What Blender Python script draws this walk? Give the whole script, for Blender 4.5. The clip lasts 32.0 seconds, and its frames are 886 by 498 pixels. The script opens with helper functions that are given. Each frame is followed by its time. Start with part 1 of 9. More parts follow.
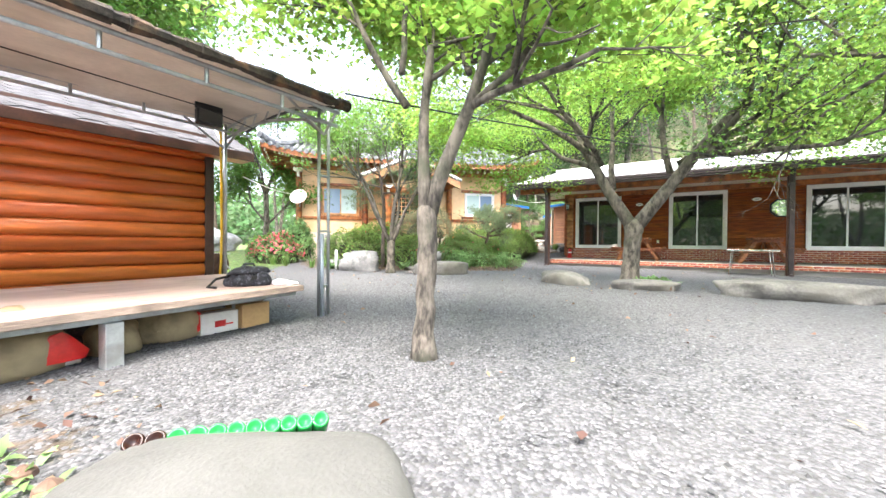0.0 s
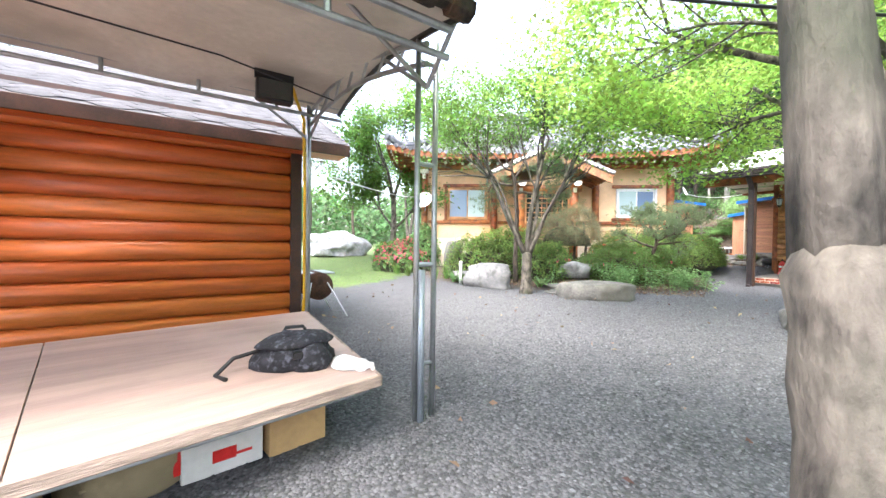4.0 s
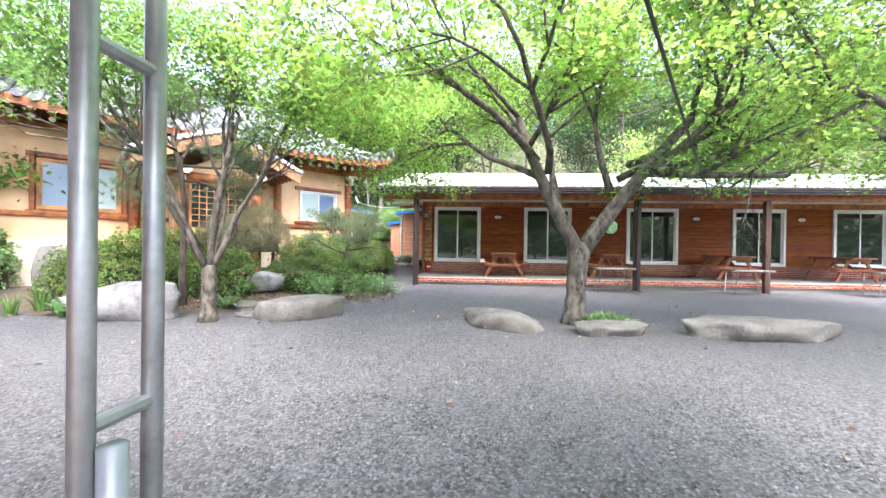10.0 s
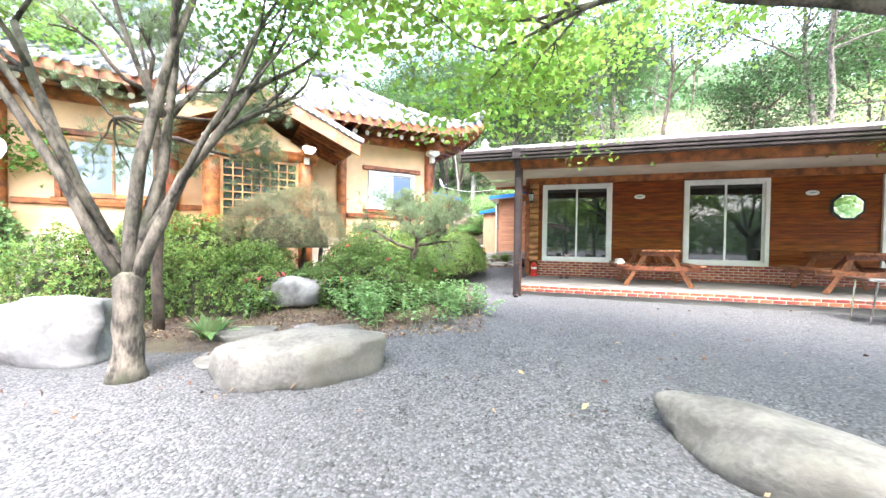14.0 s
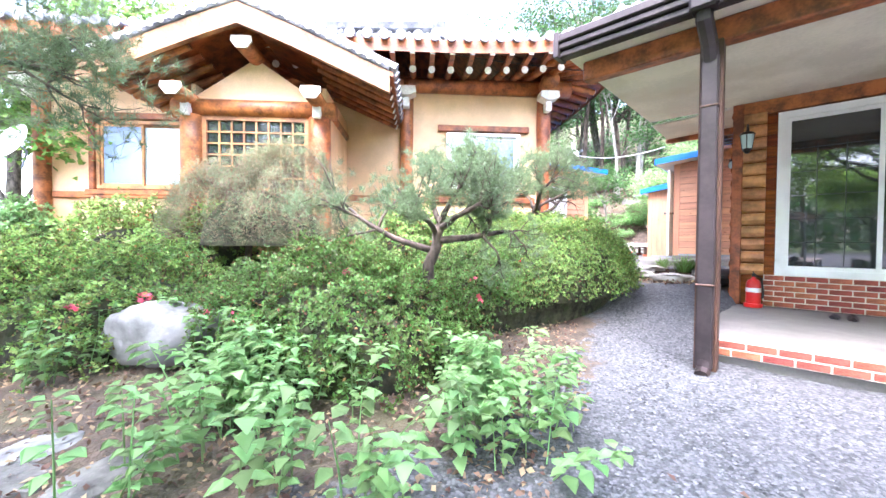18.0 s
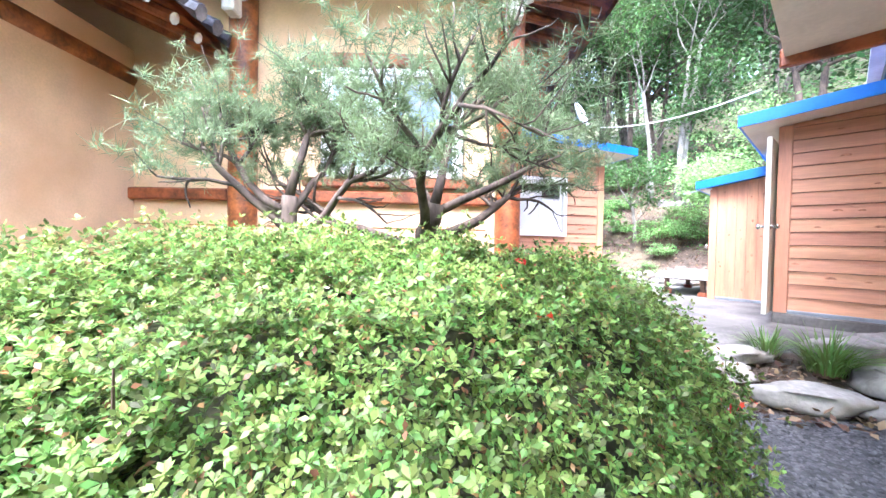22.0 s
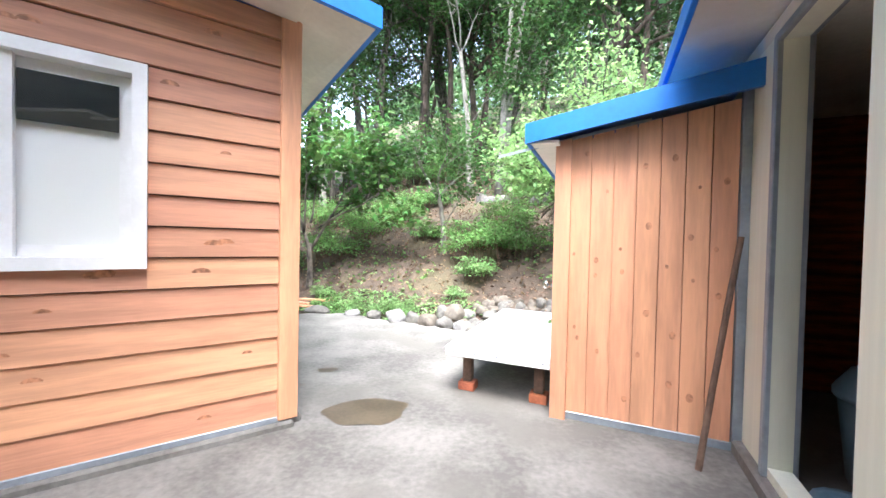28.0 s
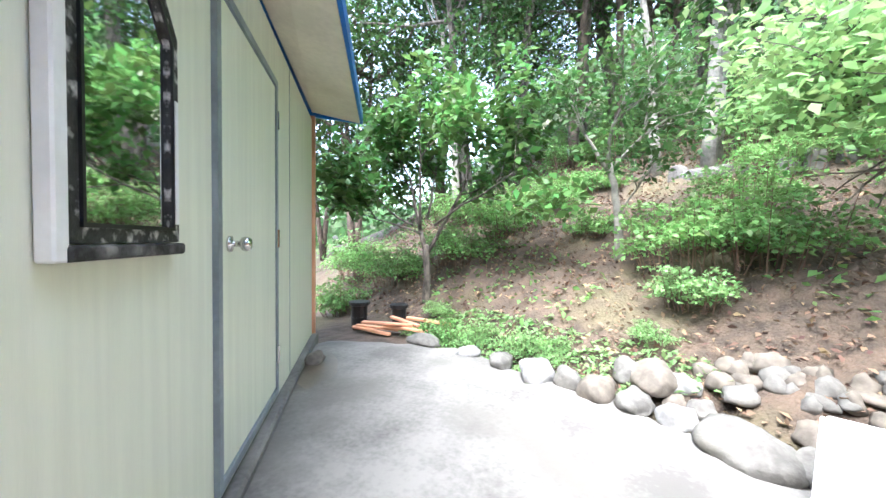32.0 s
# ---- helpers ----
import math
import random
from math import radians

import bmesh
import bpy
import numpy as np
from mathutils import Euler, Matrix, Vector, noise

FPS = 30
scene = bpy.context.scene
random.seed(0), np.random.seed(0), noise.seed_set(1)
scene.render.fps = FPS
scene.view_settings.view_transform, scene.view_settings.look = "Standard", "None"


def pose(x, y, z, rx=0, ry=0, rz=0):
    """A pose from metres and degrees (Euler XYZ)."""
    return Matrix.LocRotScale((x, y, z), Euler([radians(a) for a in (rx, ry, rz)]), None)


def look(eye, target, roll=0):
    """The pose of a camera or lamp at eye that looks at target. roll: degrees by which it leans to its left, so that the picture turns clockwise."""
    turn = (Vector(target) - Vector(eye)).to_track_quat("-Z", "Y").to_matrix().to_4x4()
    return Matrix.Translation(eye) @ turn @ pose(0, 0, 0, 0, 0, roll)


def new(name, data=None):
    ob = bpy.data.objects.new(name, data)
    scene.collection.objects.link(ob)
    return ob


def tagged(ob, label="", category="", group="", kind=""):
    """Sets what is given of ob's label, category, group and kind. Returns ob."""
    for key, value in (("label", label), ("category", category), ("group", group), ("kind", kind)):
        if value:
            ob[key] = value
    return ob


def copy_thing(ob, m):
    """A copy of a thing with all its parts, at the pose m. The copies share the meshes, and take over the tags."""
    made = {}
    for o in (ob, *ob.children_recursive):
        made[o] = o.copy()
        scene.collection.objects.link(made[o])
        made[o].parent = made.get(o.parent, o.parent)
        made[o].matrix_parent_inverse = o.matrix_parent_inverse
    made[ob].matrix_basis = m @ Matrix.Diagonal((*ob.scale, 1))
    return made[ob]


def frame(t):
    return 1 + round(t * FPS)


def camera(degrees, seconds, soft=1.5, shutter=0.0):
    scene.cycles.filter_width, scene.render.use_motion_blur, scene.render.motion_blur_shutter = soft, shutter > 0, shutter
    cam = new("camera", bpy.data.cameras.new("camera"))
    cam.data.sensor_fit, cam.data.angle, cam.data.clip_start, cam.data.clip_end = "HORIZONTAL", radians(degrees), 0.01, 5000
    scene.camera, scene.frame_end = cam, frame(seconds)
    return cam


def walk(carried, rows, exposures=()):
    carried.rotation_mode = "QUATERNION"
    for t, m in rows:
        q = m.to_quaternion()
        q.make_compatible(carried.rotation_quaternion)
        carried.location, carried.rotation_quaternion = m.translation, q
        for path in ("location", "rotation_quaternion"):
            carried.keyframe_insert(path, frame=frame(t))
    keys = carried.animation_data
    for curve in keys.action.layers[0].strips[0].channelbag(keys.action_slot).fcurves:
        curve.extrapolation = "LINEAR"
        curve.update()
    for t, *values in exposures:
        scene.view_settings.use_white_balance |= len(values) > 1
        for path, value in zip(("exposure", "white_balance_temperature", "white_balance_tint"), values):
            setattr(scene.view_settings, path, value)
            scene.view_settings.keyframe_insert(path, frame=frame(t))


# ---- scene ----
cam = camera(99.8, 32.0)
PATH = [
    (0, (2.469, 1.18, 0.789), (2.217, 3.164, 0.764), 0.4),
    (0.5, (2.406, 0.989, 0.814), (2.037, 2.955, 0.789), 0.8),
    (1, (2.337, 1.011, 0.843), (1.873, 2.956, 0.814), 0.9),
    (1.5, (2.145, 1.341, 0.886), (1.511, 3.237, 0.851), 0.5),
    (2, (1.963, 1.672, 0.976), (1.223, 3.53, 0.938), 0.7),
    (2.5, (1.862, 2.026, 1.008), (1.188, 3.909, 0.973), 0.6),
    (4.5, (1.574, 3.505, 1.116), (0.64, 5.273, 1.085), 0.8),
    (5, (1.299, 3.787, 1.181), (0.681, 5.689, 1.151), 0.9),
    (5.5, (1.05, 4.077, 1.23), (0.562, 6.016, 1.202), 0.9),
    (6, (0.625, 4.273, 1.304), (0.031, 6.182, 1.275), 0.9),
    (6.5, (0.257, 4.336, 1.26), (-0.17, 6.29, 1.242), 1.3),
    (7, (0.146, 4.322, 1.229), (-0.318, 6.267, 1.206), 1.1),
    (7.5, (0.124, 4.319, 1.243), (-0.295, 6.274, 1.22), 1.1),
    (8, (0.234, 4.333, 1.263), (0.04, 6.324, 1.242), 1.1),
    (8.5, (0.392, 4.332, 1.304), (0.501, 6.329, 1.281), 1.0),
    (9, (0.503, 4.347, 1.305), (0.904, 6.306, 1.291), 1.0),
    (9.5, (0.68, 4.37, 1.229), (1.287, 6.276, 1.218), 1.1),
    (10, (0.857, 4.394, 1.226), (1.625, 6.24, 1.217), 0.8),
    (10.5, (0.914, 4.469, 1.176), (1.662, 6.324, 1.171), 0.9),
    (11, (1.041, 4.733, 1.147), (1.783, 6.59, 1.13), 1.0),
    (11.5, (1.142, 5.218, 1.149), (1.772, 7.116, 1.132), 1.1),
    (12, (1.365, 5.706, 1.197), (1.886, 7.637, 1.164), 1.1),
    (12.5, (1.574, 6.202, 1.197), (2.111, 8.129, 1.17), 1.3),
    (13, (1.718, 6.771, 1.236), (2.305, 8.682, 1.205), 1.0),
    (13.5, (1.857, 7.317, 1.234), (2.207, 9.286, 1.197), 0.8),
    (14, (1.895, 7.928, 1.177), (2.174, 9.908, 1.139), 0.7),
    (14.5, (2.009, 8.519, 1.138), (2.286, 10.499, 1.106), 0.6),
    (16.5, (2.59, 10.678, 1.008), (2.599, 12.678, 0.971), 0.9),
    (17, (2.911, 11.09, 1.042), (2.739, 13.082, 1.005), 0.6),
    (17.5, (3.198, 11.458, 1.096), (2.77, 13.411, 1.053), 0.4),
    (18, (3.384, 11.971, 1.108), (2.798, 13.883, 1.062), 0.4),
    (18.5, (3.538, 12.508, 1.188), (2.756, 14.348, 1.137), 0.3),
    (19, (3.706, 13.099, 1.173), (2.819, 14.891, 1.132), 0.4),
    (19.5, (3.82, 13.71, 1.231), (3.182, 15.606, 1.185), 0.8),
    (20, (3.81, 14.252, 1.229), (3.221, 16.163, 1.184), 0.9),
    (20.5, (3.792, 14.727, 1.301), (3.191, 16.634, 1.263), 0.9),
    (21, (3.822, 15.169, 1.389), (3.175, 17.061, 1.349), 0.9),
    (21.5, (3.812, 15.608, 1.445), (3.023, 17.446, 1.406), 0.8),
    (22, (3.828, 15.938, 1.479), (3.128, 17.811, 1.437), 1.1),
    (22.5, (4.074, 16.162, 1.475), (3.531, 18.087, 1.442), 0.8),
    (23, (4.192, 16.572, 1.499), (3.756, 18.524, 1.468), 1.0),
    (23.5, (4.463, 16.96, 1.508), (4.201, 18.943, 1.478), 0.8),
    (24, (4.656, 17.325, 1.507), (4.448, 19.314, 1.479), 1.0),
    (24.5, (4.756, 17.663, 1.472), (4.625, 19.658, 1.446), 0.9),
    (25, (4.912, 17.967, 1.415), (4.937, 19.967, 1.393), 1.0),
    (25.5, (4.888, 18.308, 1.452), (4.926, 20.307, 1.414), 1.2),
    (27.5, (4.814, 19.845, 1.681), (4.893, 21.843, 1.643), 1.3),
    (28, (4.785, 20.108, 1.726), (4.867, 22.106, 1.686), 1.2),
    (28.5, (4.813, 20.487, 1.729), (4.913, 22.484, 1.683), 0.9),
    (29, (4.812, 20.884, 1.729), (5.029, 22.871, 1.682), 1.0),
    (29.5, (4.796, 21.229, 1.734), (5.032, 23.215, 1.688), 1.3),
    (30, (4.777, 21.583, 1.731), (4.852, 23.581, 1.685), 0.9),
    (30.5, (4.763, 21.871, 1.721), (5.0, 23.856, 1.686), 1.1),
    (31, (4.748, 21.991, 1.734), (4.815, 23.989, 1.69), 0.8),
    (31.5, (4.733, 22.05, 1.721), (4.29, 23.999, 1.672), 0.6),
    (32, (4.711, 22.035, 1.713), (4.003, 23.904, 1.662), 0.5),
]
EXPOSURES = [(0, 3.25, 6700, 11), (2.5, 3.15, 6600, 12), (5, 3.25, 6300, 15), (7, 3.3, 6200, 17), (8.5, 3.15, 6300, 16), (10, 3.15, 6300, 18), (12, 3.5, 6300, 16), (14.5, 3.95, 6300, 15), (17, 4.05, 5900, 20), (18.5, 4.25, 5700, 24), (20, 4.5, 5500, 27), (21, 4.4, 5500, 24), (23, 3.85, 5800, 19), (25, 3.85, 6000, 13), (28, 3.3, 6100, 12), (30.5, 3.1, 6000, 10), (32, 3.45, 5900, 11)]
walk(cam, [(t, look(eye, target, roll)) for t, eye, target, roll in PATH], EXPOSURES)

# world, sun and exposure
world = bpy.data.worlds.new("sky")
scene.world = world
world.use_nodes = True
SUN_EL, SUN_AZ = 64, 184
_sky = world.node_tree.nodes.new("ShaderNodeTexSky")
_sky.sky_type = "NISHITA"
_sky.sun_disc = False
_sky.sun_elevation, _sky.sun_rotation = radians(SUN_EL), radians(SUN_AZ)
_sky.air_density, _sky.dust_density, _sky.ozone_density = 1.0, 4.0, 1.0
_hsv = world.node_tree.nodes.new("ShaderNodeHueSaturation")
_hsv.inputs["Saturation"].default_value = 0.72
world.node_tree.links.new(_sky.outputs[0], _hsv.inputs["Color"])
world.node_tree.links.new(_hsv.outputs[0], world.node_tree.nodes["Background"].inputs[0])
world.node_tree.nodes["Background"].inputs[1].default_value = 0.15
_sun = bpy.data.lights.new("sun", "SUN")
_sun.energy, _sun.angle, _sun.color = 1.25, radians(50), (1.0, 0.985, 0.96)
sun = new("sun", _sun)
_e, _a = radians(SUN_EL), radians(SUN_AZ)
sun.matrix_world = look((0, 0, 0), (-math.sin(_a) * math.cos(_e), -math.cos(_a) * math.cos(_e), -math.sin(_e)))

# ---- materials ----
def mat(name, col, rough=0.7, var=0.25, scale=6.0, bump=0.15, bscale=40.0, metal=0.0, col2=None, stretch=None,
        rand=0.0, island=0.0, spec=0.5, subsurf=0.0, stain=None, stain_scale=1.2):
    """A procedural surface: two noise scales for colour, fine relief, and optional stains."""
    m = bpy.data.materials.new(name)
    m.use_nodes = True
    nt = m.node_tree
    N, Lk = nt.nodes.new, nt.links.new
    b = nt.nodes["Principled BSDF"]
    tc = N("ShaderNodeTexCoord")
    mp = N("ShaderNodeMapping")
    Lk(tc.outputs["Object"], mp.inputs[0])
    if stretch:
        mp.inputs["Scale"].default_value = stretch
    n1, n2 = N("ShaderNodeTexNoise"), N("ShaderNodeTexNoise")
    n1.inputs["Scale"].default_value, n1.inputs["Detail"].default_value = scale, 5
    n2.inputs["Scale"].default_value, n2.inputs["Detail"].default_value = bscale, 6
    Lk(mp.outputs[0], n1.inputs[0])
    Lk(mp.outputs[0], n2.inputs[0])
    c2 = col2 or tuple(max(0.0, c * (1 - var * 1.6)) for c in col)
    c1 = tuple(min(1.0, c * (1 + var * 0.5)) for c in col) if not col2 else col
    mix = N("ShaderNodeMix")
    mix.data_type = "RGBA"
    ramp = N("ShaderNodeMapRange")
    ramp.inputs["From Min"].default_value, ramp.inputs["From Max"].default_value = 0.35, 0.65
    add = N("ShaderNodeMath")
    add.operation = "MULTIPLY_ADD"
    add.inputs[1].default_value, add.inputs[2].default_value = 0.4, -0.2
    Lk(n2.outputs[0], add.inputs[0])
    s = N("ShaderNodeMath")
    Lk(n1.outputs[0], s.inputs[0])
    Lk(add.outputs[0], s.inputs[1])
    Lk(s.outputs[0], ramp.inputs[0])
    Lk(ramp.outputs[0], mix.inputs["Factor"])
    mix.inputs[6].default_value, mix.inputs[7].default_value = (*c2, 1), (*c1, 1)
    out = mix.outputs[2]
    if stain:
        n3 = N("ShaderNodeTexNoise")
        n3.inputs["Scale"].default_value, n3.inputs["Detail"].default_value = stain_scale, 7
        Lk(tc.outputs["Object"], n3.inputs[0])
        r3 = N("ShaderNodeMapRange")
        r3.inputs["From Min"].default_value, r3.inputs["From Max"].default_value = 0.52, 0.68
        Lk(n3.outputs[0], r3.inputs[0])
        mx = N("ShaderNodeMix")
        mx.data_type = "RGBA"
        Lk(r3.outputs[0], mx.inputs["Factor"])
        Lk(out, mx.inputs[6])
        mx.inputs[7].default_value = (*stain, 1)
        out = mx.outputs[2]
    if rand or island:
        src = N("ShaderNodeObjectInfo") if rand else N("ShaderNodeNewGeometry")
        o = src.outputs["Random"] if rand else src.outputs["Random Per Island"]
        amt = rand or island
        mr = N("ShaderNodeMapRange")
        mr.inputs["To Min"].default_value, mr.inputs["To Max"].default_value = 1 - amt, 1 + amt
        Lk(o, mr.inputs[0])
        h = N("ShaderNodeHueSaturation")
        Lk(mr.outputs[0], h.inputs["Value"])
        mh = N("ShaderNodeMapRange")
        mh.inputs["To Min"].default_value, mh.inputs["To Max"].default_value = 0.5 - amt * 0.06, 0.5 + amt * 0.06
        Lk(o, mh.inputs[0])
        Lk(mh.outputs[0], h.inputs["Hue"])
        Lk(out, h.inputs["Color"])
        out = h.outputs[0]
    Lk(out, b.inputs["Base Color"])
    b.inputs["Roughness"].default_value = rough
    b.inputs["Metallic"].default_value = metal
    b.inputs["Specular IOR Level"].default_value = spec
    if bump:
        bp = N("ShaderNodeBump")
        bp.inputs["Strength"].default_value, bp.inputs["Distance"].default_value = bump, 0.01
        Lk(n2.outputs[0], bp.inputs["Height"])
        Lk(bp.outputs[0], b.inputs["Normal"])
    return m


def leaf_mat(name, col, island=0.35, trans=0.5, rough=0.5):
    m = mat(name, col, rough, 0.2, 1.5, 0, 8, island=island, spec=0.3)
    nt = m.node_tree
    b, outn = nt.nodes["Principled BSDF"], nt.nodes["Material Output"]
    t, mixs, h = nt.nodes.new("ShaderNodeBsdfTranslucent"), nt.nodes.new("ShaderNodeMixShader"), nt.nodes.new("ShaderNodeHueSaturation")
    src = b.inputs["Base Color"].links[0].from_socket
    nt.links.new(src, h.inputs["Color"])
    h.inputs["Value"].default_value, h.inputs["Saturation"].default_value, h.inputs["Hue"].default_value = 1.4, 1.0, 0.492
    nt.links.new(h.outputs[0], t.inputs[0])
    mixs.inputs[0].default_value = trans
    nt.links.new(b.outputs[0], mixs.inputs[1])
    nt.links.new(t.outputs[0], mixs.inputs[2])
    nt.links.new(mixs.outputs[0], outn.inputs[0])
    return m


def glass_mat(name, tint=(0.03, 0.04, 0.04), rough=0.03):
    """Dark window glass over an unlit room: glossy, with a deep tint."""
    m = bpy.data.materials.new(name)
    m.use_nodes = True
    b = m.node_tree.nodes["Principled BSDF"]
    b.inputs["Base Color"].default_value = (*tint, 1)
    b.inputs["Roughness"].default_value = rough
    b.inputs["IOR"].default_value = 1.52
    b.inputs["Specular IOR Level"].default_value = 1.0
    return m


M_LOG = mat("log_orange", (0.66, 0.165, 0.04), 0.30, 0.16, 3, 0.05, 30, stretch=(0.6, 6, 6), rand=0.10)
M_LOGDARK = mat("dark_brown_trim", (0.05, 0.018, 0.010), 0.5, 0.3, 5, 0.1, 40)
M_WOODWALL = mat("redwood_boards", (0.25, 0.060, 0.006), 0.6, 0.35, 3, 0.15, 25, stretch=(0.8, 8, 8), rand=0.12, spec=0.3)
M_HWOOD = mat("hanok_timber", (0.34, 0.105, 0.028), 0.5, 0.4, 3, 0.2, 18, stretch=(2, 2, 2), rand=0.15)
M_HWOODPALE = mat("hanok_pale_timber", (0.50, 0.24, 0.09), 0.55, 0.35, 3, 0.2, 18, rand=0.1)
M_BARGE = mat("weathered_barge_timber", (0.33, 0.165, 0.075), 0.65, 0.4, 3, 0.25, 18, stretch=(1, 1, 1), rand=0.1)
M_PLASTER = mat("ochre_plaster", (0.80, 0.54, 0.32), 0.9, 0.1, 2, 0.1, 60, stain=(0.66, 0.39, 0.20), stain_scale=0.8)
M_PINKPL = mat("salmon_plaster", (0.80, 0.47, 0.33), 0.9, 0.14, 2, 0.15, 70, stain=(0.70, 0.38, 0.26), stain_scale=1.5)
M_WHITEPL = mat("pale_foundation", (0.74, 0.63, 0.50), 0.9, 0.1, 2, 0.1, 50, stain=(0.55, 0.43, 0.32))
M_WHITE = mat("white_paint", (0.8, 0.8, 0.79), 0.45, 0.05, 3, 0.03, 60, stain=(0.68, 0.68, 0.66), stain_scale=4)
M_SIDING = mat("cedar_siding", (0.60, 0.30, 0.175), 0.6, 0.14, 2.2, 0.1, 14, stretch=(0.7, 5, 9), rand=0.09)
M_SIDINGV = mat("cedar_siding_upright", (0.66, 0.33, 0.19), 0.55, 0.13, 2.2, 0.1, 14, stretch=(6, 6, 0.6), rand=0.07)
M_SIDINGP = mat("pale_scuffed_siding", (0.68, 0.38, 0.25), 0.4, 0.12, 3, 0.05, 20, stretch=(6, 6, 0.6))
M_BATTEN = mat("grey_weathered_batten", (0.10, 0.095, 0.09), 0.9, 0.5, 14, 0.5, 50, stain=(0.26, 0.25, 0.23), stain_scale=14)
M_KNOT = mat("knot_wood", (0.50, 0.225, 0.12), 0.6, 0.3, 30, 0.1, 60)
M_BLUE = mat("blue_sheet_metal", (0.015, 0.16, 0.55), 0.35, 0.12, 2, 0.04, 30, metal=0.2)
M_SOFFIT = mat("soffit_cream", (0.70, 0.66, 0.56), 0.7, 0.1, 1.5, 0.05, 30, stain=(0.55, 0.5, 0.4))
M_PANEL = mat("cream_panel", (0.72, 0.735, 0.61), 0.5, 0.04, 2, 0.03, 50, stretch=(14, 14, 0.5))
M_GREYTRIM = mat("grey_flashing", (0.30, 0.34, 0.38), 0.45, 0.15, 4, 0.05, 40, metal=0.4)
M_STEEL = mat("galvanised_steel", (0.42, 0.44, 0.44), 0.42, 0.18, 5, 0.05, 50, metal=0.7, stain=(0.3, 0.3, 0.29), stain_scale=6)
M_TARP = mat("cream_canvas", (0.66, 0.61, 0.52), 0.7, 0.1, 1.5, 0.08, 20, stain=(0.42, 0.38, 0.31), stain_scale=1.0)
M_MOSS = mat("mossy_edge", (0.045, 0.035, 0.025), 0.95, 0.5, 8, 0.8, 40, stain=(0.12, 0.06, 0.03), stain_scale=5)
M_DECK = mat("plywood_deck", (0.42, 0.30, 0.25), 0.6, 0.14, 1.4, 0.1, 20, stretch=(0.5, 5, 5), stain=(0.50, 0.37, 0.31), stain_scale=0.9)
M_SHINGLE = mat("grey_shingle", (0.062, 0.061, 0.067), 0.9, 0.3, 7, 0.5, 220, rand=0.16, island=0.0)
M_TILE = mat("grey_roof_tile", (0.15, 0.155, 0.17), 0.5, 0.35, 4, 0.25, 40, island=0.15, stain=(0.32, 0.33, 0.34), stain_scale=3)
M_METALROOF = mat("silver_roof_tile", (0.62, 0.64, 0.66), 0.35, 0.15, 2, 0.05, 30, metal=0.3, stain=(0.45, 0.46, 0.47))
M_BLACKMETAL = mat("dark_brown_gutter", (0.040, 0.029, 0.030), 0.5, 0.3, 4, 0.05, 30, metal=0.3)
M_BRICK = mat("red_brick", (0.33, 0.085, 0.05), 0.85, 0.3, 9, 0.4, 60, rand=0.25)
M_MORTAR = mat("pale_mortar", (0.62, 0.55, 0.45), 0.95, 0.15, 8, 0.4, 70)
M_CONC = mat("concrete", (0.175, 0.169, 0.155), 0.85, 0.28, 2.2, 0.35, 36, stain=(0.125, 0.12, 0.107), stain_scale=1.4)
M_PORCH = mat("porch_concrete", (0.20, 0.185, 0.168), 0.8, 0.18, 1.3, 0.2, 45, stain=(0.15, 0.138, 0.122))
M_WET = mat("wet_concrete", (0.10, 0.08, 0.055), 0.38, 0.25, 3, 0.03, 40)
M_ROCK = mat("grey_granite", (0.150, 0.144, 0.130), 0.9, 0.3, 2.5, 0.9, 26, stain=(0.08, 0.075, 0.06), stain_scale=1.3)
M_ROCKD = mat("dark_streambed_stone", (0.15, 0.13, 0.105), 0.85, 0.3, 5, 0.6, 22, stain=(0.09, 0.075, 0.06), stain_scale=2.5)
M_ROCKW = mat("pale_granite", (0.23, 0.228, 0.222), 0.9, 0.3, 4, 0.9, 18, stain=(0.12, 0.12, 0.12), stain_scale=1.8)
M_BARK = mat("grey_brown_bark", (0.125, 0.108, 0.088), 0.95, 0.5, 12, 1.0, 46, stretch=(1, 1, 0.45), stain=(0.065, 0.068, 0.045), stain_scale=2.5)
M_BARKD = mat("dark_pine_bark", (0.10, 0.075, 0.058), 0.95, 0.4, 8, 1.0, 40, stretch=(1, 1, 0.4))
M_BIRCH = mat("pale_bark", (0.24, 0.225, 0.195), 0.9, 0.3, 6, 0.5, 30)
M_MAPLE = leaf_mat("maple_leaf", (0.22, 0.36, 0.075), 0.4, 0.68)
M_MAPLE2 = leaf_mat("maple_leaf_deep", (0.14, 0.26, 0.06), 0.4, 0.55)
M_FOREST = leaf_mat("forest_leaf", (0.058, 0.122, 0.036), 0.45, 0.4)
M_FORESTD = leaf_mat("forest_leaf_dark", (0.038, 0.082, 0.026), 0.45, 0.35)
M_AZALEA = leaf_mat("azalea_leaf", (0.098, 0.165, 0.040), 0.7, 0.4, 0.5)
M_AZALEAY = leaf_mat("azalea_leaf_light", (0.195, 0.285, 0.072), 0.6, 0.42, 0.45)
M_MINT = leaf_mat("fresh_green_leaf", (0.19, 0.33, 0.125), 0.4, 0.4)
M_PERS = leaf_mat("glossy_leaf", (0.085, 0.18, 0.05), 0.5, 0.4, 0.28)
M_BANK = leaf_mat("bank_leaf", (0.145, 0.275, 0.085), 0.45, 0.4)
M_PALEAF = leaf_mat("pale_green_leaf", (0.20, 0.335, 0.125), 0.35, 0.5)
M_PINE = leaf_mat("pine_needle", (0.145, 0.20, 0.10), 0.5, 0.3)
M_NEEDLEB = leaf_mat("dry_needle", (0.20, 0.145, 0.09), 0.45, 0.2)
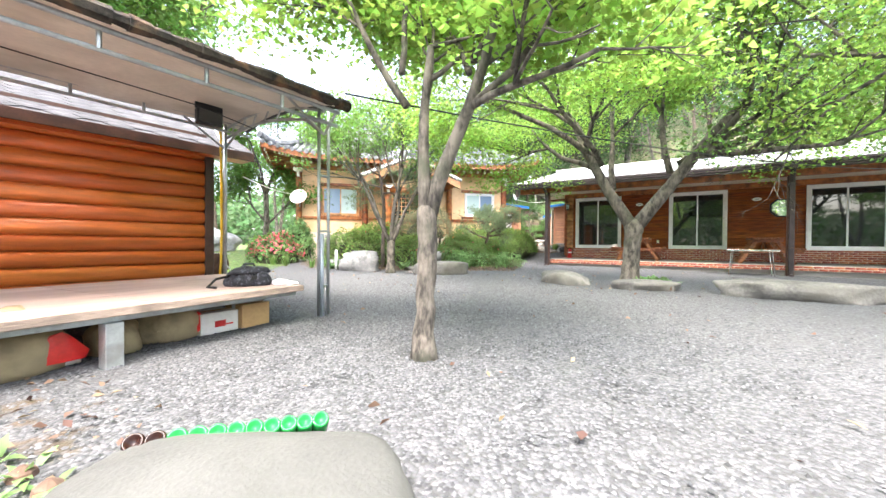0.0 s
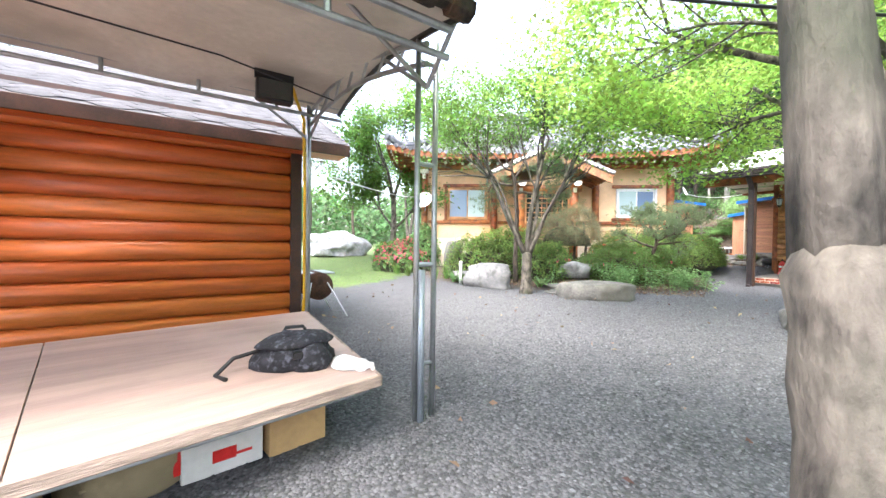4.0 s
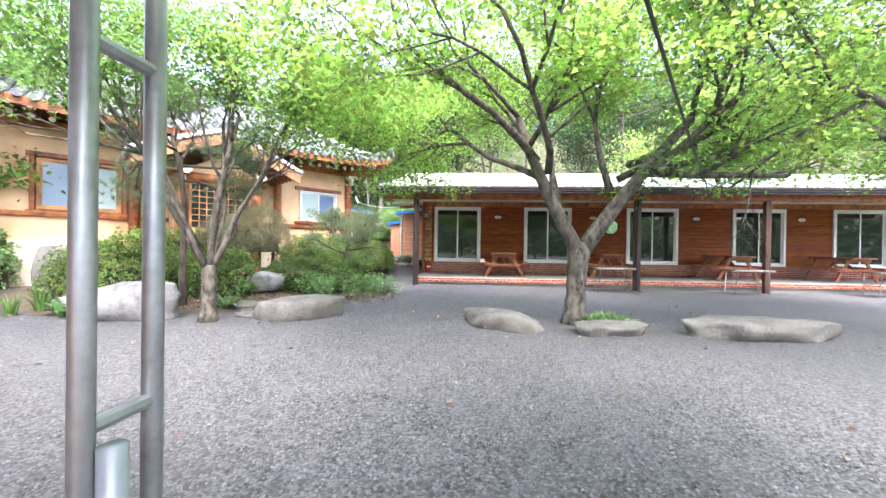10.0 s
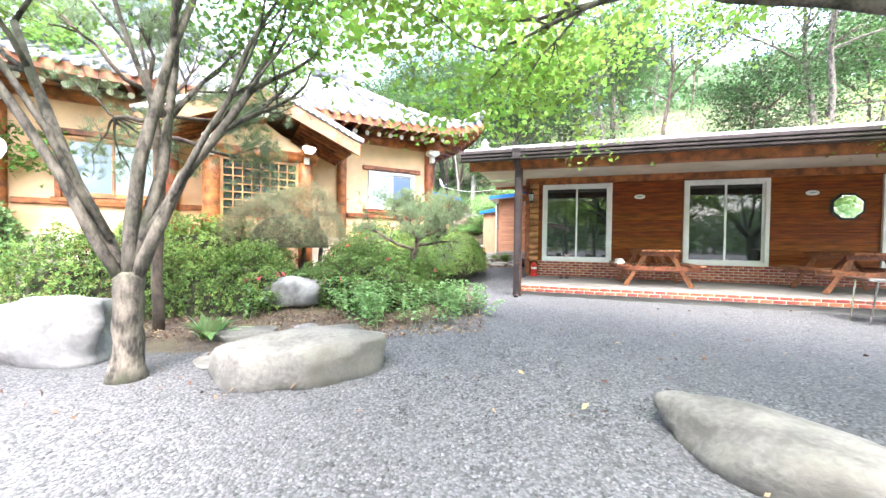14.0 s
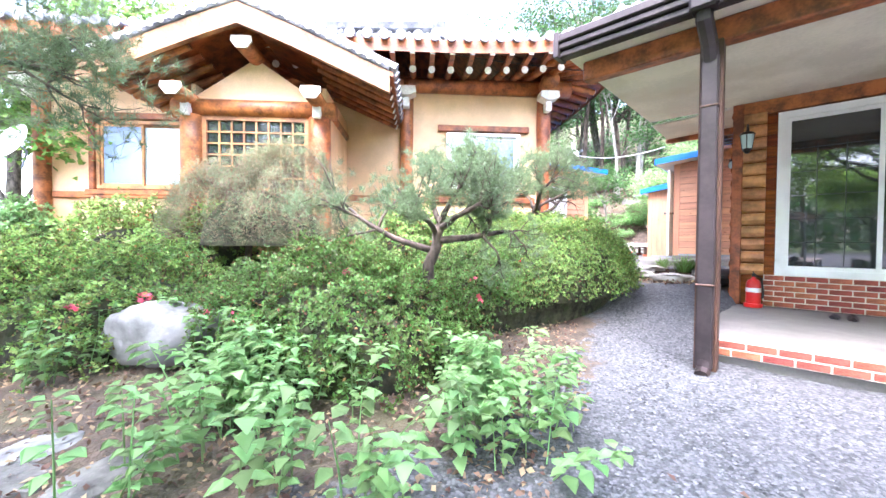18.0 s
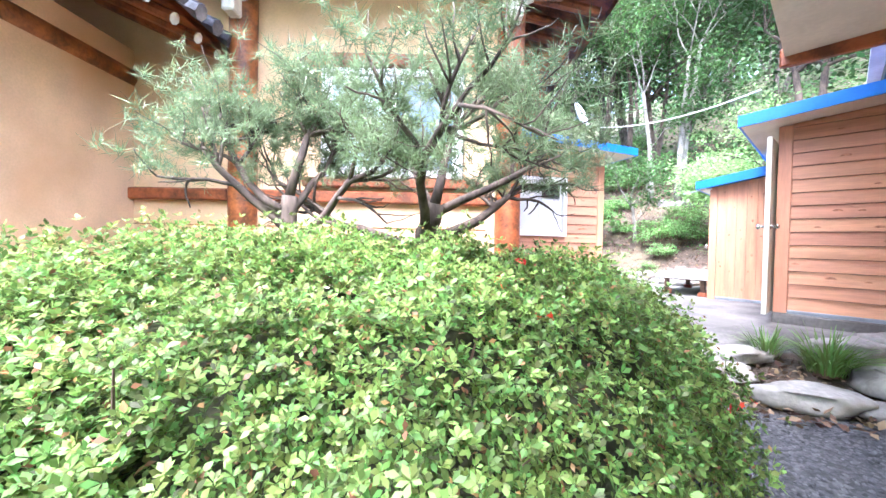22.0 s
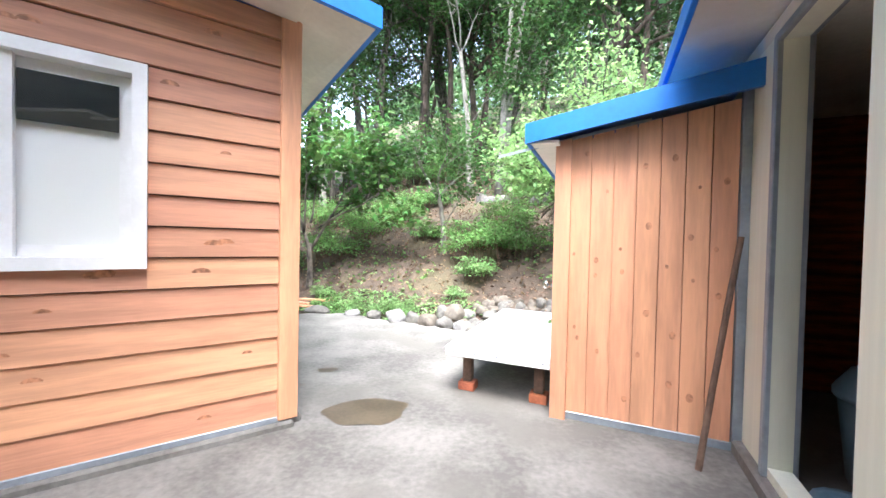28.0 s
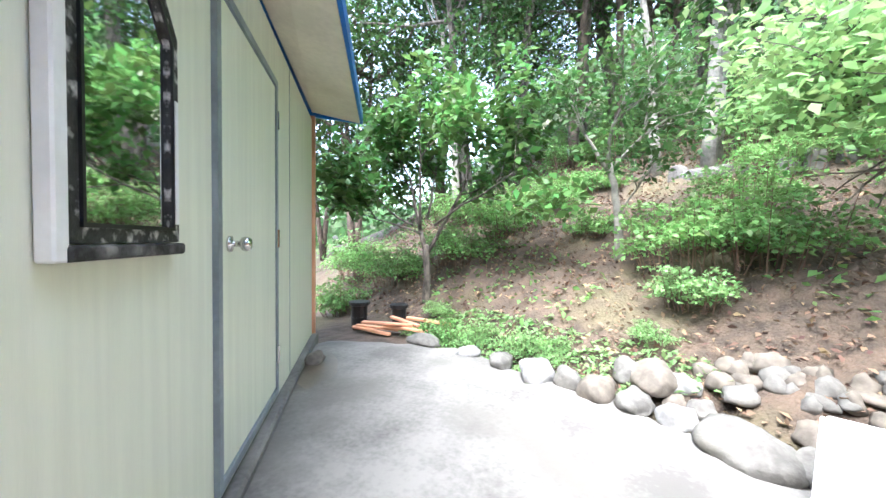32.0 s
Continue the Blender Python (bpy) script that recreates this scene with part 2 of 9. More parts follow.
# twig brown; behind lap siding it also stands for shade in the gaps
M_TWIG = mat("brown_twig_and_gap_shade", (0.14, 0.085, 0.06), 0.95, 0.3, 8, 0.4, 40)
M_PINK = leaf_mat("pink_petal", (0.72, 0.13, 0.20), 0.25, 0.3)
M_RED = leaf_mat("red_petal", (0.70, 0.06, 0.035), 0.25, 0.3)
M_LITTER = leaf_mat("dead_leaf", (0.20, 0.13, 0.088), 0.6, 0.1, 0.9)
M_GRASS = leaf_mat("grass_blade", (0.14, 0.25, 0.065), 0.4, 0.35)
M_POSTW = mat("dark_stained_post", (0.075, 0.034, 0.020), 0.6, 0.35, 4, 0.15, 30, stretch=(6, 6, 1))
M_PICNIC = mat("picnic_wood", (0.26, 0.085, 0.03), 0.5, 0.35, 3, 0.15, 25, stretch=(1, 6, 6), rand=0.12)
M_GLASS = glass_mat("window_glass", (0.022, 0.027, 0.028))
M_GLASSB = glass_mat("blue_curtained_glass", (0.16, 0.24, 0.36), 0.15)
M_GLASSC = glass_mat("pale_curtained_glass", (0.42, 0.55, 0.55), 0.15)
M_FROST = glass_mat("frosted_white_glass", (0.72, 0.73, 0.70), 0.3)
M_MIRROR = bpy.data.materials.new("mirror_glass")
M_MIRROR.use_nodes = True
M_MIRROR.node_tree.nodes["Principled BSDF"].inputs["Metallic"].default_value = 1.0
M_MIRROR.node_tree.nodes["Principled BSDF"].inputs["Roughness"].default_value = 0.03
M_MIRROR.node_tree.nodes["Principled BSDF"].inputs["Base Color"].default_value = (0.85, 0.87, 0.86, 1)
M_BLACK = mat("black_plastic", (0.012, 0.012, 0.013), 0.45, 0.3, 5, 0.05, 40)
M_YELLOW = mat("yellow_hose", (0.72, 0.42, 0.02), 0.4, 0.12, 5, 0.05, 40)
M_REDP = mat("red_paint", (0.62, 0.025, 0.02), 0.3, 0.15, 5, 0.03, 40)
M_CHROME = mat("chrome", (0.62, 0.61, 0.58), 0.2, 0.1, 5, 0.02, 40, metal=1.0)
M_CARD = mat("cardboard", (0.52, 0.32, 0.14), 0.85, 0.12, 3, 0.1, 30)
M_CARDW = mat("white_cardboard", (0.66, 0.62, 0.56), 0.8, 0.08, 3, 0.05, 30)
M_SACK = mat("paper_sack", (0.33, 0.25, 0.14), 0.85, 0.25, 3, 0.5, 12, stain=(0.22, 0.17, 0.1))
M_BOTTLE = glass_mat("green_bottle_glass", (0.012, 0.22, 0.045), 0.05)
M_BOTTLEB = glass_mat("brown_bottle_glass", (0.02, 0.008, 0.006), 0.06)
for m_ in (M_BOTTLE, M_BOTTLEB):
    m_.node_tree.nodes["Principled BSDF"].inputs["Specular IOR Level"].default_value = 0.3
M_LAMPW = mat("lamp_white", (0.82, 0.81, 0.78), 0.3, 0.04, 4, 0.0, 30)


# ---- geometry helpers ----
def frame_at(x, y, deg, z=0.0):
    return Matrix.Translation((x, y, z)) @ Matrix.Rotation(radians(deg), 4, "Z")


def link_mesh(name, bm, material, parent=None, label="", m=None, smooth=False):
    me = bpy.data.meshes.new(name)
    bm.to_mesh(me)
    bm.free()
    return link_data(name, me, material, parent, label, m, smooth)


def link_data(name, me, material, parent=None, label="", m=None, smooth=False):
    if material is not None and not me.materials:
        me.materials.append(material)
    if smooth:
        me.polygons.foreach_set("use_smooth", [True] * len(me.polygons))
    ob = new(name, me)
    if parent is not None:
        ob.parent = parent
    if m is not None:
        ob.matrix_local = m
    if label:
        ob["label"] = label
    return ob


part = link_mesh


def thing(name, m, label, category, group="", kind=""):
    ob = new(name)
    ob.empty_display_size = 0.2
    ob.matrix_world = m
    return tagged(ob, label, category, group, kind)


def add_box(bm, x0, x1, y0, y1, z0, z1, m=None, bevel=0.0):
    g = bmesh.ops.create_cube(bm, size=1.0)
    vs = g["verts"]
    bmesh.ops.scale(bm, vec=(x1 - x0, y1 - y0, z1 - z0), verts=vs)
    bmesh.ops.translate(bm, vec=((x0 + x1) / 2, (y0 + y1) / 2, (z0 + z1) / 2), verts=vs)
    if bevel:
        es = list({e for v in vs for e in v.link_edges})
        r = bmesh.ops.bevel(bm, geom=es, offset=bevel, segments=1, affect="EDGES", profile=0.5)
        vs = list({v for f in r["faces"] for v in f.verts} | {v for v in vs if v.is_valid})
    if m is not None:
        bmesh.ops.transform(bm, matrix=m, verts=vs)
    return vs


def bbox(x0, x1, y0, y1, z0, z1, m=None, bevel=0.006):
    bm = bmesh.new()
    add_box(bm, x0, x1, y0, y1, z0, z1, m, bevel)
    return bm


def add_tube(bm, pts, radii, seg=8, cap=True):
    """A round tube along points; radii one number or one a point."""
    pts = [Vector(p) for p in pts]
    if not hasattr(radii, "__len__"):
        radii = [radii] * len(pts)
    rings = []
    ref = None
    for i, p in enumerate(pts):
        d = (pts[min(i + 1, len(pts) - 1)] - pts[max(i - 1, 0)]).normalized()
        if ref is None:
            ref = d.orthogonal().normalized()
        ref = (ref - d * ref.dot(d))
        ref = ref.normalized() if ref.length > 1e-6 else d.orthogonal().normalized()
        o = d.cross(ref)
        rings.append([bm.verts.new(p + (ref * math.cos(k * math.tau / seg) + o * math.sin(k * math.tau / seg)) * radii[i]) for k in range(seg)])
    for a, b in zip(rings, rings[1:]):
        for k in range(seg):
            bm.faces.new((a[k], a[(k + 1) % seg], b[(k + 1) % seg], b[k]))
    if cap:
        bm.faces.new(rings[0][::-1])
        bm.faces.new(rings[-1])


def tube(pts, radii, seg=8):
    bm = bmesh.new()
    add_tube(bm, pts, radii, seg)
    return bm


def lathe(profile, seg=16):
    """A turned shape from (radius, height) pairs."""
    bm = bmesh.new()
    rings = []
    for r, z in profile:
        rings.append([bm.verts.new((max(r, 1e-4) * math.cos(k * math.tau / seg), max(r, 1e-4) * math.sin(k * math.tau / seg), z)) for k in range(seg)])
    for a, b in zip(rings, rings[1:]):
        for k in range(seg):
            bm.faces.new((a[k], a[(k + 1) % seg], b[(k + 1) % seg], b[k]))
    bm.faces.new(rings[0][::-1])
    bm.faces.new(rings[-1])
    return bm


def prism(poly, y0, y1):
    """A polygon in x and z, drawn out along y."""
    bm = bmesh.new()
    a = [bm.verts.new((x, y0, z)) for x, z in poly]
    b = [bm.verts.new((x, y1, z)) for x, z in poly]
    n = len(poly)
    bm.faces.new(a)
    bm.faces.new(b[::-1])
    for i in range(n):
        bm.faces.new((a[i], b[i], b[(i + 1) % n], a[(i + 1) % n]))
    bmesh.ops.recalc_face_normals(bm, faces=bm.faces)
    return bm


def wall_with_openings(x0, x1, z0, z1, holes, y0=0.0, y1=0.15):
    """A wall slab along x with rectangular openings (x0, x1, z0, z1) cut through it."""
    xs = sorted({x0, x1, *[h[0] for h in holes], *[h[1] for h in holes]})
    zs = sorted({z0, z1, *[h[2] for h in holes], *[h[3] for h in holes]})
    bm = bmesh.new()
    solid = [[not any(h[0] - 1e-6 <= (a + b) / 2 <= h[1] + 1e-6 and h[2] <= (c + d) / 2 <= h[3] for h in holes) for c, d in zip(zs, zs[1:])] for a, b in zip(xs, xs[1:])]
    V = {}

    def v(i, k, y):
        if (i, k, y) not in V:
            V[i, k, y] = bm.verts.new((xs[i], y, zs[k]))
        return V[i, k, y]
    nx, nz = len(xs) - 1, len(zs) - 1
    for i in range(nx):
        for k in range(nz):
            if not solid[i][k]:
                continue
            bm.faces.new((v(i, k, y0), v(i + 1, k, y0), v(i + 1, k + 1, y0), v(i, k + 1, y0)))
            bm.faces.new((v(i, k, y1), v(i, k + 1, y1), v(i + 1, k + 1, y1), v(i + 1, k, y1)))
            if i == 0 or not solid[i - 1][k]:
                bm.faces.new((v(i, k, y0), v(i, k + 1, y0), v(i, k + 1, y1), v(i, k, y1)))
            if i == nx - 1 or not solid[i + 1][k]:
                bm.faces.new((v(i + 1, k, y0), v(i + 1, k, y1), v(i + 1, k + 1, y1), v(i + 1, k + 1, y0)))
            if k == 0 or not solid[i][k - 1]:
                bm.faces.new((v(i, k, y0), v(i, k, y1), v(i + 1, k, y1), v(i + 1, k, y0)))
            if k == nz - 1 or not solid[i][k + 1]:
                bm.faces.new((v(i, k + 1, y0), v(i + 1, k + 1, y0), v(i + 1, k + 1, y1), v(i, k + 1, y1)))
    return bm


def rock_mesh(sx, sy, sz, seed, sub=3, rough=0.25, flat=0.0):
    """A weathered boulder, flat underneath and broken into a few facets."""
    bm = bmesh.new()
    bmesh.ops.create_icosphere(bm, subdivisions=sub, radius=1.0)
    rnd = random.Random(seed)
    planes = [(Vector((rnd.uniform(-1, 1), rnd.uniform(-1, 1), rnd.uniform(-0.2, 1))).normalized(), rnd.uniform(0.62, 0.9)) for _ in range(7)]
    off = Vector((seed * 3.1, seed * 1.7, seed))
    for v in bm.verts:
        p = v.co.copy()
        for n, d in planes:
            h = p.dot(n) - d
            if h > 0:
                p -= n * h * 0.85
        p *= 1 + rough * noise.noise(p * 1.5 + off) + 0.08 * noise.noise(p * 4 + off) + 0.03 * noise.noise(p * 10 + off)
        if flat and p.z > flat:
            p.z = flat + (p.z - flat) * 0.25
        if p.z < -0.35:
            p.z = -0.35
        v.co = (p.x * sx, p.y * sy, (p.z + 0.35) * sz)
    return bm


def leaves(name, pts, nrm, size, material, parent=None, shape="leaf", spread=0.35, seed=0, label=""):
    """Many small folded leaves at the points, facing about the normals, as one mesh."""
    rng = np.random.default_rng(seed)
    n = len(pts)
    pts, nrm = np.asarray(pts, float), np.asarray(nrm, float)
    nrm = nrm + rng.normal(0, 0.55, (n, 3))
    nrm /= np.linalg.norm(nrm, axis=1)[:, None] + 1e-9
    a = np.cross(nrm, rng.normal(0, 1, (n, 3)))
    a /= np.linalg.norm(a, axis=1)[:, None] + 1e-9
    b = np.cross(nrm, a)
    s = (size * rng.uniform(1 - spread, 1 + spread, n))[:, None]
    if shape == "leaf":
        prof = [(0, 0, 0), (0.45, 0.28, 0.10), (1, 0, -0.05), (0.45, -0.28, 0.10)]
    elif shape == "star":
        prof = [(-0.25, 0, 0), (-0.1, 0.5, 0.05), (0.3, 0.25, 0.0), (0.75, 0, -0.08), (0.3, -0.25, 0.0), (-0.1, -0.5, 0.05)]
    elif shape == "blade":
        prof = [(0, 0.03, 0), (0.5, 0.03, 0.1), (1, 0, 0.0), (0.5, -0.03, 0.1)]
    elif shape == "flower":
        prof = [(math.cos(q * math.pi / 5) * (0.5 if q % 2 else 0.28), math.sin(q * math.pi / 5) * (0.5 if q % 2 else 0.28), 0.12 if q % 2 else 0) for q in range(10)]
    elif shape == "needle":
        prof = [(0, 0.012, 0), (1, 0.008, 0), (1, -0.008, 0), (0, -0.012, 0)]
    else:
        prof = [(0, 0.3, 0), (0.6, 0.45, 0.08), (1, 0, -0.1), (0.6, -0.45, 0.08), (0, -0.3, 0)]
    k = len(prof)
    v = np.concatenate([(pts + s * (x * a + y * b + z * nrm))[:, None] for x, y, z in prof], 1).reshape(-1, 3)
    me = bpy.data.meshes.new(name)
    me.vertices.add(n * k)
    me.vertices.foreach_set("co", v.ravel())
    me.loops.add(n * k)
    me.loops.foreach_set("vertex_index", np.arange(n * k, dtype=np.int32))
    me.polygons.add(n)
    me.polygons.foreach_set("loop_start", np.arange(0, n * k, k, dtype=np.int32))
    me.update(calc_edges=True)
    return link_data(name, me, material, parent, label)


def whorls(name, pts, nrm, size, material, parent=None, each=6, seed=0):
    """Small rosettes of leaves at the ends of shoots, as one mesh."""
    rng = np.random.default_rng(seed)
    n = len(pts)
    nrm = np.asarray(nrm, float) + rng.normal(0, 0.32, (n, 3))
    nrm /= np.linalg.norm(nrm, axis=1)[:, None] + 1e-9
    t1 = np.cross(nrm, rng.normal(0, 1, (n, 3)))
    t1 /= np.linalg.norm(t1, axis=1)[:, None] + 1e-9
    t2 = np.cross(nrm, t1)
    out = []
    for j in range(each):
        a = (math.tau * j / each + rng.normal(0, 0.25, n))[:, None]
        e = rng.uniform(0.1, 1.0, n)[:, None]
        s = (size * rng.uniform(0.6, 1.25, n))[:, None]
        d = np.cos(a) * t1 + np.sin(a) * t2
        w = np.cross(nrm, d) * s * 0.23
        r = (d * np.cos(e) + nrm * np.sin(e)) * s
        out.append(np.stack([pts + 0.08 * r, pts + 0.6 * r + w + 0.06 * s * nrm, pts + r, pts + 0.6 * r - w + 0.06 * s * nrm], 1))
    v = np.concatenate(out, 0)
    m = len(v)
    me = bpy.data.meshes.new(name)
    me.vertices.add(m * 4)
    me.vertices.foreach_set("co", v.reshape(-1))
    me.loops.add(m * 4)
    me.loops.foreach_set("vertex_index", np.arange(m * 4, dtype=np.int32))
    me.polygons.add(m)
    me.polygons.foreach_set("loop_start", np.arange(0, m * 4, 4, dtype=np.int32))
    me.update(calc_edges=True)
    return link_data(name, me, material, parent)


# ---- the lie of the land ----
def sstep(a, b, x):
    t = np.clip((x - a) / (b - a), 0, 1)
    return t * t * (3 - 2 * t)


def land(x, y):
    x, y = np.asarray(x, float), np.asarray(y, float)
    z = -0.03 - 0.10 * sstep(4.0, -2.0, y) + 0.06 * sstep(12.0, 15.5, y) + 0.42 * sstep(15.3, 19.2, y) * sstep(-3.0, 3.0, x)
    z = z + 0.18 * sstep(19.0, 19.9, y) * sstep(-3.0, 3.0, x)
    d = (x - 3.5) * 0.54 + (y - 25.4) * 0.84
    hill = 0.60 * np.maximum(d - 0.1, 0) - 0.12 * np.maximum(d - 2.2, 0) - 0.1 * np.maximum(d - 26, 0) - 0.30 * np.maximum(d - 60, 0)
    hill = hill * sstep(-14, 2, x)
    garden = 0.45 * np.exp(-(((x + 0.8) / 3.2) ** 2 + ((y - 16.0) / 1.9) ** 2) ** 2)
    z = z + hill + garden + 0.4 * sstep(-3, -9, x) * sstep(12, 18, y)
    # the ground stays low under the porch slab
    c, q = math.cos(radians(-25.84)), math.sin(radians(-25.84))
    px, py = (x - 6.138) * c + (y - 17.977) * q, (y - 17.977) * c - (x - 6.138) * q
    slab = sstep(-0.45, -0.25, px) * sstep(-2.52, -2.3, py) * sstep(1.5, 1.2, py)
    return z - np.maximum(z, 0.0) * slab


def land_z(x, y):
    return float(land(x, y))


def lift(m):
    """The frame m, set down on the land."""
    p = m.translation
    return Matrix.Translation((0, 0, land_z(p.x, p.y) - p.z)) @ m

# ---- frames of the buildings: x along the front wall, -y towards the yard ----
LB = frame_at(6.138, 17.977, -25.84)
HK = frame_at(3.12, 19.85, 21.0)
SL = frame_at(4.07, 22.11, 32.7)
SR = frame_at(5.69, 20.552, -26.0)
SS = frame_at(5.536, 22.221, -26.0)
CB = frame_at(-1.675, 6.22, 60.1)
DK = frame_at(0.55, 4.79, 71.0)


# ---- ground: one sheet to the horizon ----
def build_ground():
    def axis(a, b, step, lo, hi):
        core = list(np.arange(a, b + 1e-6, step))
        out, s, v = [], step, b
        while v < hi:
            s *= 1.35
            v += s
            out.append(v)
        left, s, v = [], step, a
        while v > lo:
            s *= 1.35
            v -= s
            left.append(v)
        return np.array(left[::-1] + core + out)
    xs, ys = axis(-9, 13, 0.16, -400, 400), axis(-2, 31, 0.16, -300, 500)
    X, Y = np.meshgrid(xs, ys)
    Z = land(X, Y)
    rng = np.random.default_rng(4)
    near = (X > -12) & (X < 16) & (Y > -4) & (Y < 34)
    Z = Z + np.where(near, rng.normal(0, 0.006, X.shape), 0)
    d = (X - 3.5) * 0.54 + (Y - 25.4) * 0.84
    Z = Z + np.where((d > 0.3) & near, rng.normal(0, 0.035, X.shape), 0)
    ny, nx = X.shape
    me = bpy.data.meshes.new("ground")
    co = np.stack([X, Y, Z], -1).reshape(-1, 3)
    i = np.arange((ny - 1) * (nx - 1))
    r, c = i // (nx - 1), i % (nx - 1)
    q = np.stack([r * nx + c, r * nx + c + 1, (r + 1) * nx + c + 1, (r + 1) * nx + c], -1)
    me.from_pydata(co.tolist(), [], q.tolist())
    # how much of each cover: soil under the bushes and on the slope, grass beyond the cabin
    xx, yy = co[:, 0], co[:, 1]
    dd = d.reshape(-1)
    garden = sstep(1.15, 0.9, np.sqrt(((xx + 0.7) / 4.0) ** 2 + ((yy - 15.6) / 3.3) ** 2))
    garden = np.maximum(garden, sstep(4.2, 3.3, xx + 0.0) * sstep(14.5, 15.5, yy) * sstep(-6, -4, xx))
    soil = np.maximum(garden, sstep(0.0, 0.4, dd))
    soil = np.maximum(soil, sstep(0.9, 0.4, np.hypot((xx - 5.2) / 1.6, (yy - 19.3) / 0.7)) * 0.9)
    soil = np.maximum(soil, sstep(23.0, 24.5, yy))
    soil = np.maximum(soil, sstep(1.15, 0.7, np.hypot((xx - 0.1) / 1.1, (yy - 2.0) / 1.0)) * 0.42)
    grass = 0.8 * sstep(-3.7, -4.6, xx + 0.15 * (yy - 9.5)) * sstep(8.8, 10.5, yy) * (1 - garden)
    grass = np.maximum(grass, sstep(16, 22, np.abs(xx - 2)) * (1 - sstep(0, 0.4, dd)))
    grass = np.maximum(grass, 0.42 * sstep(4, 9, dd))
    for name, vals in (("soil", soil), ("grass", grass)):
        at = me.attributes.new(name, "FLOAT", "POINT")
        at.data.foreach_set("value", np.clip(vals, 0, 1).astype(np.float32))
    m = bpy.data.materials.new("ground_cover")
    m.use_nodes = True
    nt = m.node_tree
    N, Lk, b = nt.nodes.new, nt.links.new, nt.nodes["Principled BSDF"]
    geo = N("ShaderNodeNewGeometry")

    def noise_tex(s, det=5):
        n = N("ShaderNodeTexNoise")
        n.inputs["Scale"].default_value, n.inputs["Detail"].default_value = s, det
        Lk(geo.outputs["Position"], n.inputs[0])
        return n

    def mixc(f, a, c):
        mx = N("ShaderNodeMix")
        mx.data_type = "RGBA"
        for sock, val in ((mx.inputs["Factor"], f), (mx.inputs[6], a), (mx.inputs[7], c)):
            if isinstance(val, tuple):
                sock.default_value = (*val, 1)
            else:
                Lk(val, sock)
        return mx.outputs[2]

    def rng_node(src, a, c, lo=0.0, hi=1.0):
        r = N("ShaderNodeMapRange")
        r.inputs["From Min"].default_value, r.inputs["From Max"].default_value = a, c
        r.inputs["To Min"].default_value, r.inputs["To Max"].default_value = lo, hi
        Lk(src, r.inputs[0])
        return r.outputs[0]
    vor = N("ShaderNodeTexVoronoi")
    vor.inputs["Scale"].default_value = 52
    Lk(geo.outputs["Position"], vor.inputs[0])
    sep = N("ShaderNodeSeparateColor")
    Lk(vor.outputs["Color"], sep.inputs[0])
    gravel = mixc(rng_node(sep.outputs[0], 0, 1), (0.030, 0.031, 0.035), (0.128, 0.130, 0.136))
    gravel = mixc(rng_node(noise_tex(0.55).outputs[0], 0.45, 1.0), gravel, (0.075, 0.075, 0.077))
    # shade in the gaps between stones, painted towards the cell edges
    gravel = mixc(rng_node(vor.outputs["Distance"], 0.45, 0.9), gravel, (0.05, 0.05, 0.05))
    soilc = mixc(rng_node(noise_tex(7).outputs[0], 0.35, 0.65), (0.042, 0.031, 0.022), (0.092, 0.066, 0.046))
    soilc = mixc(rng_node(noise_tex(1.3).outputs[0], 0.5, 0.62), soilc, (0.085, 0.072, 0.04))
    grassc = mixc(rng_node(noise_tex(9).outputs[0], 0.35, 0.65), (0.06, 0.10, 0.025), (0.13, 0.17, 0.05))
    def att(name):
        a = N("ShaderNodeAttribute")
        a.attribute_name = name
        ad = N("ShaderNodeMath")
        Lk(a.outputs["Fac"], ad.inputs[0])
        ns = rng_node(noise_tex(5).outputs[0], 0.3, 0.7, -0.35, 0.35)
        Lk(ns, ad.inputs[1])
        return rng_node(ad.outputs[0], 0.4, 0.6)
    col = mixc(att("soil"), gravel, soilc)
    col = mixc(att("grass"), col, grassc)
    Lk(col, b.inputs["Base Color"])
    b.inputs["Roughness"].default_value = 0.92
    bp = N("ShaderNodeBump")
    bp.inputs["Strength"].default_value, bp.inputs["Distance"].default_value = 0.65, 0.015
    Lk(vor.outputs["Distance"], bp.inputs["Height"])
    bp.invert = True
    Lk(bp.outputs[0], b.inputs["Normal"])
    ob = link_data("ground", me, m, smooth=True)
    tagged(ob, "grey gravel yard with soil beds rising to a wooded slope", "ground", kind="structure")


build_ground()


def structure(name, bm, material, m, label="", cat="", smooth=False):
    ob = link_mesh(name, bm, material, smooth=smooth)
    ob.matrix_world = m
    return tagged(ob, label, cat or name.split("_")[0], kind="structure")


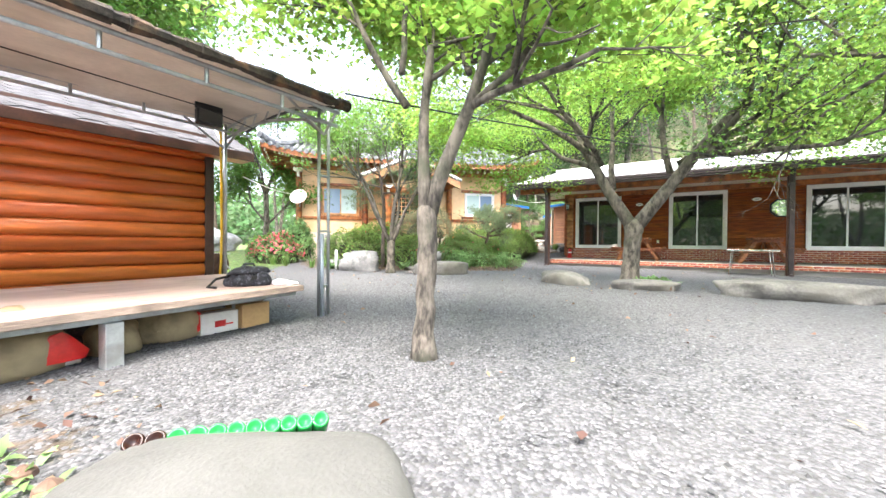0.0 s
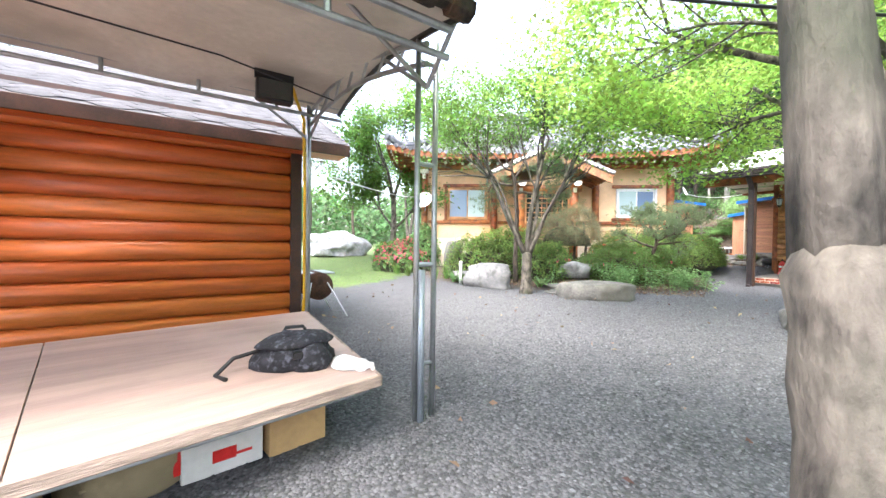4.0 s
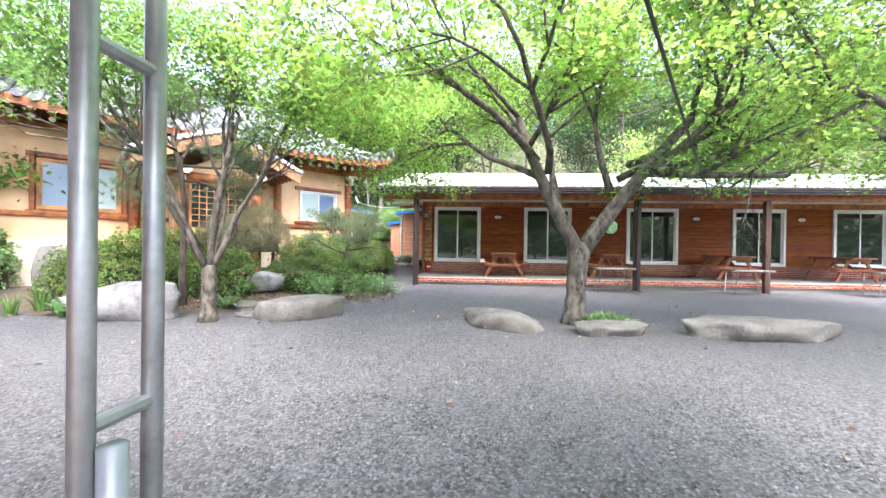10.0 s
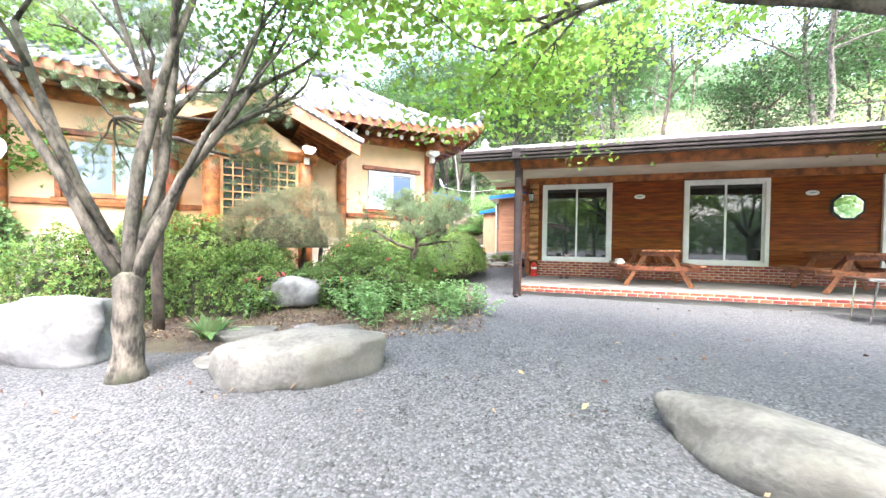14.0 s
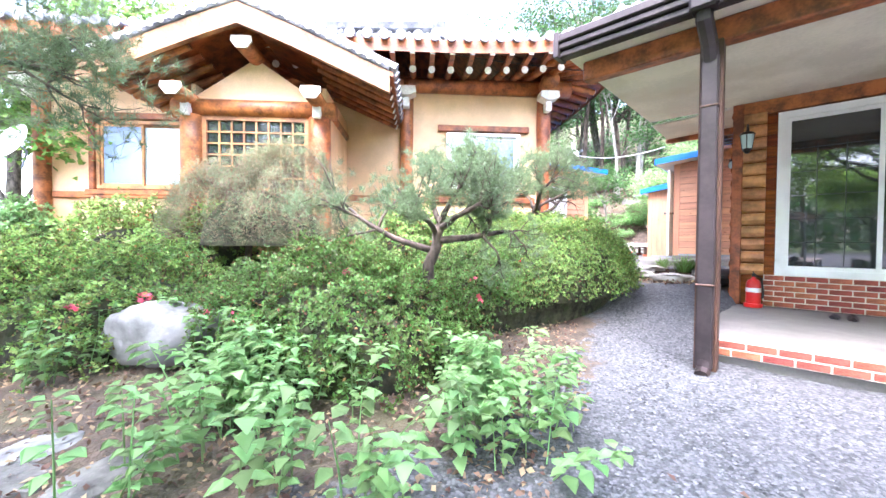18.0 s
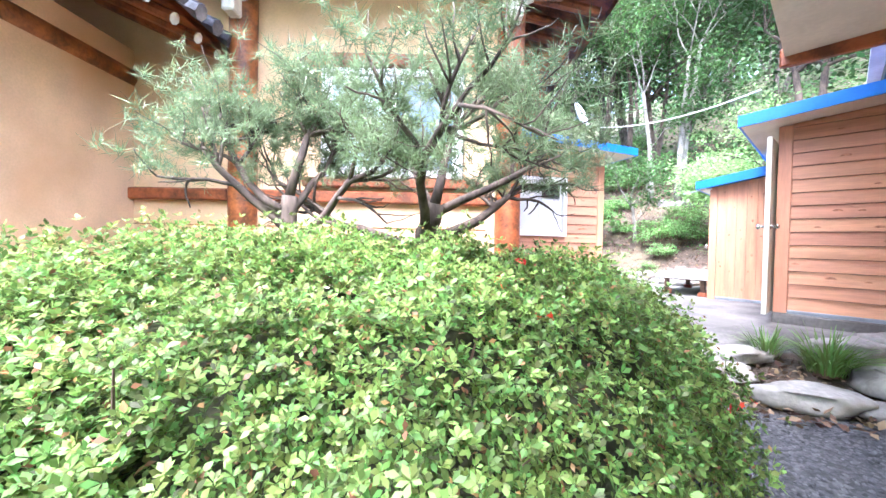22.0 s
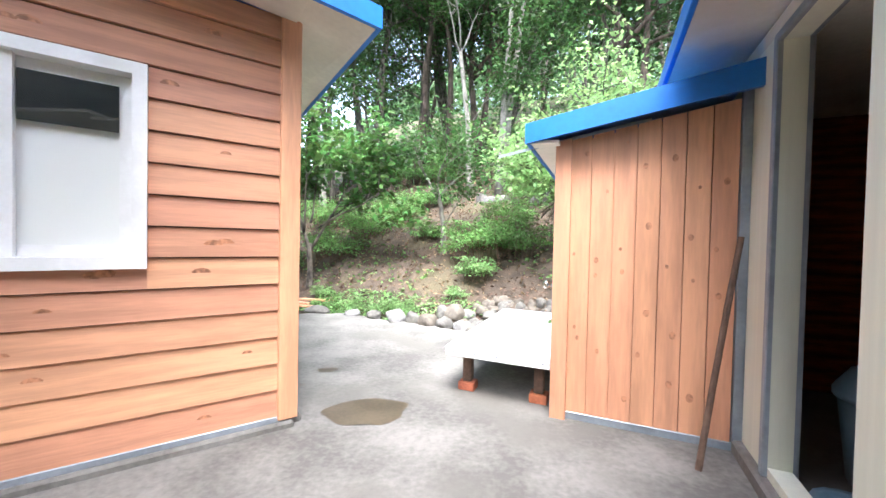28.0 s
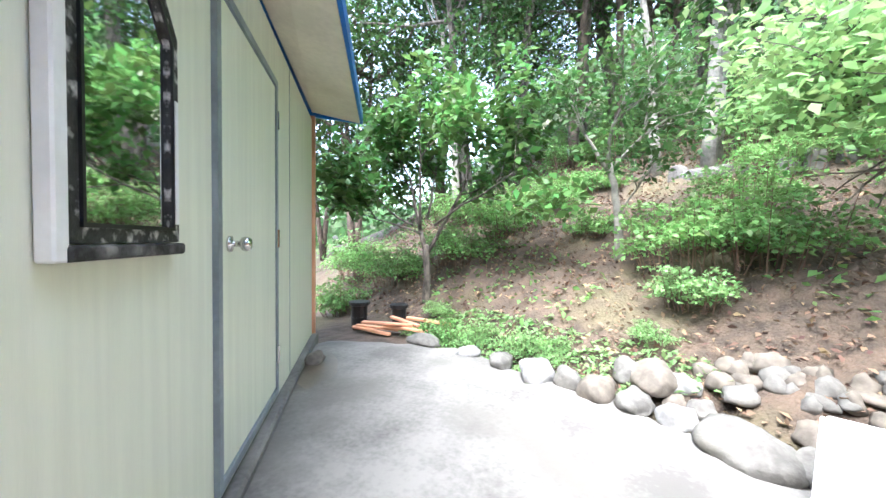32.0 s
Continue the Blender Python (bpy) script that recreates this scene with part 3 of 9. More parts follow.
def sliding_window(name, m, x0, x1, z0, z1, y, glass=(None, None), fw=0.07, depth=0.12, frame_mat=None, label="", grid=0, sill=False):
    """Two sliding sashes in a frame; y is the outer face."""
    fm = frame_mat or M_WHITE
    w = thing(name, m, label, "window", kind="structure")
    bm = wall_with_openings(x0, x1, z0, z1, [(x0 + fw, x1 - fw, z0 + fw, z1 - fw)], y - 0.02, y + depth)
    part("window_frame", bm, fm, w)
    xm = (x0 + x1) / 2
    for k, (a, c) in enumerate(((x0 + fw, xm + 0.03), (xm - 0.03, x1 - fw))):
        yy = y + 0.012 + 0.04 * k
        s = 0.045
        sash = part("sash", wall_with_openings(a, c, z0 + fw, z1 - fw, [(a + s, c - s, z0 + fw + s, z1 - fw - s)], yy, yy + 0.032), fm, w)
        part("pane", bbox(a + s - 0.004, c - s + 0.004, yy + 0.012, yy + 0.018, z0 + fw + s - 0.004, z1 - fw - s + 0.004, bevel=0), glass[k] or M_GLASS, sash)
        if grid:
            g = bmesh.new()
            for q in range(1, grid + 1):
                zz = z0 + (z1 - z0) * q / (grid + 1)
                add_box(g, a + s, c - s, yy + 0.006, yy + 0.011, zz - 0.007, zz + 0.007)
            add_box(g, (a + c) / 2 - 0.007, (a + c) / 2 + 0.007, yy + 0.0065, yy + 0.0115, z0 + fw + s, z1 - fw - s)
            part("glazing_bar", g, fm, sash)
    if sill:
        part("window_sill", bbox(x0 - 0.05, x1 + 0.05, y - 0.06, y + 0.03, z0 - 0.05, z0 + 0.01), fm, w)
    return w


# ================= long wooden lodge =================
LDOORS = [(0.0, 1.79), (3.455, 5.24), (7.30, 9.18), (11.15, 13.03), (14.7, 16.58)]
DZ0, DZ1, PORCH_Z = 0.68, 2.80, 0.255
XL, XR = -0.44, 18.6
structure("wall_lodge_front", wall_with_openings(XL, XR, PORCH_Z - 0.3, 3.0, [(a + 0.02, c - 0.02, DZ0 + 0.02, DZ1 - 0.02) for a, c in LDOORS], 0.03, 0.2), M_WOODWALL, LB, "red-brown boarded lodge wall on a brick base", "wall")
structure("wall_lodge_back", bbox(XL, XR, 5.0, 5.2, -0.3, 3.2, bevel=0), M_PINKPL, LB, "plain rear lodge wall", "wall")
structure("wall_lodge_end", bbox(XR, XR + 0.18, 0.0, 5.2, -0.3, 3.6, bevel=0), M_PINKPL, LB, "plain far end wall of the lodge", "wall")
structure("wall_lodge_side", bbox(XL - 0.001, XL + 0.17, 0.22, 4.99, 0.0, 3.3, bevel=0.01), M_PINKPL, LB, "salmon plastered side wall of the lodge", "wall")
structure("lodge_foundation", bbox(XL - 0.09, XL + 0.1, 1.25, 3.4, 0.3, 0.80, bevel=0.015), M_CONC, LB, "concrete footing along the plastered wall", "foundation")
structure("floor_lodge", bbox(XL + 0.2, XR, 0.25, 5.0, 0.3, 0.4, bevel=0), M_PORCH, LB, "dim room floor behind the glass", "floor")
structure("porch_floor", bbox(XL - 0.02, 18.6, -2.51, 0.02, -0.3, PORCH_Z, bevel=0.01), M_PORCH, LB, "long grey concrete porch slab", "floor")
# horizontal wall boards between the windows
_edges = [XL + 0.32] + [v for d in LDOORS for v in d] + [XR]
wall_boards = thing("board_cladding", LB, "stained red-brown horizontal wall boards", "cladding", kind="structure")
_nb = 16
for r in range(_nb):
    z0 = 0.64 + r * (2.98 - 0.64) / _nb
    z1 = z0 + (2.98 - 0.64) / _nb - 0.006
    segs = [(_edges[0], _edges[-1])] if z0 >= DZ1 else [(_edges[i], _edges[i + 1]) for i in range(0, len(_edges), 2)]
    for a, c in segs:
        part("board", bbox(a, c, 0.004, 0.034, z0, min(z1, DZ1) if z0 < DZ1 < z1 and len(segs) > 1 else z1, bevel=0.008), M_WOODWALL, wall_boards)
for i, (a, c) in enumerate(LDOORS):
    sliding_window("window_lodge", LB, a, c, DZ0, DZ1, -0.03, fw=0.085, depth=0.16, label="tall white-framed sliding glass window of the lodge")
# thin black lines crossing in a grid, just in front of the panes
grid_lines = thing("window_lattice", LB, "thin dark grid lines over the first lodge window", "lattice", kind="structure")
for k in range(1, 6):
    part("bar", bbox(0.13, 0.87, -0.011, -0.007, DZ0 + 0.13 + 0.30 * k, DZ0 + 0.138 + 0.30 * k, bevel=0), M_BLACK, grid_lines)
    part("bar", bbox(0.92, 1.66, 0.029, 0.033, DZ0 + 0.13 + 0.30 * k, DZ0 + 0.138 + 0.30 * k, bevel=0), M_BLACK, grid_lines)
for xx, yy in ((0.37, -0.011), (0.62, -0.011), (1.16, 0.029), (1.41, 0.029)):
    part("bar", bbox(xx, xx + 0.008, yy, yy + 0.004, DZ0 + 0.15, DZ1 - 0.45, bevel=0), M_BLACK, grid_lines)
structure("lodge_side_post", bbox(XL - 0.07, XL + 0.05, 0.97, 1.50, 0.30, 3.0, bevel=0.03), mat("orange_timber", (0.50, 0.19, 0.06), 0.5, 0.35, 3, 0.2, 18, stretch=(3, 3, 0.6)), LB, "broad orange-brown timber post in the side wall", "post")
# corner post and rounded log siding at the near end
structure("lodge_corner_post", bbox(XL - 0.03, XL + 0.09, -0.06, 0.08, PORCH_Z, 3.0, bevel=0.01), M_HWOOD, LB, "brown corner post of the lodge", "post")
cl = thing("corner_cladding", LB, "short rounded boards by the corner post", "cladding", kind="structure")
for r in range(13):
    z0 = 0.66 + r * 0.17
    bm = tube([(XL + 0.09, 0.005, z0 + 0.085), (XL + 0.33, 0.005, z0 + 0.085)], 0.082, 10)
    part("log_board", bm, M_HWOODPALE, cl)
side_logs = thing("side_log_cladding", LB, "dark rounded log boards on the lodge side", "cladding", kind="structure")
for r in range(14):
    part("log_board", tube([(XL + 0.035, 0.1, 0.42 + r * 0.19), (XL + 0.035, 0.955, 0.42 + r * 0.19)], 0.094, 10), M_WOODWALL, side_logs)

# roof, soffit, beam, gutter, posts
GY, RY, RZ = -3.12, 2.6, 4.45


def slope_z(y):
    return 3.10 + (y - GY) * (RZ - 3.10) / (RY - GY)


lodge_roof = thing("roof_lodge", LB, "low silver-grey tiled lodge roof", "roof", kind="structure")
bm = bmesh.new()
pts = [(GY, slope_z(GY)), (RY, RZ), (RY + 3.2, 3.7), (RY + 3.2, 3.6), (RY, RZ - 0.1), (GY, slope_z(GY) - 0.1)]
a = [bm.verts.new((XL - (1.08 if y < 1.5 else 0.5), y, z)) for y, z in pts]
c = [bm.verts.new((XR + 0.6, y, z)) for y, z in pts]
bm.faces.new(a), bm.faces.new(c[::-1])
for i in range(6):
    bm.faces.new((a[i], c[i], c[(i + 1) % 6], a[(i + 1) % 6]))
bmesh.ops.recalc_face_normals(bm, faces=bm.faces)
part("roof_slab", bm, M_METALROOF, lodge_roof)
part("finial", lathe([(0.10, 0.0), (0.12, 0.06), (0.07, 0.12), (0.09, 0.17), (0.03, 0.24), (0.01, 0.27)], 10), M_METALROOF, lodge_roof, m=Matrix.Translation((XL - 0.7, GY + 0.5, slope_z(GY + 0.5))))
rid = bmesh.new()
for i in range(84):
    x = XL - 1.0 + i * 0.245
    add_tube(rid, [(x, GY - 0.02, slope_z(GY) + 0.01), (x, RY, RZ + 0.01)], 0.045, 6)
part("tile_rib", rid, M_METALROOF, lodge_roof, "rows of half-round roof ribs")
stp = bmesh.new()
for i in range(15):
    y = GY + 0.3 + i * 0.38
    add_box(stp, XL - 1.08, XR + 0.6, y, y + 0.03, slope_z(y) - 0.005, slope_z(y) + 0.028)
part("tile_step", stp, M_METALROOF, lodge_roof)
part("ridge_cap", tube([(XL - 1.15, RY, RZ + 0.06), (XR + 0.6, RY, RZ + 0.06)], 0.12, 8), M_METALROOF, lodge_roof)
gut = bmesh.new()
for (yy, z0, z1) in ((GY - 0.02, 3.02, 3.10), (GY + 0.0, 2.955, 3.015), (GY + 0.03, 2.89, 2.95)):
    add_box(gut, XL - 1.1, XR + 0.6, yy - 0.06, yy + 0.05, z0, z1, bevel=0.012)
part("gutter", gut, M_BLACKMETAL, lodge_roof, "dark brown ribbed rain gutter")
part("end_cap", bbox(XL - 1.14, XL - 1.09, GY - 0.09, GY + 0.1, 2.88, 3.12), M_BLACKMETAL, lodge_roof)
part("barge_board", prism([(0, 0)] * 0 + [(GY, 2.93), (GY, 3.1), (RY, RZ), (RY, RZ - 0.16)], 0, 0.03), M_HWOOD, lodge_roof,
     m=Matrix.Translation((XL - 1.13, 0, 0)) @ Matrix(((0, 1, 0, 0), (1, 0, 0, 0), (0, 0, 1, 0), (0, 0, 0, 1))))
structure("ceiling_porch", prism([(GY + 0.06, 2.93), (GY + 0.06, 2.955), (0.0, 3.03), (0.0, 3.0)], XL - 1.08, XR + 0.5), M_SOFFIT,
          LB @ Matrix(((0, 1, 0, 0), (1, 0, 0, 0), (0, 0, 1, 0), (0, 0, 0, 1))), "cream boarded soffit over the porch", "ceiling")
structure("ceiling_side", prism([(XL - 1.05, 2.93), (XL - 1.05, 2.955), (XL, 3.0), (XL, 2.97)], 0.0, 1.0), M_SOFFIT, LB, "cream soffit at the lodge end", "ceiling")
structure("end_beam", tube([(XL - 0.30, 1.24, 2.62), (XL + 0.1, 1.24, 2.62)], 0.12, 12), M_HWOOD, LB, "round timber beam end jutting from the lodge wall", "beam", smooth=True)
structure("end_trim", bbox(XL - 1.08, XL, 1.0, 1.06, 2.86, 3.0, bevel=0.01), M_HWOOD, LB, "brown timber edge of the soffit", "trim")
end_eave = thing("end_rafters", LB, "open brown rafters under the tiled end eave", "rafter", kind="structure")
for k in range(12):
    part("rafter", bbox(XL - 0.42, XL + 0.1, 1.5 + 0.28 * k, 1.58 + 0.28 * k, 3.03, 3.12, bevel=0.006), M_HWOOD, end_eave)
part("eave_board", bbox(XL - 0.45, XL + 0.1, 1.45, 4.9, 3.125, 3.15, bevel=0), M_HWOOD, end_eave)
part("edge_board", bbox(XL - 0.48, XL - 0.45, 1.45, 4.9, 3.03, 3.16, bevel=0.004), M_BLACKMETAL, end_eave)
structure("porch_beam", bbox(XL - 1.0, XR + 0.4, -2.83, -2.69, 2.74, 2.93, bevel=0.012), M_HWOOD, LB, "long brown porch beam", "beam")
structure("wall_beam", bbox(XL - 0.02, XR, -0.05, 0.02, 2.82, 3.0, bevel=0.01), M_HWOOD, LB, "brown wall plate over the windows", "beam")


def porch_post(x, pipe):
    p = thing("porch_post", LB @ Matrix.Translation((x, -2.79, 0)), "dark brown square porch post" + (" with a rain pipe" if pipe else ""), "post", "porch posts", kind="structure")
    g0 = land_z(*(LB @ Vector((x, -2.79, 0))).xy) - 0.02
    part("shaft", bbox(-0.08, 0.08, -0.065, 0.075, g0, 2.76, bevel=0.008), M_POSTW, p)
    if pipe:
        part("pipe", bbox(-0.06, 0.06, -0.15, -0.07, g0 + 0.05, 2.62, bevel=0.012), M_BLACKMETAL, p, "rectangular rain pipe")
        part("elbow", tube([(0, -0.11, 2.58), (0, -0.16, 2.68), (-0.02, -0.30, 2.84), (-0.02, -0.33, 2.95)], 0.06, 8), M_BLACKMETAL, p)
        part("hopper", bbox(-0.11, 0.08, -0.41, -0.26, 2.88, 3.12, bevel=0.02), M_BLACKMETAL, p)
        part("pipe_foot", tube([(0, -0.11, g0 + 0.12), (0, -0.13, g0 + 0.04), (0, -0.22, g0 + 0.01)], 0.055, 8), M_BLACKMETAL, p)
        for zz in (0.75, 2.2):
            part("bracket", bbox(-0.066, 0.066, -0.156, -0.05, zz, zz + 0.016, bevel=0.004), M_POSTW, p)


porch_post(-0.36, True)
for px_ in (6.44, 10.24, 14.1):
    porch_post(px_, px_ < 7)

# ================= traditional tiled house =================
HZ0, HZ1 = 1.27, 4.15
HXL, HXR = -9.58, 0.0
hanok_posts = [(-9.52, 0), (-6.72, 0), (-2.8, 0), (-0.04, 0)]
HWINS = [(-8.61, -6.97, 2.02, 3.34), (-2.02, -0.5, 2.12, 3.28)]
structure("wall_house_front", wall_with_openings(HXL, HXR, HZ0, HZ1 + 0.2, HWINS + [(-5.7, -4.2, 1.4, 3.2)], 0.06, 0.26), M_PLASTER, HK, "warm ochre plaster house wall", "wall")
def plan_prism(poly, z0, z1):
    """A wall drawn as a polygon in plan."""
    bm = bmesh.new()
    a = [bm.verts.new((x, y, z0)) for x, y in poly]
    b = [bm.verts.new((x, y, z1)) for x, y in poly]
    n = len(poly)
    bm.faces.new(a[::-1]), bm.faces.new(b)
    for i in range(n):
        bm.faces.new((a[i], a[(i + 1) % n], b[(i + 1) % n], b[i]))
    return bm


structure("wall_house_right", plan_prism([(-0.02, 0.27), (-0.25, 1.45), (-0.25, 4.9), (-0.45, 4.9), (-0.45, 1.4), (-0.3, 0.27)], 0.5, HZ1), M_PLASTER, HK, "ochre plaster side wall with scored courses", "wall")
structure("wall_house_left", bbox(HXL, HXL + 0.2, 0.27, 4.9, 0.3, HZ1, bevel=0), M_PLASTER, HK, "ochre plaster end wall", "wall")
structure("wall_house_back", bbox(HXL, HXR - 0.25, 4.9, 5.1, 0.3, HZ1, bevel=0), M_PLASTER, HK, "plain rear wall of the tiled house", "wall")
structure("floor_house", bbox(HXL + 0.2, HXR - 0.2, 0.27, 4.9, HZ0, HZ0 + 0.1, bevel=0), M_HWOOD, HK, "dim wooden floor in the house", "floor")
structure("house_foundation", plan_prism([(HXL - 0.25, -0.06), (HXR + 0.12, -0.06), (HXR + 0.10, 0.2), (HXR - 0.14, 1.45), (HXR - 0.14, 4.8), (HXL - 0.25, 4.8)], -0.2, HZ0 + 0.01), M_WHITEPL, HK, "pale plastered foundation of the house", "foundation")
scores = thing("wall_score", HK, "fine scored lines in the side wall", "joint", kind="structure")
for zz in (1.6, 1.98, 2.36, 2.74, 3.12, 3.5):
    part("groove", bbox(0.0, 1.2, -0.003, 0.002, zz, zz + 0.012, frame_at(-0.02, 0.27, 101.0), 0), M_HWOOD, scores)
    if zz < 2.1:
        part("groove", bbox(-4, -0.25, 0.052, 0.062, zz, zz + 0.01, bevel=0), M_HWOOD, scores)


def round_post(x, y, z0, z1, r=0.15, mtl=None, label="round brown timber house post"):
    bm = bmesh.new()
    rnd = random.Random(int(x * 100))
    add_tube(bm, [(0, 0, z0 + (z1 - z0) * k / 8) for k in range(9)], [r * rnd.uniform(0.94, 1.06) for _ in range(9)], 14)
    ob = structure("house_post", bm, mtl or M_HWOOD, HK @ Matrix.Translation((x, y, 0)), label, "post", smooth=True)
    return ob


for x, y in hanok_posts:
    round_post(x, y, HZ0 - (0.6 if x > -1 else 0), HZ1 + 0.1, 0.135)
for a, c in ((-9.36, -6.88), (-6.56, -5.9), (-4.0, -2.96), (-2.64, -0.2)):
    structure("wall_rail", bbox(a, c, -0.02, 0.08, 1.86, 1.98, bevel=0.015), M_HWOOD, HK, "horizontal timber rail in the plaster", "rail")
structure("head_beam", tube([(HXL - 0.5, 0.02, HZ1 + 0.02), (HXR + 0.5, 0.02, HZ1 + 0.02)], 0.15, 12), M_HWOOD, HK, "long round head beam under the eaves", "beam", smooth=True)
structure("head_beam_side", tube([(-0.05, -0.5, HZ1 + 0.02), (-0.05, 5.1, HZ1 + 0.02)], 0.15, 12), M_HWOOD, HK, "round head beam along the side", "beam", smooth=True)
for x0, x1, z0, z1 in HWINS:
    left = x0 < -5
    sliding_window("window_house", HK, x0 + 0.02, x1 - 0.02, z0 + 0.02, z1 - 0.02, 0.03, (M_GLASSB, M_GLASSC) if left else (M_GLASSC, M_GLASSB), fw=0.06,
                   frame_mat=M_HWOODPALE if left else M_WHITE, label="sliding house window in a timber surround" if left else "white sliding house window")
    tr = thing("window_trim", HK, "brown timber window surround", "trim", kind="structure")
    part("lintel", bbox(x0 - 0.16, x1 + 0.16, -0.03, 0.07, z1, z1 + 0.12, bevel=0.012), M_HWOOD, tr)
    part("sill", bbox(x0 - 0.16, x1 + 0.16, -0.04, 0.07, z0 - 0.1, z0, bevel=0.012), M_HWOOD, tr)
    if left:
        for xx in (x0 - 0.1, x1):
            part("jamb", bbox(xx, xx + 0.1, -0.02, 0.065, z0, z1, bevel=0.012), M_HWOOD, tr)

# ---- main tiled roof with lifted corners ----
EX0, EX1, EY0, EY1 = -10.8, 1.2, -1.3, 6.0
RIDGE_Z, RIDGE_Y = 7.0, 3.5


def eave_lift(x, y):
    cx = max(0.0, abs(x - (EX0 + EX1) / 2) / ((EX1 - EX0) / 2))
    cy = max(0.0, abs(y - (EY0 + EY1) / 2) / ((EY1 - EY0) / 2))
    return 0.42 * (cx ** 5) * (cy ** 5)


def roof_z(x, y):
    """Height of the hipped, slightly hollow roof."""
    dx = min(x - EX0, EX1 - x) / 3.3
    dy = min((y - EY0) / (RIDGE_Y - EY0), (EY1 - y) / (EY1 - RIDGE_Y))
    t = max(0.0, min(dx, dy, 1.0))
    return 4.34 + (RIDGE_Z - 4.34) * (0.72 * t + 0.28 * t * t) + eave_lift(x, y)


house_roof = thing("roof_house", HK, "grey clay tiled roof with lifted corners", "roof", kind="structure")
nx_, ny_ = 50, 40
for off, name, mt in ((0.0, "roof_bed", M_TILE), (-0.10, "roof_boarding", M_HWOOD)):
    me = bpy.data.meshes.new(name)
    vs = [(EX0 + (EX1 - EX0) * i / nx_, EY0 + (EY1 - EY0) * j / ny_, 0) for j in range(ny_ + 1) for i in range(nx_ + 1)]
    vs = [(x, y, roof_z(x, y) + off) for x, y, _ in vs]
    fs = [(j * (nx_ + 1) + i, j * (nx_ + 1) + i + 1, (j + 1) * (nx_ + 1) + i + 1, (j + 1) * (nx_ + 1) + i) for j in range(ny_) for i in range(nx_)]
    me.from_pydata(vs, [], fs)
    link_data(name, me, mt, house_roof)
ed = bmesh.new()
for i in range(40):
    for fx, fy in ((lambda s: EX0 + (EX1 - EX0) * s, lambda s: EY0), (lambda s: EX1, lambda s: EY0 + (EY1 - EY0) * s), (lambda s: EX0, lambda s: EY0 + (EY1 - EY0) * s)):
        s0, s1 = i / 40, (i + 1) / 40
        q = [(fx(s0), fy(s0)), (fx(s1), fy(s1))]
        v = [ed.verts.new((q[0][0], q[0][1], roof_z(*q[0]) + 0.03)), ed.verts.new((q[1][0], q[1][1], roof_z(*q[1]) + 0.03)),
             ed.verts.new((q[1][0], q[1][1], roof_z(*q[1]) - 0.17)), ed.verts.new((q[0][0], q[0][1], roof_z(*q[0]) - 0.17))]
        ed.faces.new(v)
part("eave_board", ed, M_HWOOD, house_roof)
rows = bmesh.new()
ends = bmesh.new()
x = EX0 + 0.12
while x < EX1:
    ytop = RIDGE_Y
    steps = 9
    pts = []
    for k in range(steps + 1):
        y = EY0 - 0.06 + (ytop - EY0 + 0.06) * k / steps
        if roof_z(x, max(y, EY0)) + 0.001 < roof_z(x, max(y - 0.3, EY0)) or min(x - EX0, EX1 - x) / 3.3 < (y - EY0) / (RIDGE_Y - EY0) - 0.02:
            break
        pts.append((x, y, roof_z(x, max(y, EY0)) + 0.05))
    if len(pts) >= 2:
        add_tube(rows, pts, 0.075, 7)
    add_tube(ends, [(x, EY0 - 0.1, roof_z(x, EY0) + 0.05), (x, EY0 - 0.055, roof_z(x, EY0) + 0.05)], 0.085, 9)
    x += 0.27
part("tile_row", rows, M_TILE, house_roof, "rows of half-round clay tiles")
part("tile_end", ends, M_TILE, house_roof)
rows = bmesh.new()
y = EY0 + 0.15
while y < EY1:
    pts = []
    for k in range(6):
        xx = EX1 + 0.06 - 3.3 * k / 5
        if min((y - EY0) / (RIDGE_Y - EY0), (EY1 - y) / (EY1 - RIDGE_Y)) < (EX1 - xx) / 3.3 - 0.02:
            break
        pts.append((xx, y, roof_z(min(xx, EX1), y) + 0.05))
    if len(pts) >= 2:
        add_tube(rows, pts, 0.075, 7)
    y += 0.27
part("tile_row", rows, M_TILE, house_roof)
for sx in (EX0, EX1):
    s = 1 if sx == EX0 else -1
    part("hip_ridge", tube([(sx + s * 3.3 * k / 8, EY0 + (RIDGE_Y - EY0) * k / 8, roof_z(sx + s * 3.3 * k / 8, EY0 + (RIDGE_Y - EY0) * k / 8) + 0.14 + (0.16 if k == 0 else 0)) for k in range(9)], [0.15] * 9, 8), M_TILE, house_roof)
part("main_ridge", tube([(EX0 + 3.0, RIDGE_Y, RIDGE_Z + 0.35), (-5, RIDGE_Y, RIDGE_Z + 0.2), (EX1 - 3.0, RIDGE_Y, RIDGE_Z + 0.35)], 0.22, 8), M_TILE, house_roof)

# rafters with whitened ends
house_rafters = thing("eave_rafters", HK, "round brown rafters with white painted ends", "rafter", kind="structure")
M_RAFTEND = mat("rafter_end_white", (0.72, 0.68, 0.60), 0.8, 0.12, 10, 0.05, 40)


def rafter(p0, p1, r, parent):
    part("rafter", tube([p0, p1], r, 8), M_HWOOD, parent)
    d = (Vector(p1) - Vector(p0)).normalized()
    part("rafter_end", tube([Vector(p1) - d * 0.002, Vector(p1) + d * 0.006], r * 1.01, 8), M_RAFTEND, parent)


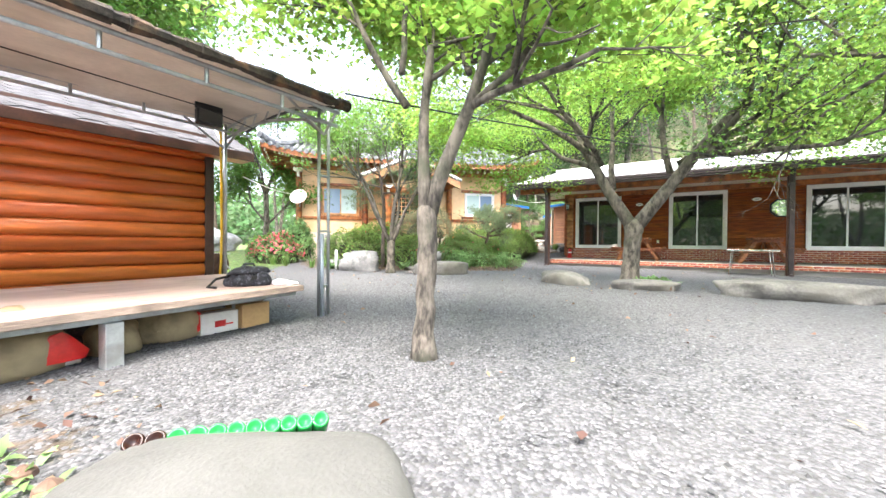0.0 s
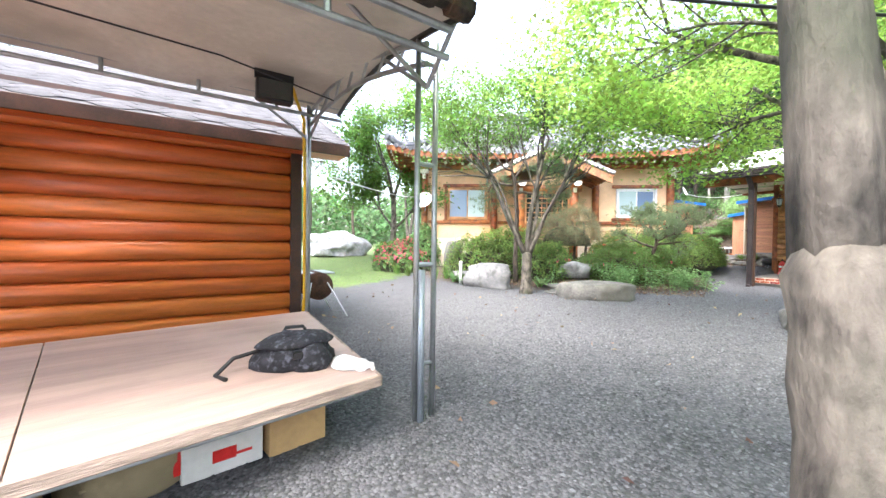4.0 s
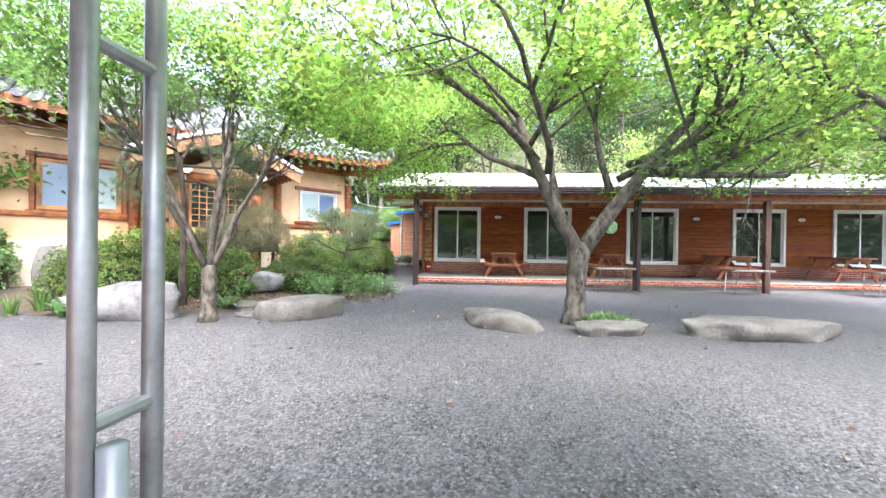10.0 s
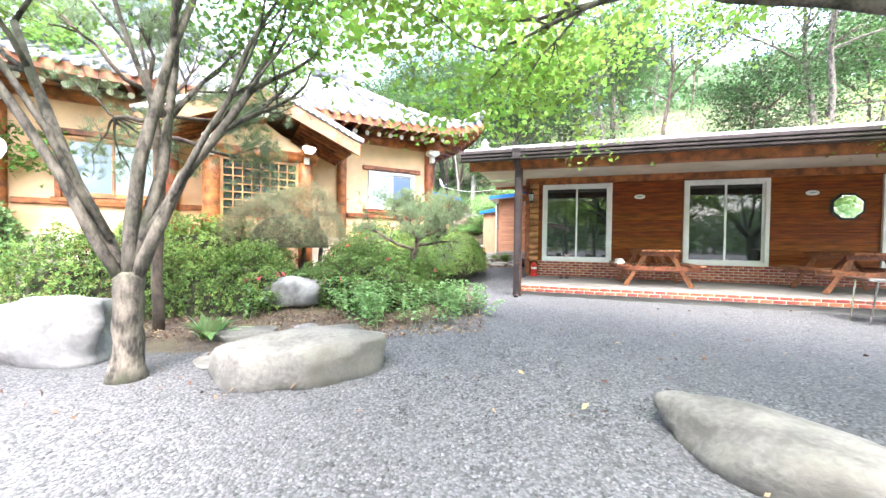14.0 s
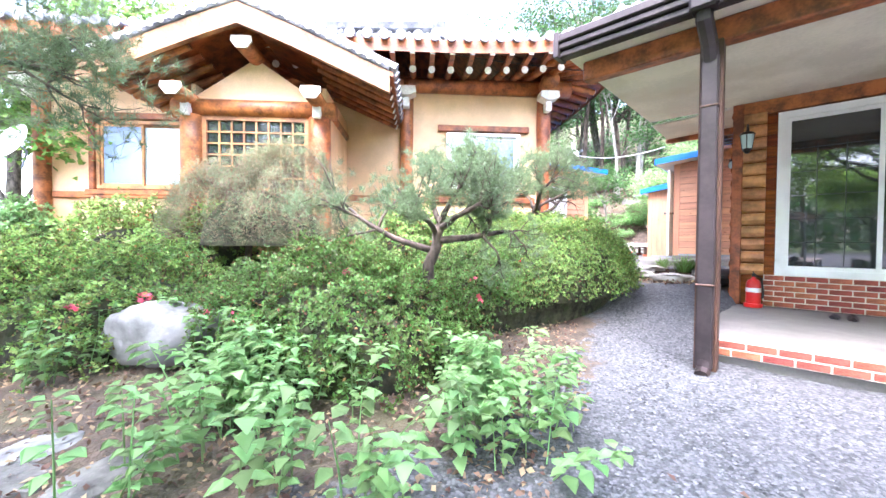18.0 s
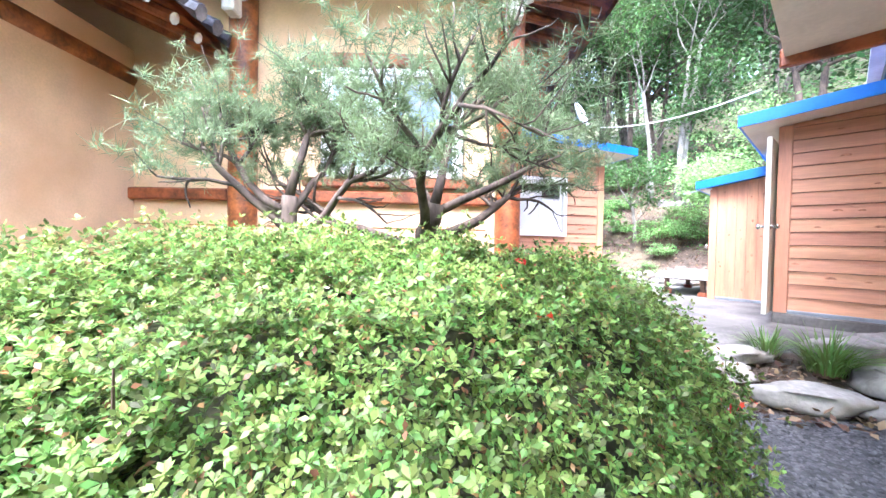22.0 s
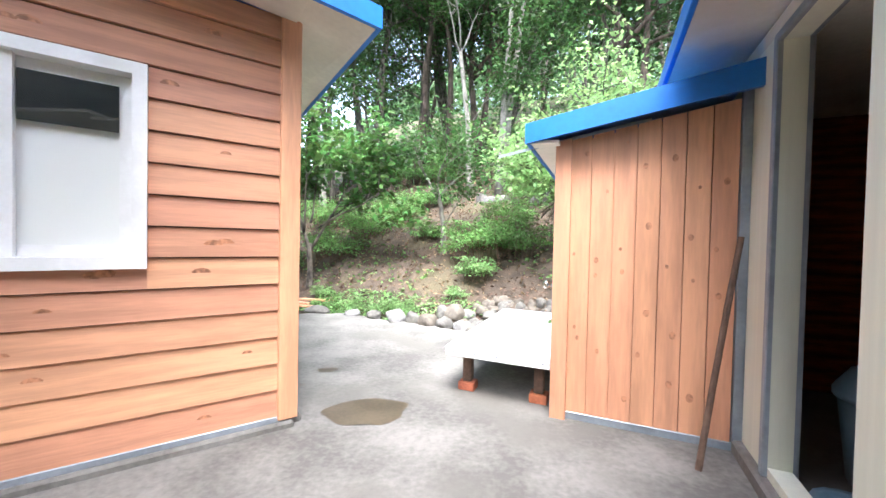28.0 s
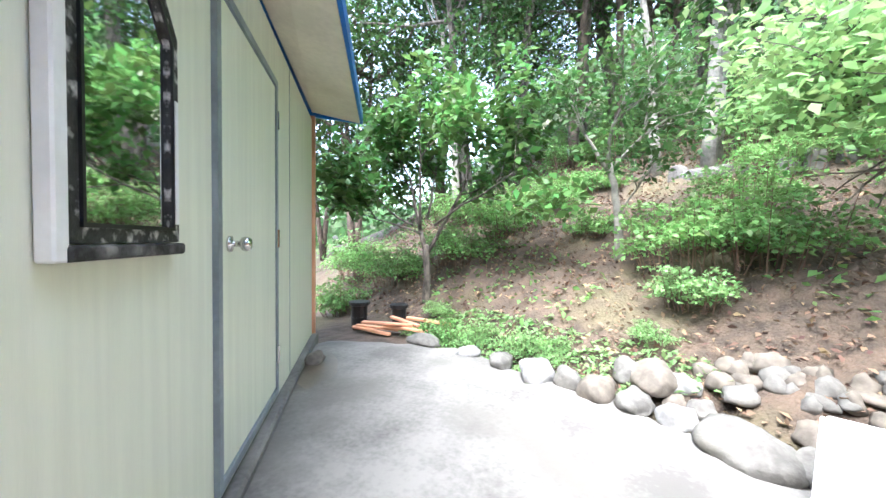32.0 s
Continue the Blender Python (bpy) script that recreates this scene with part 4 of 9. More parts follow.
x = EX0 + 1.2
while x < EX1 - 0.9:
    z = roof_z(x, EY0) - 0.24
    rafter((x, 0.35, HZ1 + 0.28), (x, EY0 + 0.42, z - 0.02), 0.062, house_rafters)
    part("flying_rafter", bbox(x - 0.04, x + 0.04, EY0 + 0.03, EY0 + 0.75, z + 0.05, z + 0.13, bevel=0.004), M_HWOOD, house_rafters)
    part("rafter_end", bbox(x - 0.041, x + 0.041, EY0 + 0.02, EY0 + 0.028, z + 0.05, z + 0.131, bevel=0), M_RAFTEND, house_rafters)
    x += 0.33
for cx, sgn in ((EX1, 1), (EX0, -1)):
    hub = Vector((cx - sgn * 2.1, EY0 + 2.1, HZ1 + 0.42))
    for k in range(9):
        t = k / 8
        e = Vector((cx - sgn * (0.95 * (1 - t) + 0.1), EY0 + 0.15 + 0.0 * t, 0)) if t < 0.5 else Vector((cx - sgn * 0.15, EY0 + 0.15 + 1.9 * (t - 0.5), 0))
        e.z = roof_z(e.x, e.y) - 0.2
        rafter(hub.lerp(e, 0.3), e, 0.06, house_rafters)
    y = EY0 + 1.4
    while y < EY1 - 1.2:
        e = Vector((cx - sgn * 0.15, y, roof_z(cx, y) - 0.2))
        rafter((cx - sgn * 1.8, y, HZ1 + 0.36), e, 0.06, house_rafters)
        y += 0.36

# ---- entrance gable ----
GX, GYF, GAPX = -4.95, -1.72, 4.12
gable = thing("entrance_gable", HK, "timber entrance gable with a tiled roof", "porch", kind="structure")
GE0, GE1, GEZ, GFR = -6.98, -2.92, 3.36, -2.3


def gable_z(x):
    t = abs(x - GX) / ((GE1 - GE0) / 2)
    return GAPX + 0.12 - (GAPX + 0.12 - GEZ) * (0.85 * t + 0.15 * t * t) + 0.10 * max(0, t - 0.75) * 4 * max(0, t - 0.75)


top = bmesh.new()
n = 16
for yA, yB in ((GFR, 1.6),):
    pr = []
    for i in range(n + 1):
        x = GE0 + (GE1 - GE0) * i / n
        pr.append((top.verts.new((x, yA, gable_z(x))), top.verts.new((x, yB, gable_z(x))), top.verts.new((x, yA, gable_z(x) - 0.07)), top.verts.new((x, yB, gable_z(x) - 0.07))))
    for a, b in zip(pr, pr[1:]):
        top.faces.new((a[0], b[0], b[1], a[1]))
        top.faces.new((a[2], a[3], b[3], b[2]))
        top.faces.new((a[0], a[2], b[2], b[0]))
part("gable_roof", top, M_HWOOD, gable)
rows = bmesh.new()
y = GFR + 0.05
while y < 1.4:
    for s in (-1, 1):
        pts = [(GX + s * (0.05 + (GE1 - GE0) / 2 * k / 6), y, gable_z(GX + s * (GE1 - GE0) / 2 * k / 6) + 0.06) for k in range(7)]
        add_tube(rows, pts, 0.075, 7)
    y += 0.24
part("gable_tile", rows, M_TILE, gable, "rows of half-round clay tiles")
part("gable_ridge", tube([(GX, GFR - 0.08, GAPX + 0.30), (GX, 1.5, GAPX + 0.42)], 0.15, 8), M_TILE, gable)
for s in (-1, 1):
    xs_ = [GX + s * (GE1 - GE0) / 2 * k / 6 * 0.98 for k in range(7)]
    bm = bmesh.new()
    pr = [[bm.verts.new((x, yy, gable_z(x) + dz)) for yy in (GFR - 0.03, GFR + 0.05) for dz in (-0.02, -0.30)] for x in xs_]
    for a, b in zip(pr, pr[1:]):
        for i, j in ((0, 1), (1, 3), (3, 2), (2, 0)):
            bm.faces.new((a[i], a[j], b[j], b[i]))
    bm.faces.new(pr[-1])
    bmesh.ops.recalc_face_normals(bm, faces=bm.faces)
    part("barge_board", bm, M_BARGE, gable, "broad weathered curved barge board")
    part("verge_tile", tube([(x, GFR - 0.01, gable_z(x) + 0.035) for x in xs_], 0.055, 8), M_TILE, gable)
    for k in range(1, 15):
        x = GX + s * (GE1 - GE0) / 2 * k / 15 * 0.98
        part("tile_end", lathe([(0.048, 0.0), (0.045, 0.02), (0.01, 0.024)], 10), M_RAFTEND, gable, m=Matrix.Translation((x, GFR - 0.05, gable_z(x) + 0.055)) @ Matrix.Rotation(radians(90), 4, "X"))
    for k in range(7):
        y = GFR + 0.35 + k * 0.3
        rafter((GX + s * 0.8, y, gable_z(GX + s * 0.8) - 0.13), (GX + s * ((GE1 - GE0) / 2 - 0.06), y, gable_z(GE1) - 0.10), 0.05, gable)
    part("gable_post", tube([(GX + s * 0.91, GYF, 0.5 + (2.9 - 0.5) * k / 6) for k in range(7)], [0.17, 0.16, 0.175, 0.165, 0.16, 0.165, 0.16], 14), M_HWOOD, gable, smooth=True)
    part("cross_purlin", tube([(GX + s * 0.91, GFR + 0.12, 3.12), (GX + s * 0.91, 0.3, 3.12)], 0.11, 12), M_HWOOD, gable, smooth=True)
    part("purlin_end", prism([(-0.13, 0.10), (0.13, 0.10), (0.14, 0.03), (0.07, -0.06), (-0.07, -0.06), (-0.14, 0.03)], 0, 0.03), M_RAFTEND, gable, m=Matrix.Translation((GX + s * 0.91, GFR + 0.085, 3.10)))
    part("panel_wall", bbox(GX + s * 0.95 - 0.03, GX + s * 0.95 + 0.03, GYF + 0.1, 0.1, 0.5, 3.4, bevel=0), M_PLASTER, gable, "ochre plaster cheek wall")
part("ridge_purlin", tube([(GX, GFR + 0.12, 3.76), (GX, 0.3, 3.76)], 0.11, 12), M_HWOOD, gable, smooth=True)
part("purlin_end", prism([(-0.13, 0.10), (0.13, 0.10), (0.14, 0.03), (0.07, -0.06), (-0.07, -0.06), (-0.14, 0.03)], 0, 0.03), M_RAFTEND, gable, m=Matrix.Translation((GX, GFR + 0.085, 3.74)))
part("tie_beam", tube([(GX - 1.15, GYF, 3.02), (GX + 1.15, GYF, 3.02)], 0.13, 12), M_HWOOD, gable, smooth=True)
part("gable_panel", prism([(GX - 1.05, 3.05), (GX + 1.05, 3.05), (GX, 3.75)], GYF - 0.02, GYF + 0.04), M_PLASTER, gable)
part("base_wall", bbox(GX - 0.8, GX + 0.8, GYF - 0.05, GYF + 0.05, 0.4, 1.62, bevel=0.01), M_PLASTER, gable)
lattice = part("lattice_window", wall_with_openings(GX - 0.76, GX + 0.76, 1.62, 2.92, [(GX - 0.7, GX + 0.7, 1.68, 2.84)], GYF - 0.04, GYF + 0.05), M_HWOODPALE, gable)
part("pane", bbox(GX - 0.71, GX + 0.71, GYF + 0.0, GYF + 0.01, 1.67, 2.85, bevel=0), M_GLASS, lattice)
for i in range(1, 8):
    part("bar", bbox(GX - 0.7 + 1.4 * i / 8 - 0.011, GX - 0.7 + 1.4 * i / 8 + 0.011, GYF - 0.025, GYF - 0.005, 1.68, 2.84, bevel=0), M_HWOODPALE, lattice)
for i in range(1, 7):
    part("bar", bbox(GX - 0.7, GX + 0.7, GYF - 0.028, GYF - 0.006, 1.68 + 1.16 * i / 7 - 0.011, 1.68 + 1.16 * i / 7 + 0.011, bevel=0), M_HWOODPALE, lattice)

# ================= rear sheds =================
CZ = 0.74


def concrete_yard():
    poly = [(4.0, 19.62), (4.5, 19.50), (4.95, 19.55), (5.35, 19.9), (5.75, 20.05), (6.6, 19.6), (7.2, 21.0), (7.6, 24.6), (5.5, 24.1), (5.2, 24.35), (4.6, 24.75), (3.6, 25.3), (2.5, 25.1), (2.0, 24.6), (0.5, 21.5), (2.4, 20.6)]
    bm = bmesh.new()
    rr = random.Random(6)
    fine = []
    for k, (x, y) in enumerate(poly):
        x1, y1 = poly[(k + 1) % len(poly)]
        for q in range(6):
            j = 0.05 if 0 < q else 0.0
            fine.append((x + (x1 - x) * q / 6 + rr.uniform(-j, j), y + (y1 - y) * q / 6 + rr.uniform(-j, j)))
    cx, cy = 4.6, 22.2
    rings = []
    for f, dz in ((1.0, -0.45), (1.0, -0.10), (0.975, -0.055), (0.93, -0.02), (0.86, 0.0)):
        rings.append([bm.verts.new((cx + (x - cx) * f, cy + (y - cy) * f, CZ + (dz if y < 20.2 or dz < -0.3 else dz * 0.3))) for x, y in fine])
    n = len(fine)
    for a, b in zip(rings, rings[1:]):
        for k in range(n):
            bm.faces.new((a[k], a[(k + 1) % n], b[(k + 1) % n], b[k]))
    bm.faces.new(rings[-1])
    bmesh.ops.recalc_face_normals(bm, faces=bm.faces)
    ob = structure("pavement_yard", bm, M_CONC, Matrix(), "worn pale concrete yard between the sheds", "pavement")
    return ob


concrete_yard()


def lap_siding(name, m, x0, x1, ztop, z0, courses, y, holes, label, knots=0, seed=1):
    """Overlapping horizontal boards whose tops follow ztop(x), with openings and a few knots."""
    rnd = random.Random(seed)
    t = thing(name, m, label, "cladding", kind="structure")
    h = (max(ztop(x0), ztop(x1)) - z0) / courses
    for r in range(courses):
        a, c = z0 + r * h, z0 + (r + 1) * h
        segs = [(x0, x1)]
        for hx0, hx1, hz0, hz1 in holes:
            if a < hz1 - 0.02 and c > hz0 + 0.02:
                segs = [s for s0, s1 in segs for s in ((s0, min(s1, hx0)), (max(s0, hx1), s1)) if s[1] - s[0] > 0.02]
        pieces = [(s0, s1, a, c) for s0, s1 in segs]
        for hx0, hx1, hz0, hz1 in holes:
            if a < hz1 - 0.02 and c > hz0 + 0.02:
                if a < hz0 - 0.02:
                    pieces.append((hx0, hx1, a, hz0))
                if c > hz1 + 0.02:
                    pieces.append((hx0, hx1, hz1, c))
        for s0, s1, a, c in pieces:
            ta, tb = min(c, ztop(s0)), min(c, ztop(s1))
            if max(ta, tb) - a < 0.015:
                continue
            bm = bmesh.new()
            P = [bm.verts.new(q) for q in ((s0, y - 0.026, a + 0.006), (s1, y - 0.026, a + 0.006), (s1, y - 0.010, max(tb, a + 0.012)), (s0, y - 0.010, max(ta, a + 0.012)),
                                            (s0, y, a + 0.006), (s1, y, a + 0.006), (s1, y, max(tb, a + 0.004)), (s0, y, max(ta, a + 0.004)))]
            for q in ((0, 1, 2, 3), (4, 7, 6, 5), (0, 4, 5, 1), (0, 3, 7, 4), (1, 5, 6, 2), (3, 2, 6, 7)):
                bm.faces.new([P[i] for i in q])
            b = part("board", bm, M_SIDING, t)
            for _ in range(knots):
                if rnd.random() < 0.8 * (s1 - s0):
                    kx, kz = rnd.uniform(s0 + 0.05, s1 - 0.05), a + h * rnd.uniform(0.3, 0.6)
                    kb = bmesh.new()
                    bmesh.ops.create_circle(kb, cap_ends=True, segments=9, radius=1)
                    kr = rnd.uniform(0.014, 0.026)
                    tilt = -0.016 / h
                    bmesh.ops.transform(kb, verts=kb.verts, matrix=Matrix.Translation((kx, y - 0.0268 - (kz - a) * tilt, kz)) @ Matrix.Rotation(radians(90) + math.atan(tilt) * -1, 4, "X") @ Matrix.Diagonal((kr * 1.7, kr, 1, 1)))
                    part("knot", kb, M_KNOT, b)
    return t


# left shed
slz = lambda x: 2.85 - 0.077 * x
SWIN = (-1.44, -0.6, 1.585, 2.44)
# dark backing, so the gaps between boards look shaded
structure("wall_shed_front", wall_with_openings(-2.0, -0.02, CZ + 0.02, 2.84, [SWIN], 0.0, 0.1), M_TWIG, SL, "rear shed wall behind the siding, dark as shade in the gaps", "wall")
lap_siding("shed_siding", SL, -1.98, -0.06, slz, CZ + 0.06, 16, 0.0, [SWIN], "orange-brown lap siding with knots", knots=2)
structure("shed_corner_board", bbox(-0.07, 0.03, -0.035, 0.03, CZ + 0.04, 2.85, bevel=0.006), M_SIDINGV, SL, "upright corner board of the shed", "trim")
structure("shed_edge_strip", bbox(-2.03, -1.97, -0.03, 0.02, CZ, 3.0, bevel=0.005), M_GREYTRIM, SL, "grey metal corner strip", "trim")
structure("shed_base_strip", bbox(-1.98, -0.06, -0.028, 0.005, CZ + 0.005, CZ + 0.065, bevel=0.004), M_GREYTRIM, SL, "grey metal base flashing", "trim")
structure("shed_plinth", bbox(-2.0, 0.01, -0.05, 0.3, CZ - 0.3, CZ + 0.035, bevel=0.012), M_CONC, SL, "rough concrete plinth", "foundation")
structure("wall_shed_back", bbox(-2.0, -0.08, 3.34, 3.42, CZ, 2.9, bevel=0), M_SIDING, SL, "rear shed end wall", "wall")
w = sliding_window("window_shed", SL, *SWIN, -0.045, (M_FROST, M_FROST), fw=0.05, depth=0.14, label="white sliding shed window with frosted panes")
part("upper_pane", bbox(-0.985, -0.695, -0.012, -0.004, 2.15, 2.34, bevel=0), M_GLASS, w, "clear dark upper pane")
part("upper_pane", bbox(-1.33, -1.07, -0.050, -0.042, 2.24, 2.33, bevel=0), M_GLASS, w)
# cream panel side of the left shed
PX = 3.42
side = SL @ Matrix.Rotation(radians(90), 4, "Z")
structure("wall_shed_panel", wall_with_openings(0.02, PX, CZ + 0.02, 2.86, [(1.0, 1.85, CZ + 0.10, 2.57)], -0.0, 0.06), M_PANEL, side, "cream metal sandwich panel wall", "wall")
structure("panel_kerb", bbox(0.0, PX + 0.03, -0.06, 0.02, CZ - 0.2, CZ + 0.04, bevel=0.012), M_CONC, side, "concrete kerb under the panel wall", "foundation")
structure("panel_corner_timber", bbox(PX - 0.005, PX + 0.045, -0.03, 0.05, CZ, 2.9, bevel=0.004), M_SIDINGV, side, "thin orange end timber", "trim")
jt = thing("panel_joint", side, "upright joint between wall panels", "joint", kind="structure")
for xx in (2.3,):
    part("joint", bbox(xx, xx + 0.006, -0.003, 0.002, CZ + 0.05, 2.85, bevel=0), M_GREYTRIM, jt)
shed_door = thing("door_shed", side, "closed cream panel door with a round knob", "door", kind="structure")
part("door_leaf", bbox(1.015, 1.835, -0.012, 0.03, CZ + 0.12, 2.555, bevel=0.004), M_PANEL, shed_door)
part("door_frame", wall_with_openings(0.975, 1.875, CZ + 0.08, 2.595, [(1.012, 1.838, CZ + 0.115, 2.56)], -0.02, 0.04), M_GREYTRIM, shed_door)
kn = part("knob", lathe([(0.03, 0), (0.03, 0.008), (0.011, 0.012), (0.011, 0.035), (0.024, 0.045), (0.028, 0.06), (0.02, 0.075), (0.005, 0.078)], 14), M_CHROME, shed_door, "satin steel door knob", Matrix.Translation((1.10, -0.012, 1.69)) @ Matrix.Rotation(radians(90), 4, "X"), True)
for zz in (1.0, 1.66, 2.32):
    part("hinge", tube([(1.845, -0.024, zz), (1.845, -0.024, zz + 0.10)], 0.008, 8), M_CHROME, shed_door)
shed_roof = thing("roof_shed", SL, "blue sheet metal shed roof with cream soffit", "roof", kind="structure")
lt = lambda x: 2.885 - 0.077 * x


def skew_roof(pts, y0, y1, grow_x, rise):
    """A roof strip whose far end is wider and a little higher than its near end."""
    bm = prism(pts, y0, y1)
    for v in bm.verts:
        u = (v.co.y - y0) / (y1 - y0)
        if v.co.x > 0.1:
            v.co.x += grow_x * u
        v.co.z += rise * u
    return bm


E0, E1, YE = -2.3, 0.31, PX + 0.02
part("roof_sheet", skew_roof([(E0, lt(E0)), (E1, lt(E1)), (E1, lt(E1) - 0.03), (E0, lt(E0) - 0.03)], -0.35, YE, 0.16, 0.10), M_BLUE, shed_roof)
part("fascia", prism([(E0, lt(E0) + 0.005), (E1 + 0.01, lt(E1) + 0.005), (E1 + 0.01, lt(E1) - 0.10), (E0, lt(E0) - 0.10)], -0.375, -0.35), M_BLUE, shed_roof, "blue front fascia")
part("fascia", skew_roof([(E1 - 0.012, lt(E1) + 0.003), (E1 + 0.012, lt(E1) + 0.003), (E1 + 0.012, lt(E1) - 0.10), (E1 - 0.012, lt(E1) - 0.10)], -0.349, YE, 0.16, 0.10), M_BLUE, shed_roof, "blue side fascia")
part("fascia", prism([(E0, lt(E0) + 0.10), (E1 + 0.17, lt(E1) + 0.10), (E1 + 0.17, lt(E1)), (E0, lt(E0))], YE, YE + 0.02), M_BLUE, shed_roof)
part("soffit", skew_roof([(0.0, lt(0) - 0.03), (E1 - 0.015, lt(E1) - 0.085), (E1 - 0.015, lt(E1) - 0.1), (0.0, lt(0) - 0.045)], -0.345, YE, 0.16, 0.10), M_SOFFIT, shed_roof)
part("soffit", prism([(E0 + 0.1, lt(E0) - 0.035), (0.0, lt(0) - 0.035), (0.0, lt(0) - 0.05), (E0 + 0.1, lt(E0) - 0.05)], -0.345, -0.03), M_SOFFIT, shed_roof)

# right shed with the open door
RD = (0.31, 1.10)
srz = lambda x: 2.675 + 0.09 * x
# dark brown here too, painting the shade lines between the laps
structure("wall_washroom_front", bbox(0.0, 1.0, 0.0, 0.1, CZ + 0.02, 2.66, bevel=0), M_TWIG, SR, "wall behind the washroom siding, dark as shade in the gaps", "wall")
lap_siding("washroom_siding", SR, 0.03, 1.0, srz, CZ + 0.13, 15, 0.0, [], "orange-brown lap siding with knots", knots=2, seed=5)
structure("washroom_corner_board", bbox(-0.07, 0.035, -0.035, 0.03, CZ + 0.1, 2.665, bevel=0.006), M_SIDINGV, SR, "upright corner board", "trim")
structure("washroom_edge_strip", bbox(0.99, 1.03, -0.04, 0.02, CZ, 2.76, bevel=0.005), M_GREYTRIM, SR, "grey metal edge strip", "trim")
structure("washroom_base_strip", bbox(-0.04, 1.0, -0.03, 0.002, CZ + 0.095, CZ + 0.135, bevel=0.004), M_GREYTRIM, SR, "grey metal base flashing", "trim")
structure("washroom_plinth", bbox(-0.07, 1.05, -0.06, 0.12, CZ - 0.3, CZ + 0.10, bevel=0.012), M_CONC, SR, "concrete plinth of the washroom", "foundation")
rside = SR @ Matrix.Rotation(radians(90), 4, "Z") @ Matrix.Diagonal((1, -1, 1, 1))
structure("wall_washroom_side", wall_with_openings(0.10, 1.5, CZ + 0.02, 2.665, [(*RD, CZ + 0.10, 2.55)], 0.0, 0.08), M_PANEL, SR @ Matrix.Rotation(radians(90), 4, "Z") @ Matrix.Translation((0, -0.08, 0)), "cream panel wall with a doorway", "wall")
structure("washroom_kerb", bbox(-0.04, 0.08, 0.12, 1.5, CZ - 0.2, CZ + 0.06, bevel=0.01), M_CONC, SR, "concrete kerb at the doorway", "foundation")
structure("wall_washroom_inner", bbox(0.9, 0.98, 0.1, 2.6, CZ, 2.7, bevel=0), M_WOODWALL, SR, "dark wood lining of the washroom", "wall")
structure("wall_washroom_end", bbox(0.0, 0.9, 2.5, 2.6, CZ, 2.7, bevel=0), M_WOODWALL, SR, "dark wood end wall inside", "wall")
structure("wall_washroom_rear", bbox(0.0, 0.08, 1.5, 2.6, CZ, 2.665, bevel=0), M_PANEL, SR, "panel wall beyond the small shed", "wall")
structure("ceiling_washroom", bbox(0.0, 0.98, 0.1, 2.6, 2.6, 2.66, bevel=0), M_SOFFIT, SR, "washroom ceiling", "ceiling")
structure("floor_washroom", bbox(0.0, 0.98, 0.1, 2.6, CZ - 0.02, CZ + 0.03, bevel=0), M_PORCH, SR, "washroom concrete floor", "floor")
fr = thing("door_frame_washroom", SR, "worn steel frame of the washroom doorway", "door frame", kind="structure")
for yy in (RD[0] - 0.035, RD[1]):
    part("jamb", bbox(-0.02, 0.1, yy, yy + 0.035, CZ + 0.06, 2.58, bevel=0.004), M_GREYTRIM, fr)
part("head", bbox(-0.02, 0.1, RD[0] - 0.03, RD[1] + 0.03, 2.55, 2.585, bevel=0.004), M_GREYTRIM, fr)
wd = thing("door_washroom", SR @ Matrix.Translation((-0.10, RD[0] - 0.02, 0)) @ Matrix.Rotation(radians(268), 4, "Z"), "open cream panel door seen edge on", "door", kind="structure")
part("door_leaf", bbox(0.0, 0.52, -0.02, 0.02, CZ + 0.09, 2.54, bevel=0.004), M_PANEL, wd)
for s in (-1, 1):
    part("knob", lathe([(0.028, 0), (0.028, 0.006), (0.011, 0.01), (0.011, 0.03), (0.024, 0.04), (0.027, 0.055), (0.018, 0.07), (0.004, 0.072)], 12), M_CHROME, wd, "steel knob",
         Matrix.Translation((0.46, 0.02 * s, 1.68)) @ Matrix.Rotation(radians(-90 * s), 4, "X"), True)
wr = thing("roof_washroom", SR, "blue sheet metal washroom roof", "roof", kind="structure")
rz = lambda x: 2.69 + 0.09 * x
part("roof_sheet", prism([(-0.33, rz(-0.33) + 0.085), (1.0, rz(1.0) + 0.085), (1.0, rz(1.0) + 0.055), (-0.33, rz(-0.33) + 0.055)], -0.32, 2.7), M_BLUE, wr)
part("fascia", prism([(-0.35, rz(-0.35) - 0.01), (-0.35, rz(-0.35) + 0.10), (1.0, rz(1.0) + 0.10), (1.0, rz(1.0) - 0.01)], -0.345, -0.32), M_BLUE, wr, "blue front fascia")
part("fascia", bbox(-0.35, -0.325, -0.34, 2.72, rz(-0.35) - 0.01, rz(-0.35) + 0.09, bevel=0.004), M_BLUE, wr, "blue side fascia")
part("soffit", prism([(-0.325, rz(-0.325)), (0.99, rz(0.99)), (0.99, rz(0.99) - 0.012), (-0.325, rz(-0.325) - 0.012)], -0.32, 2.7), M_SOFFIT, wr)

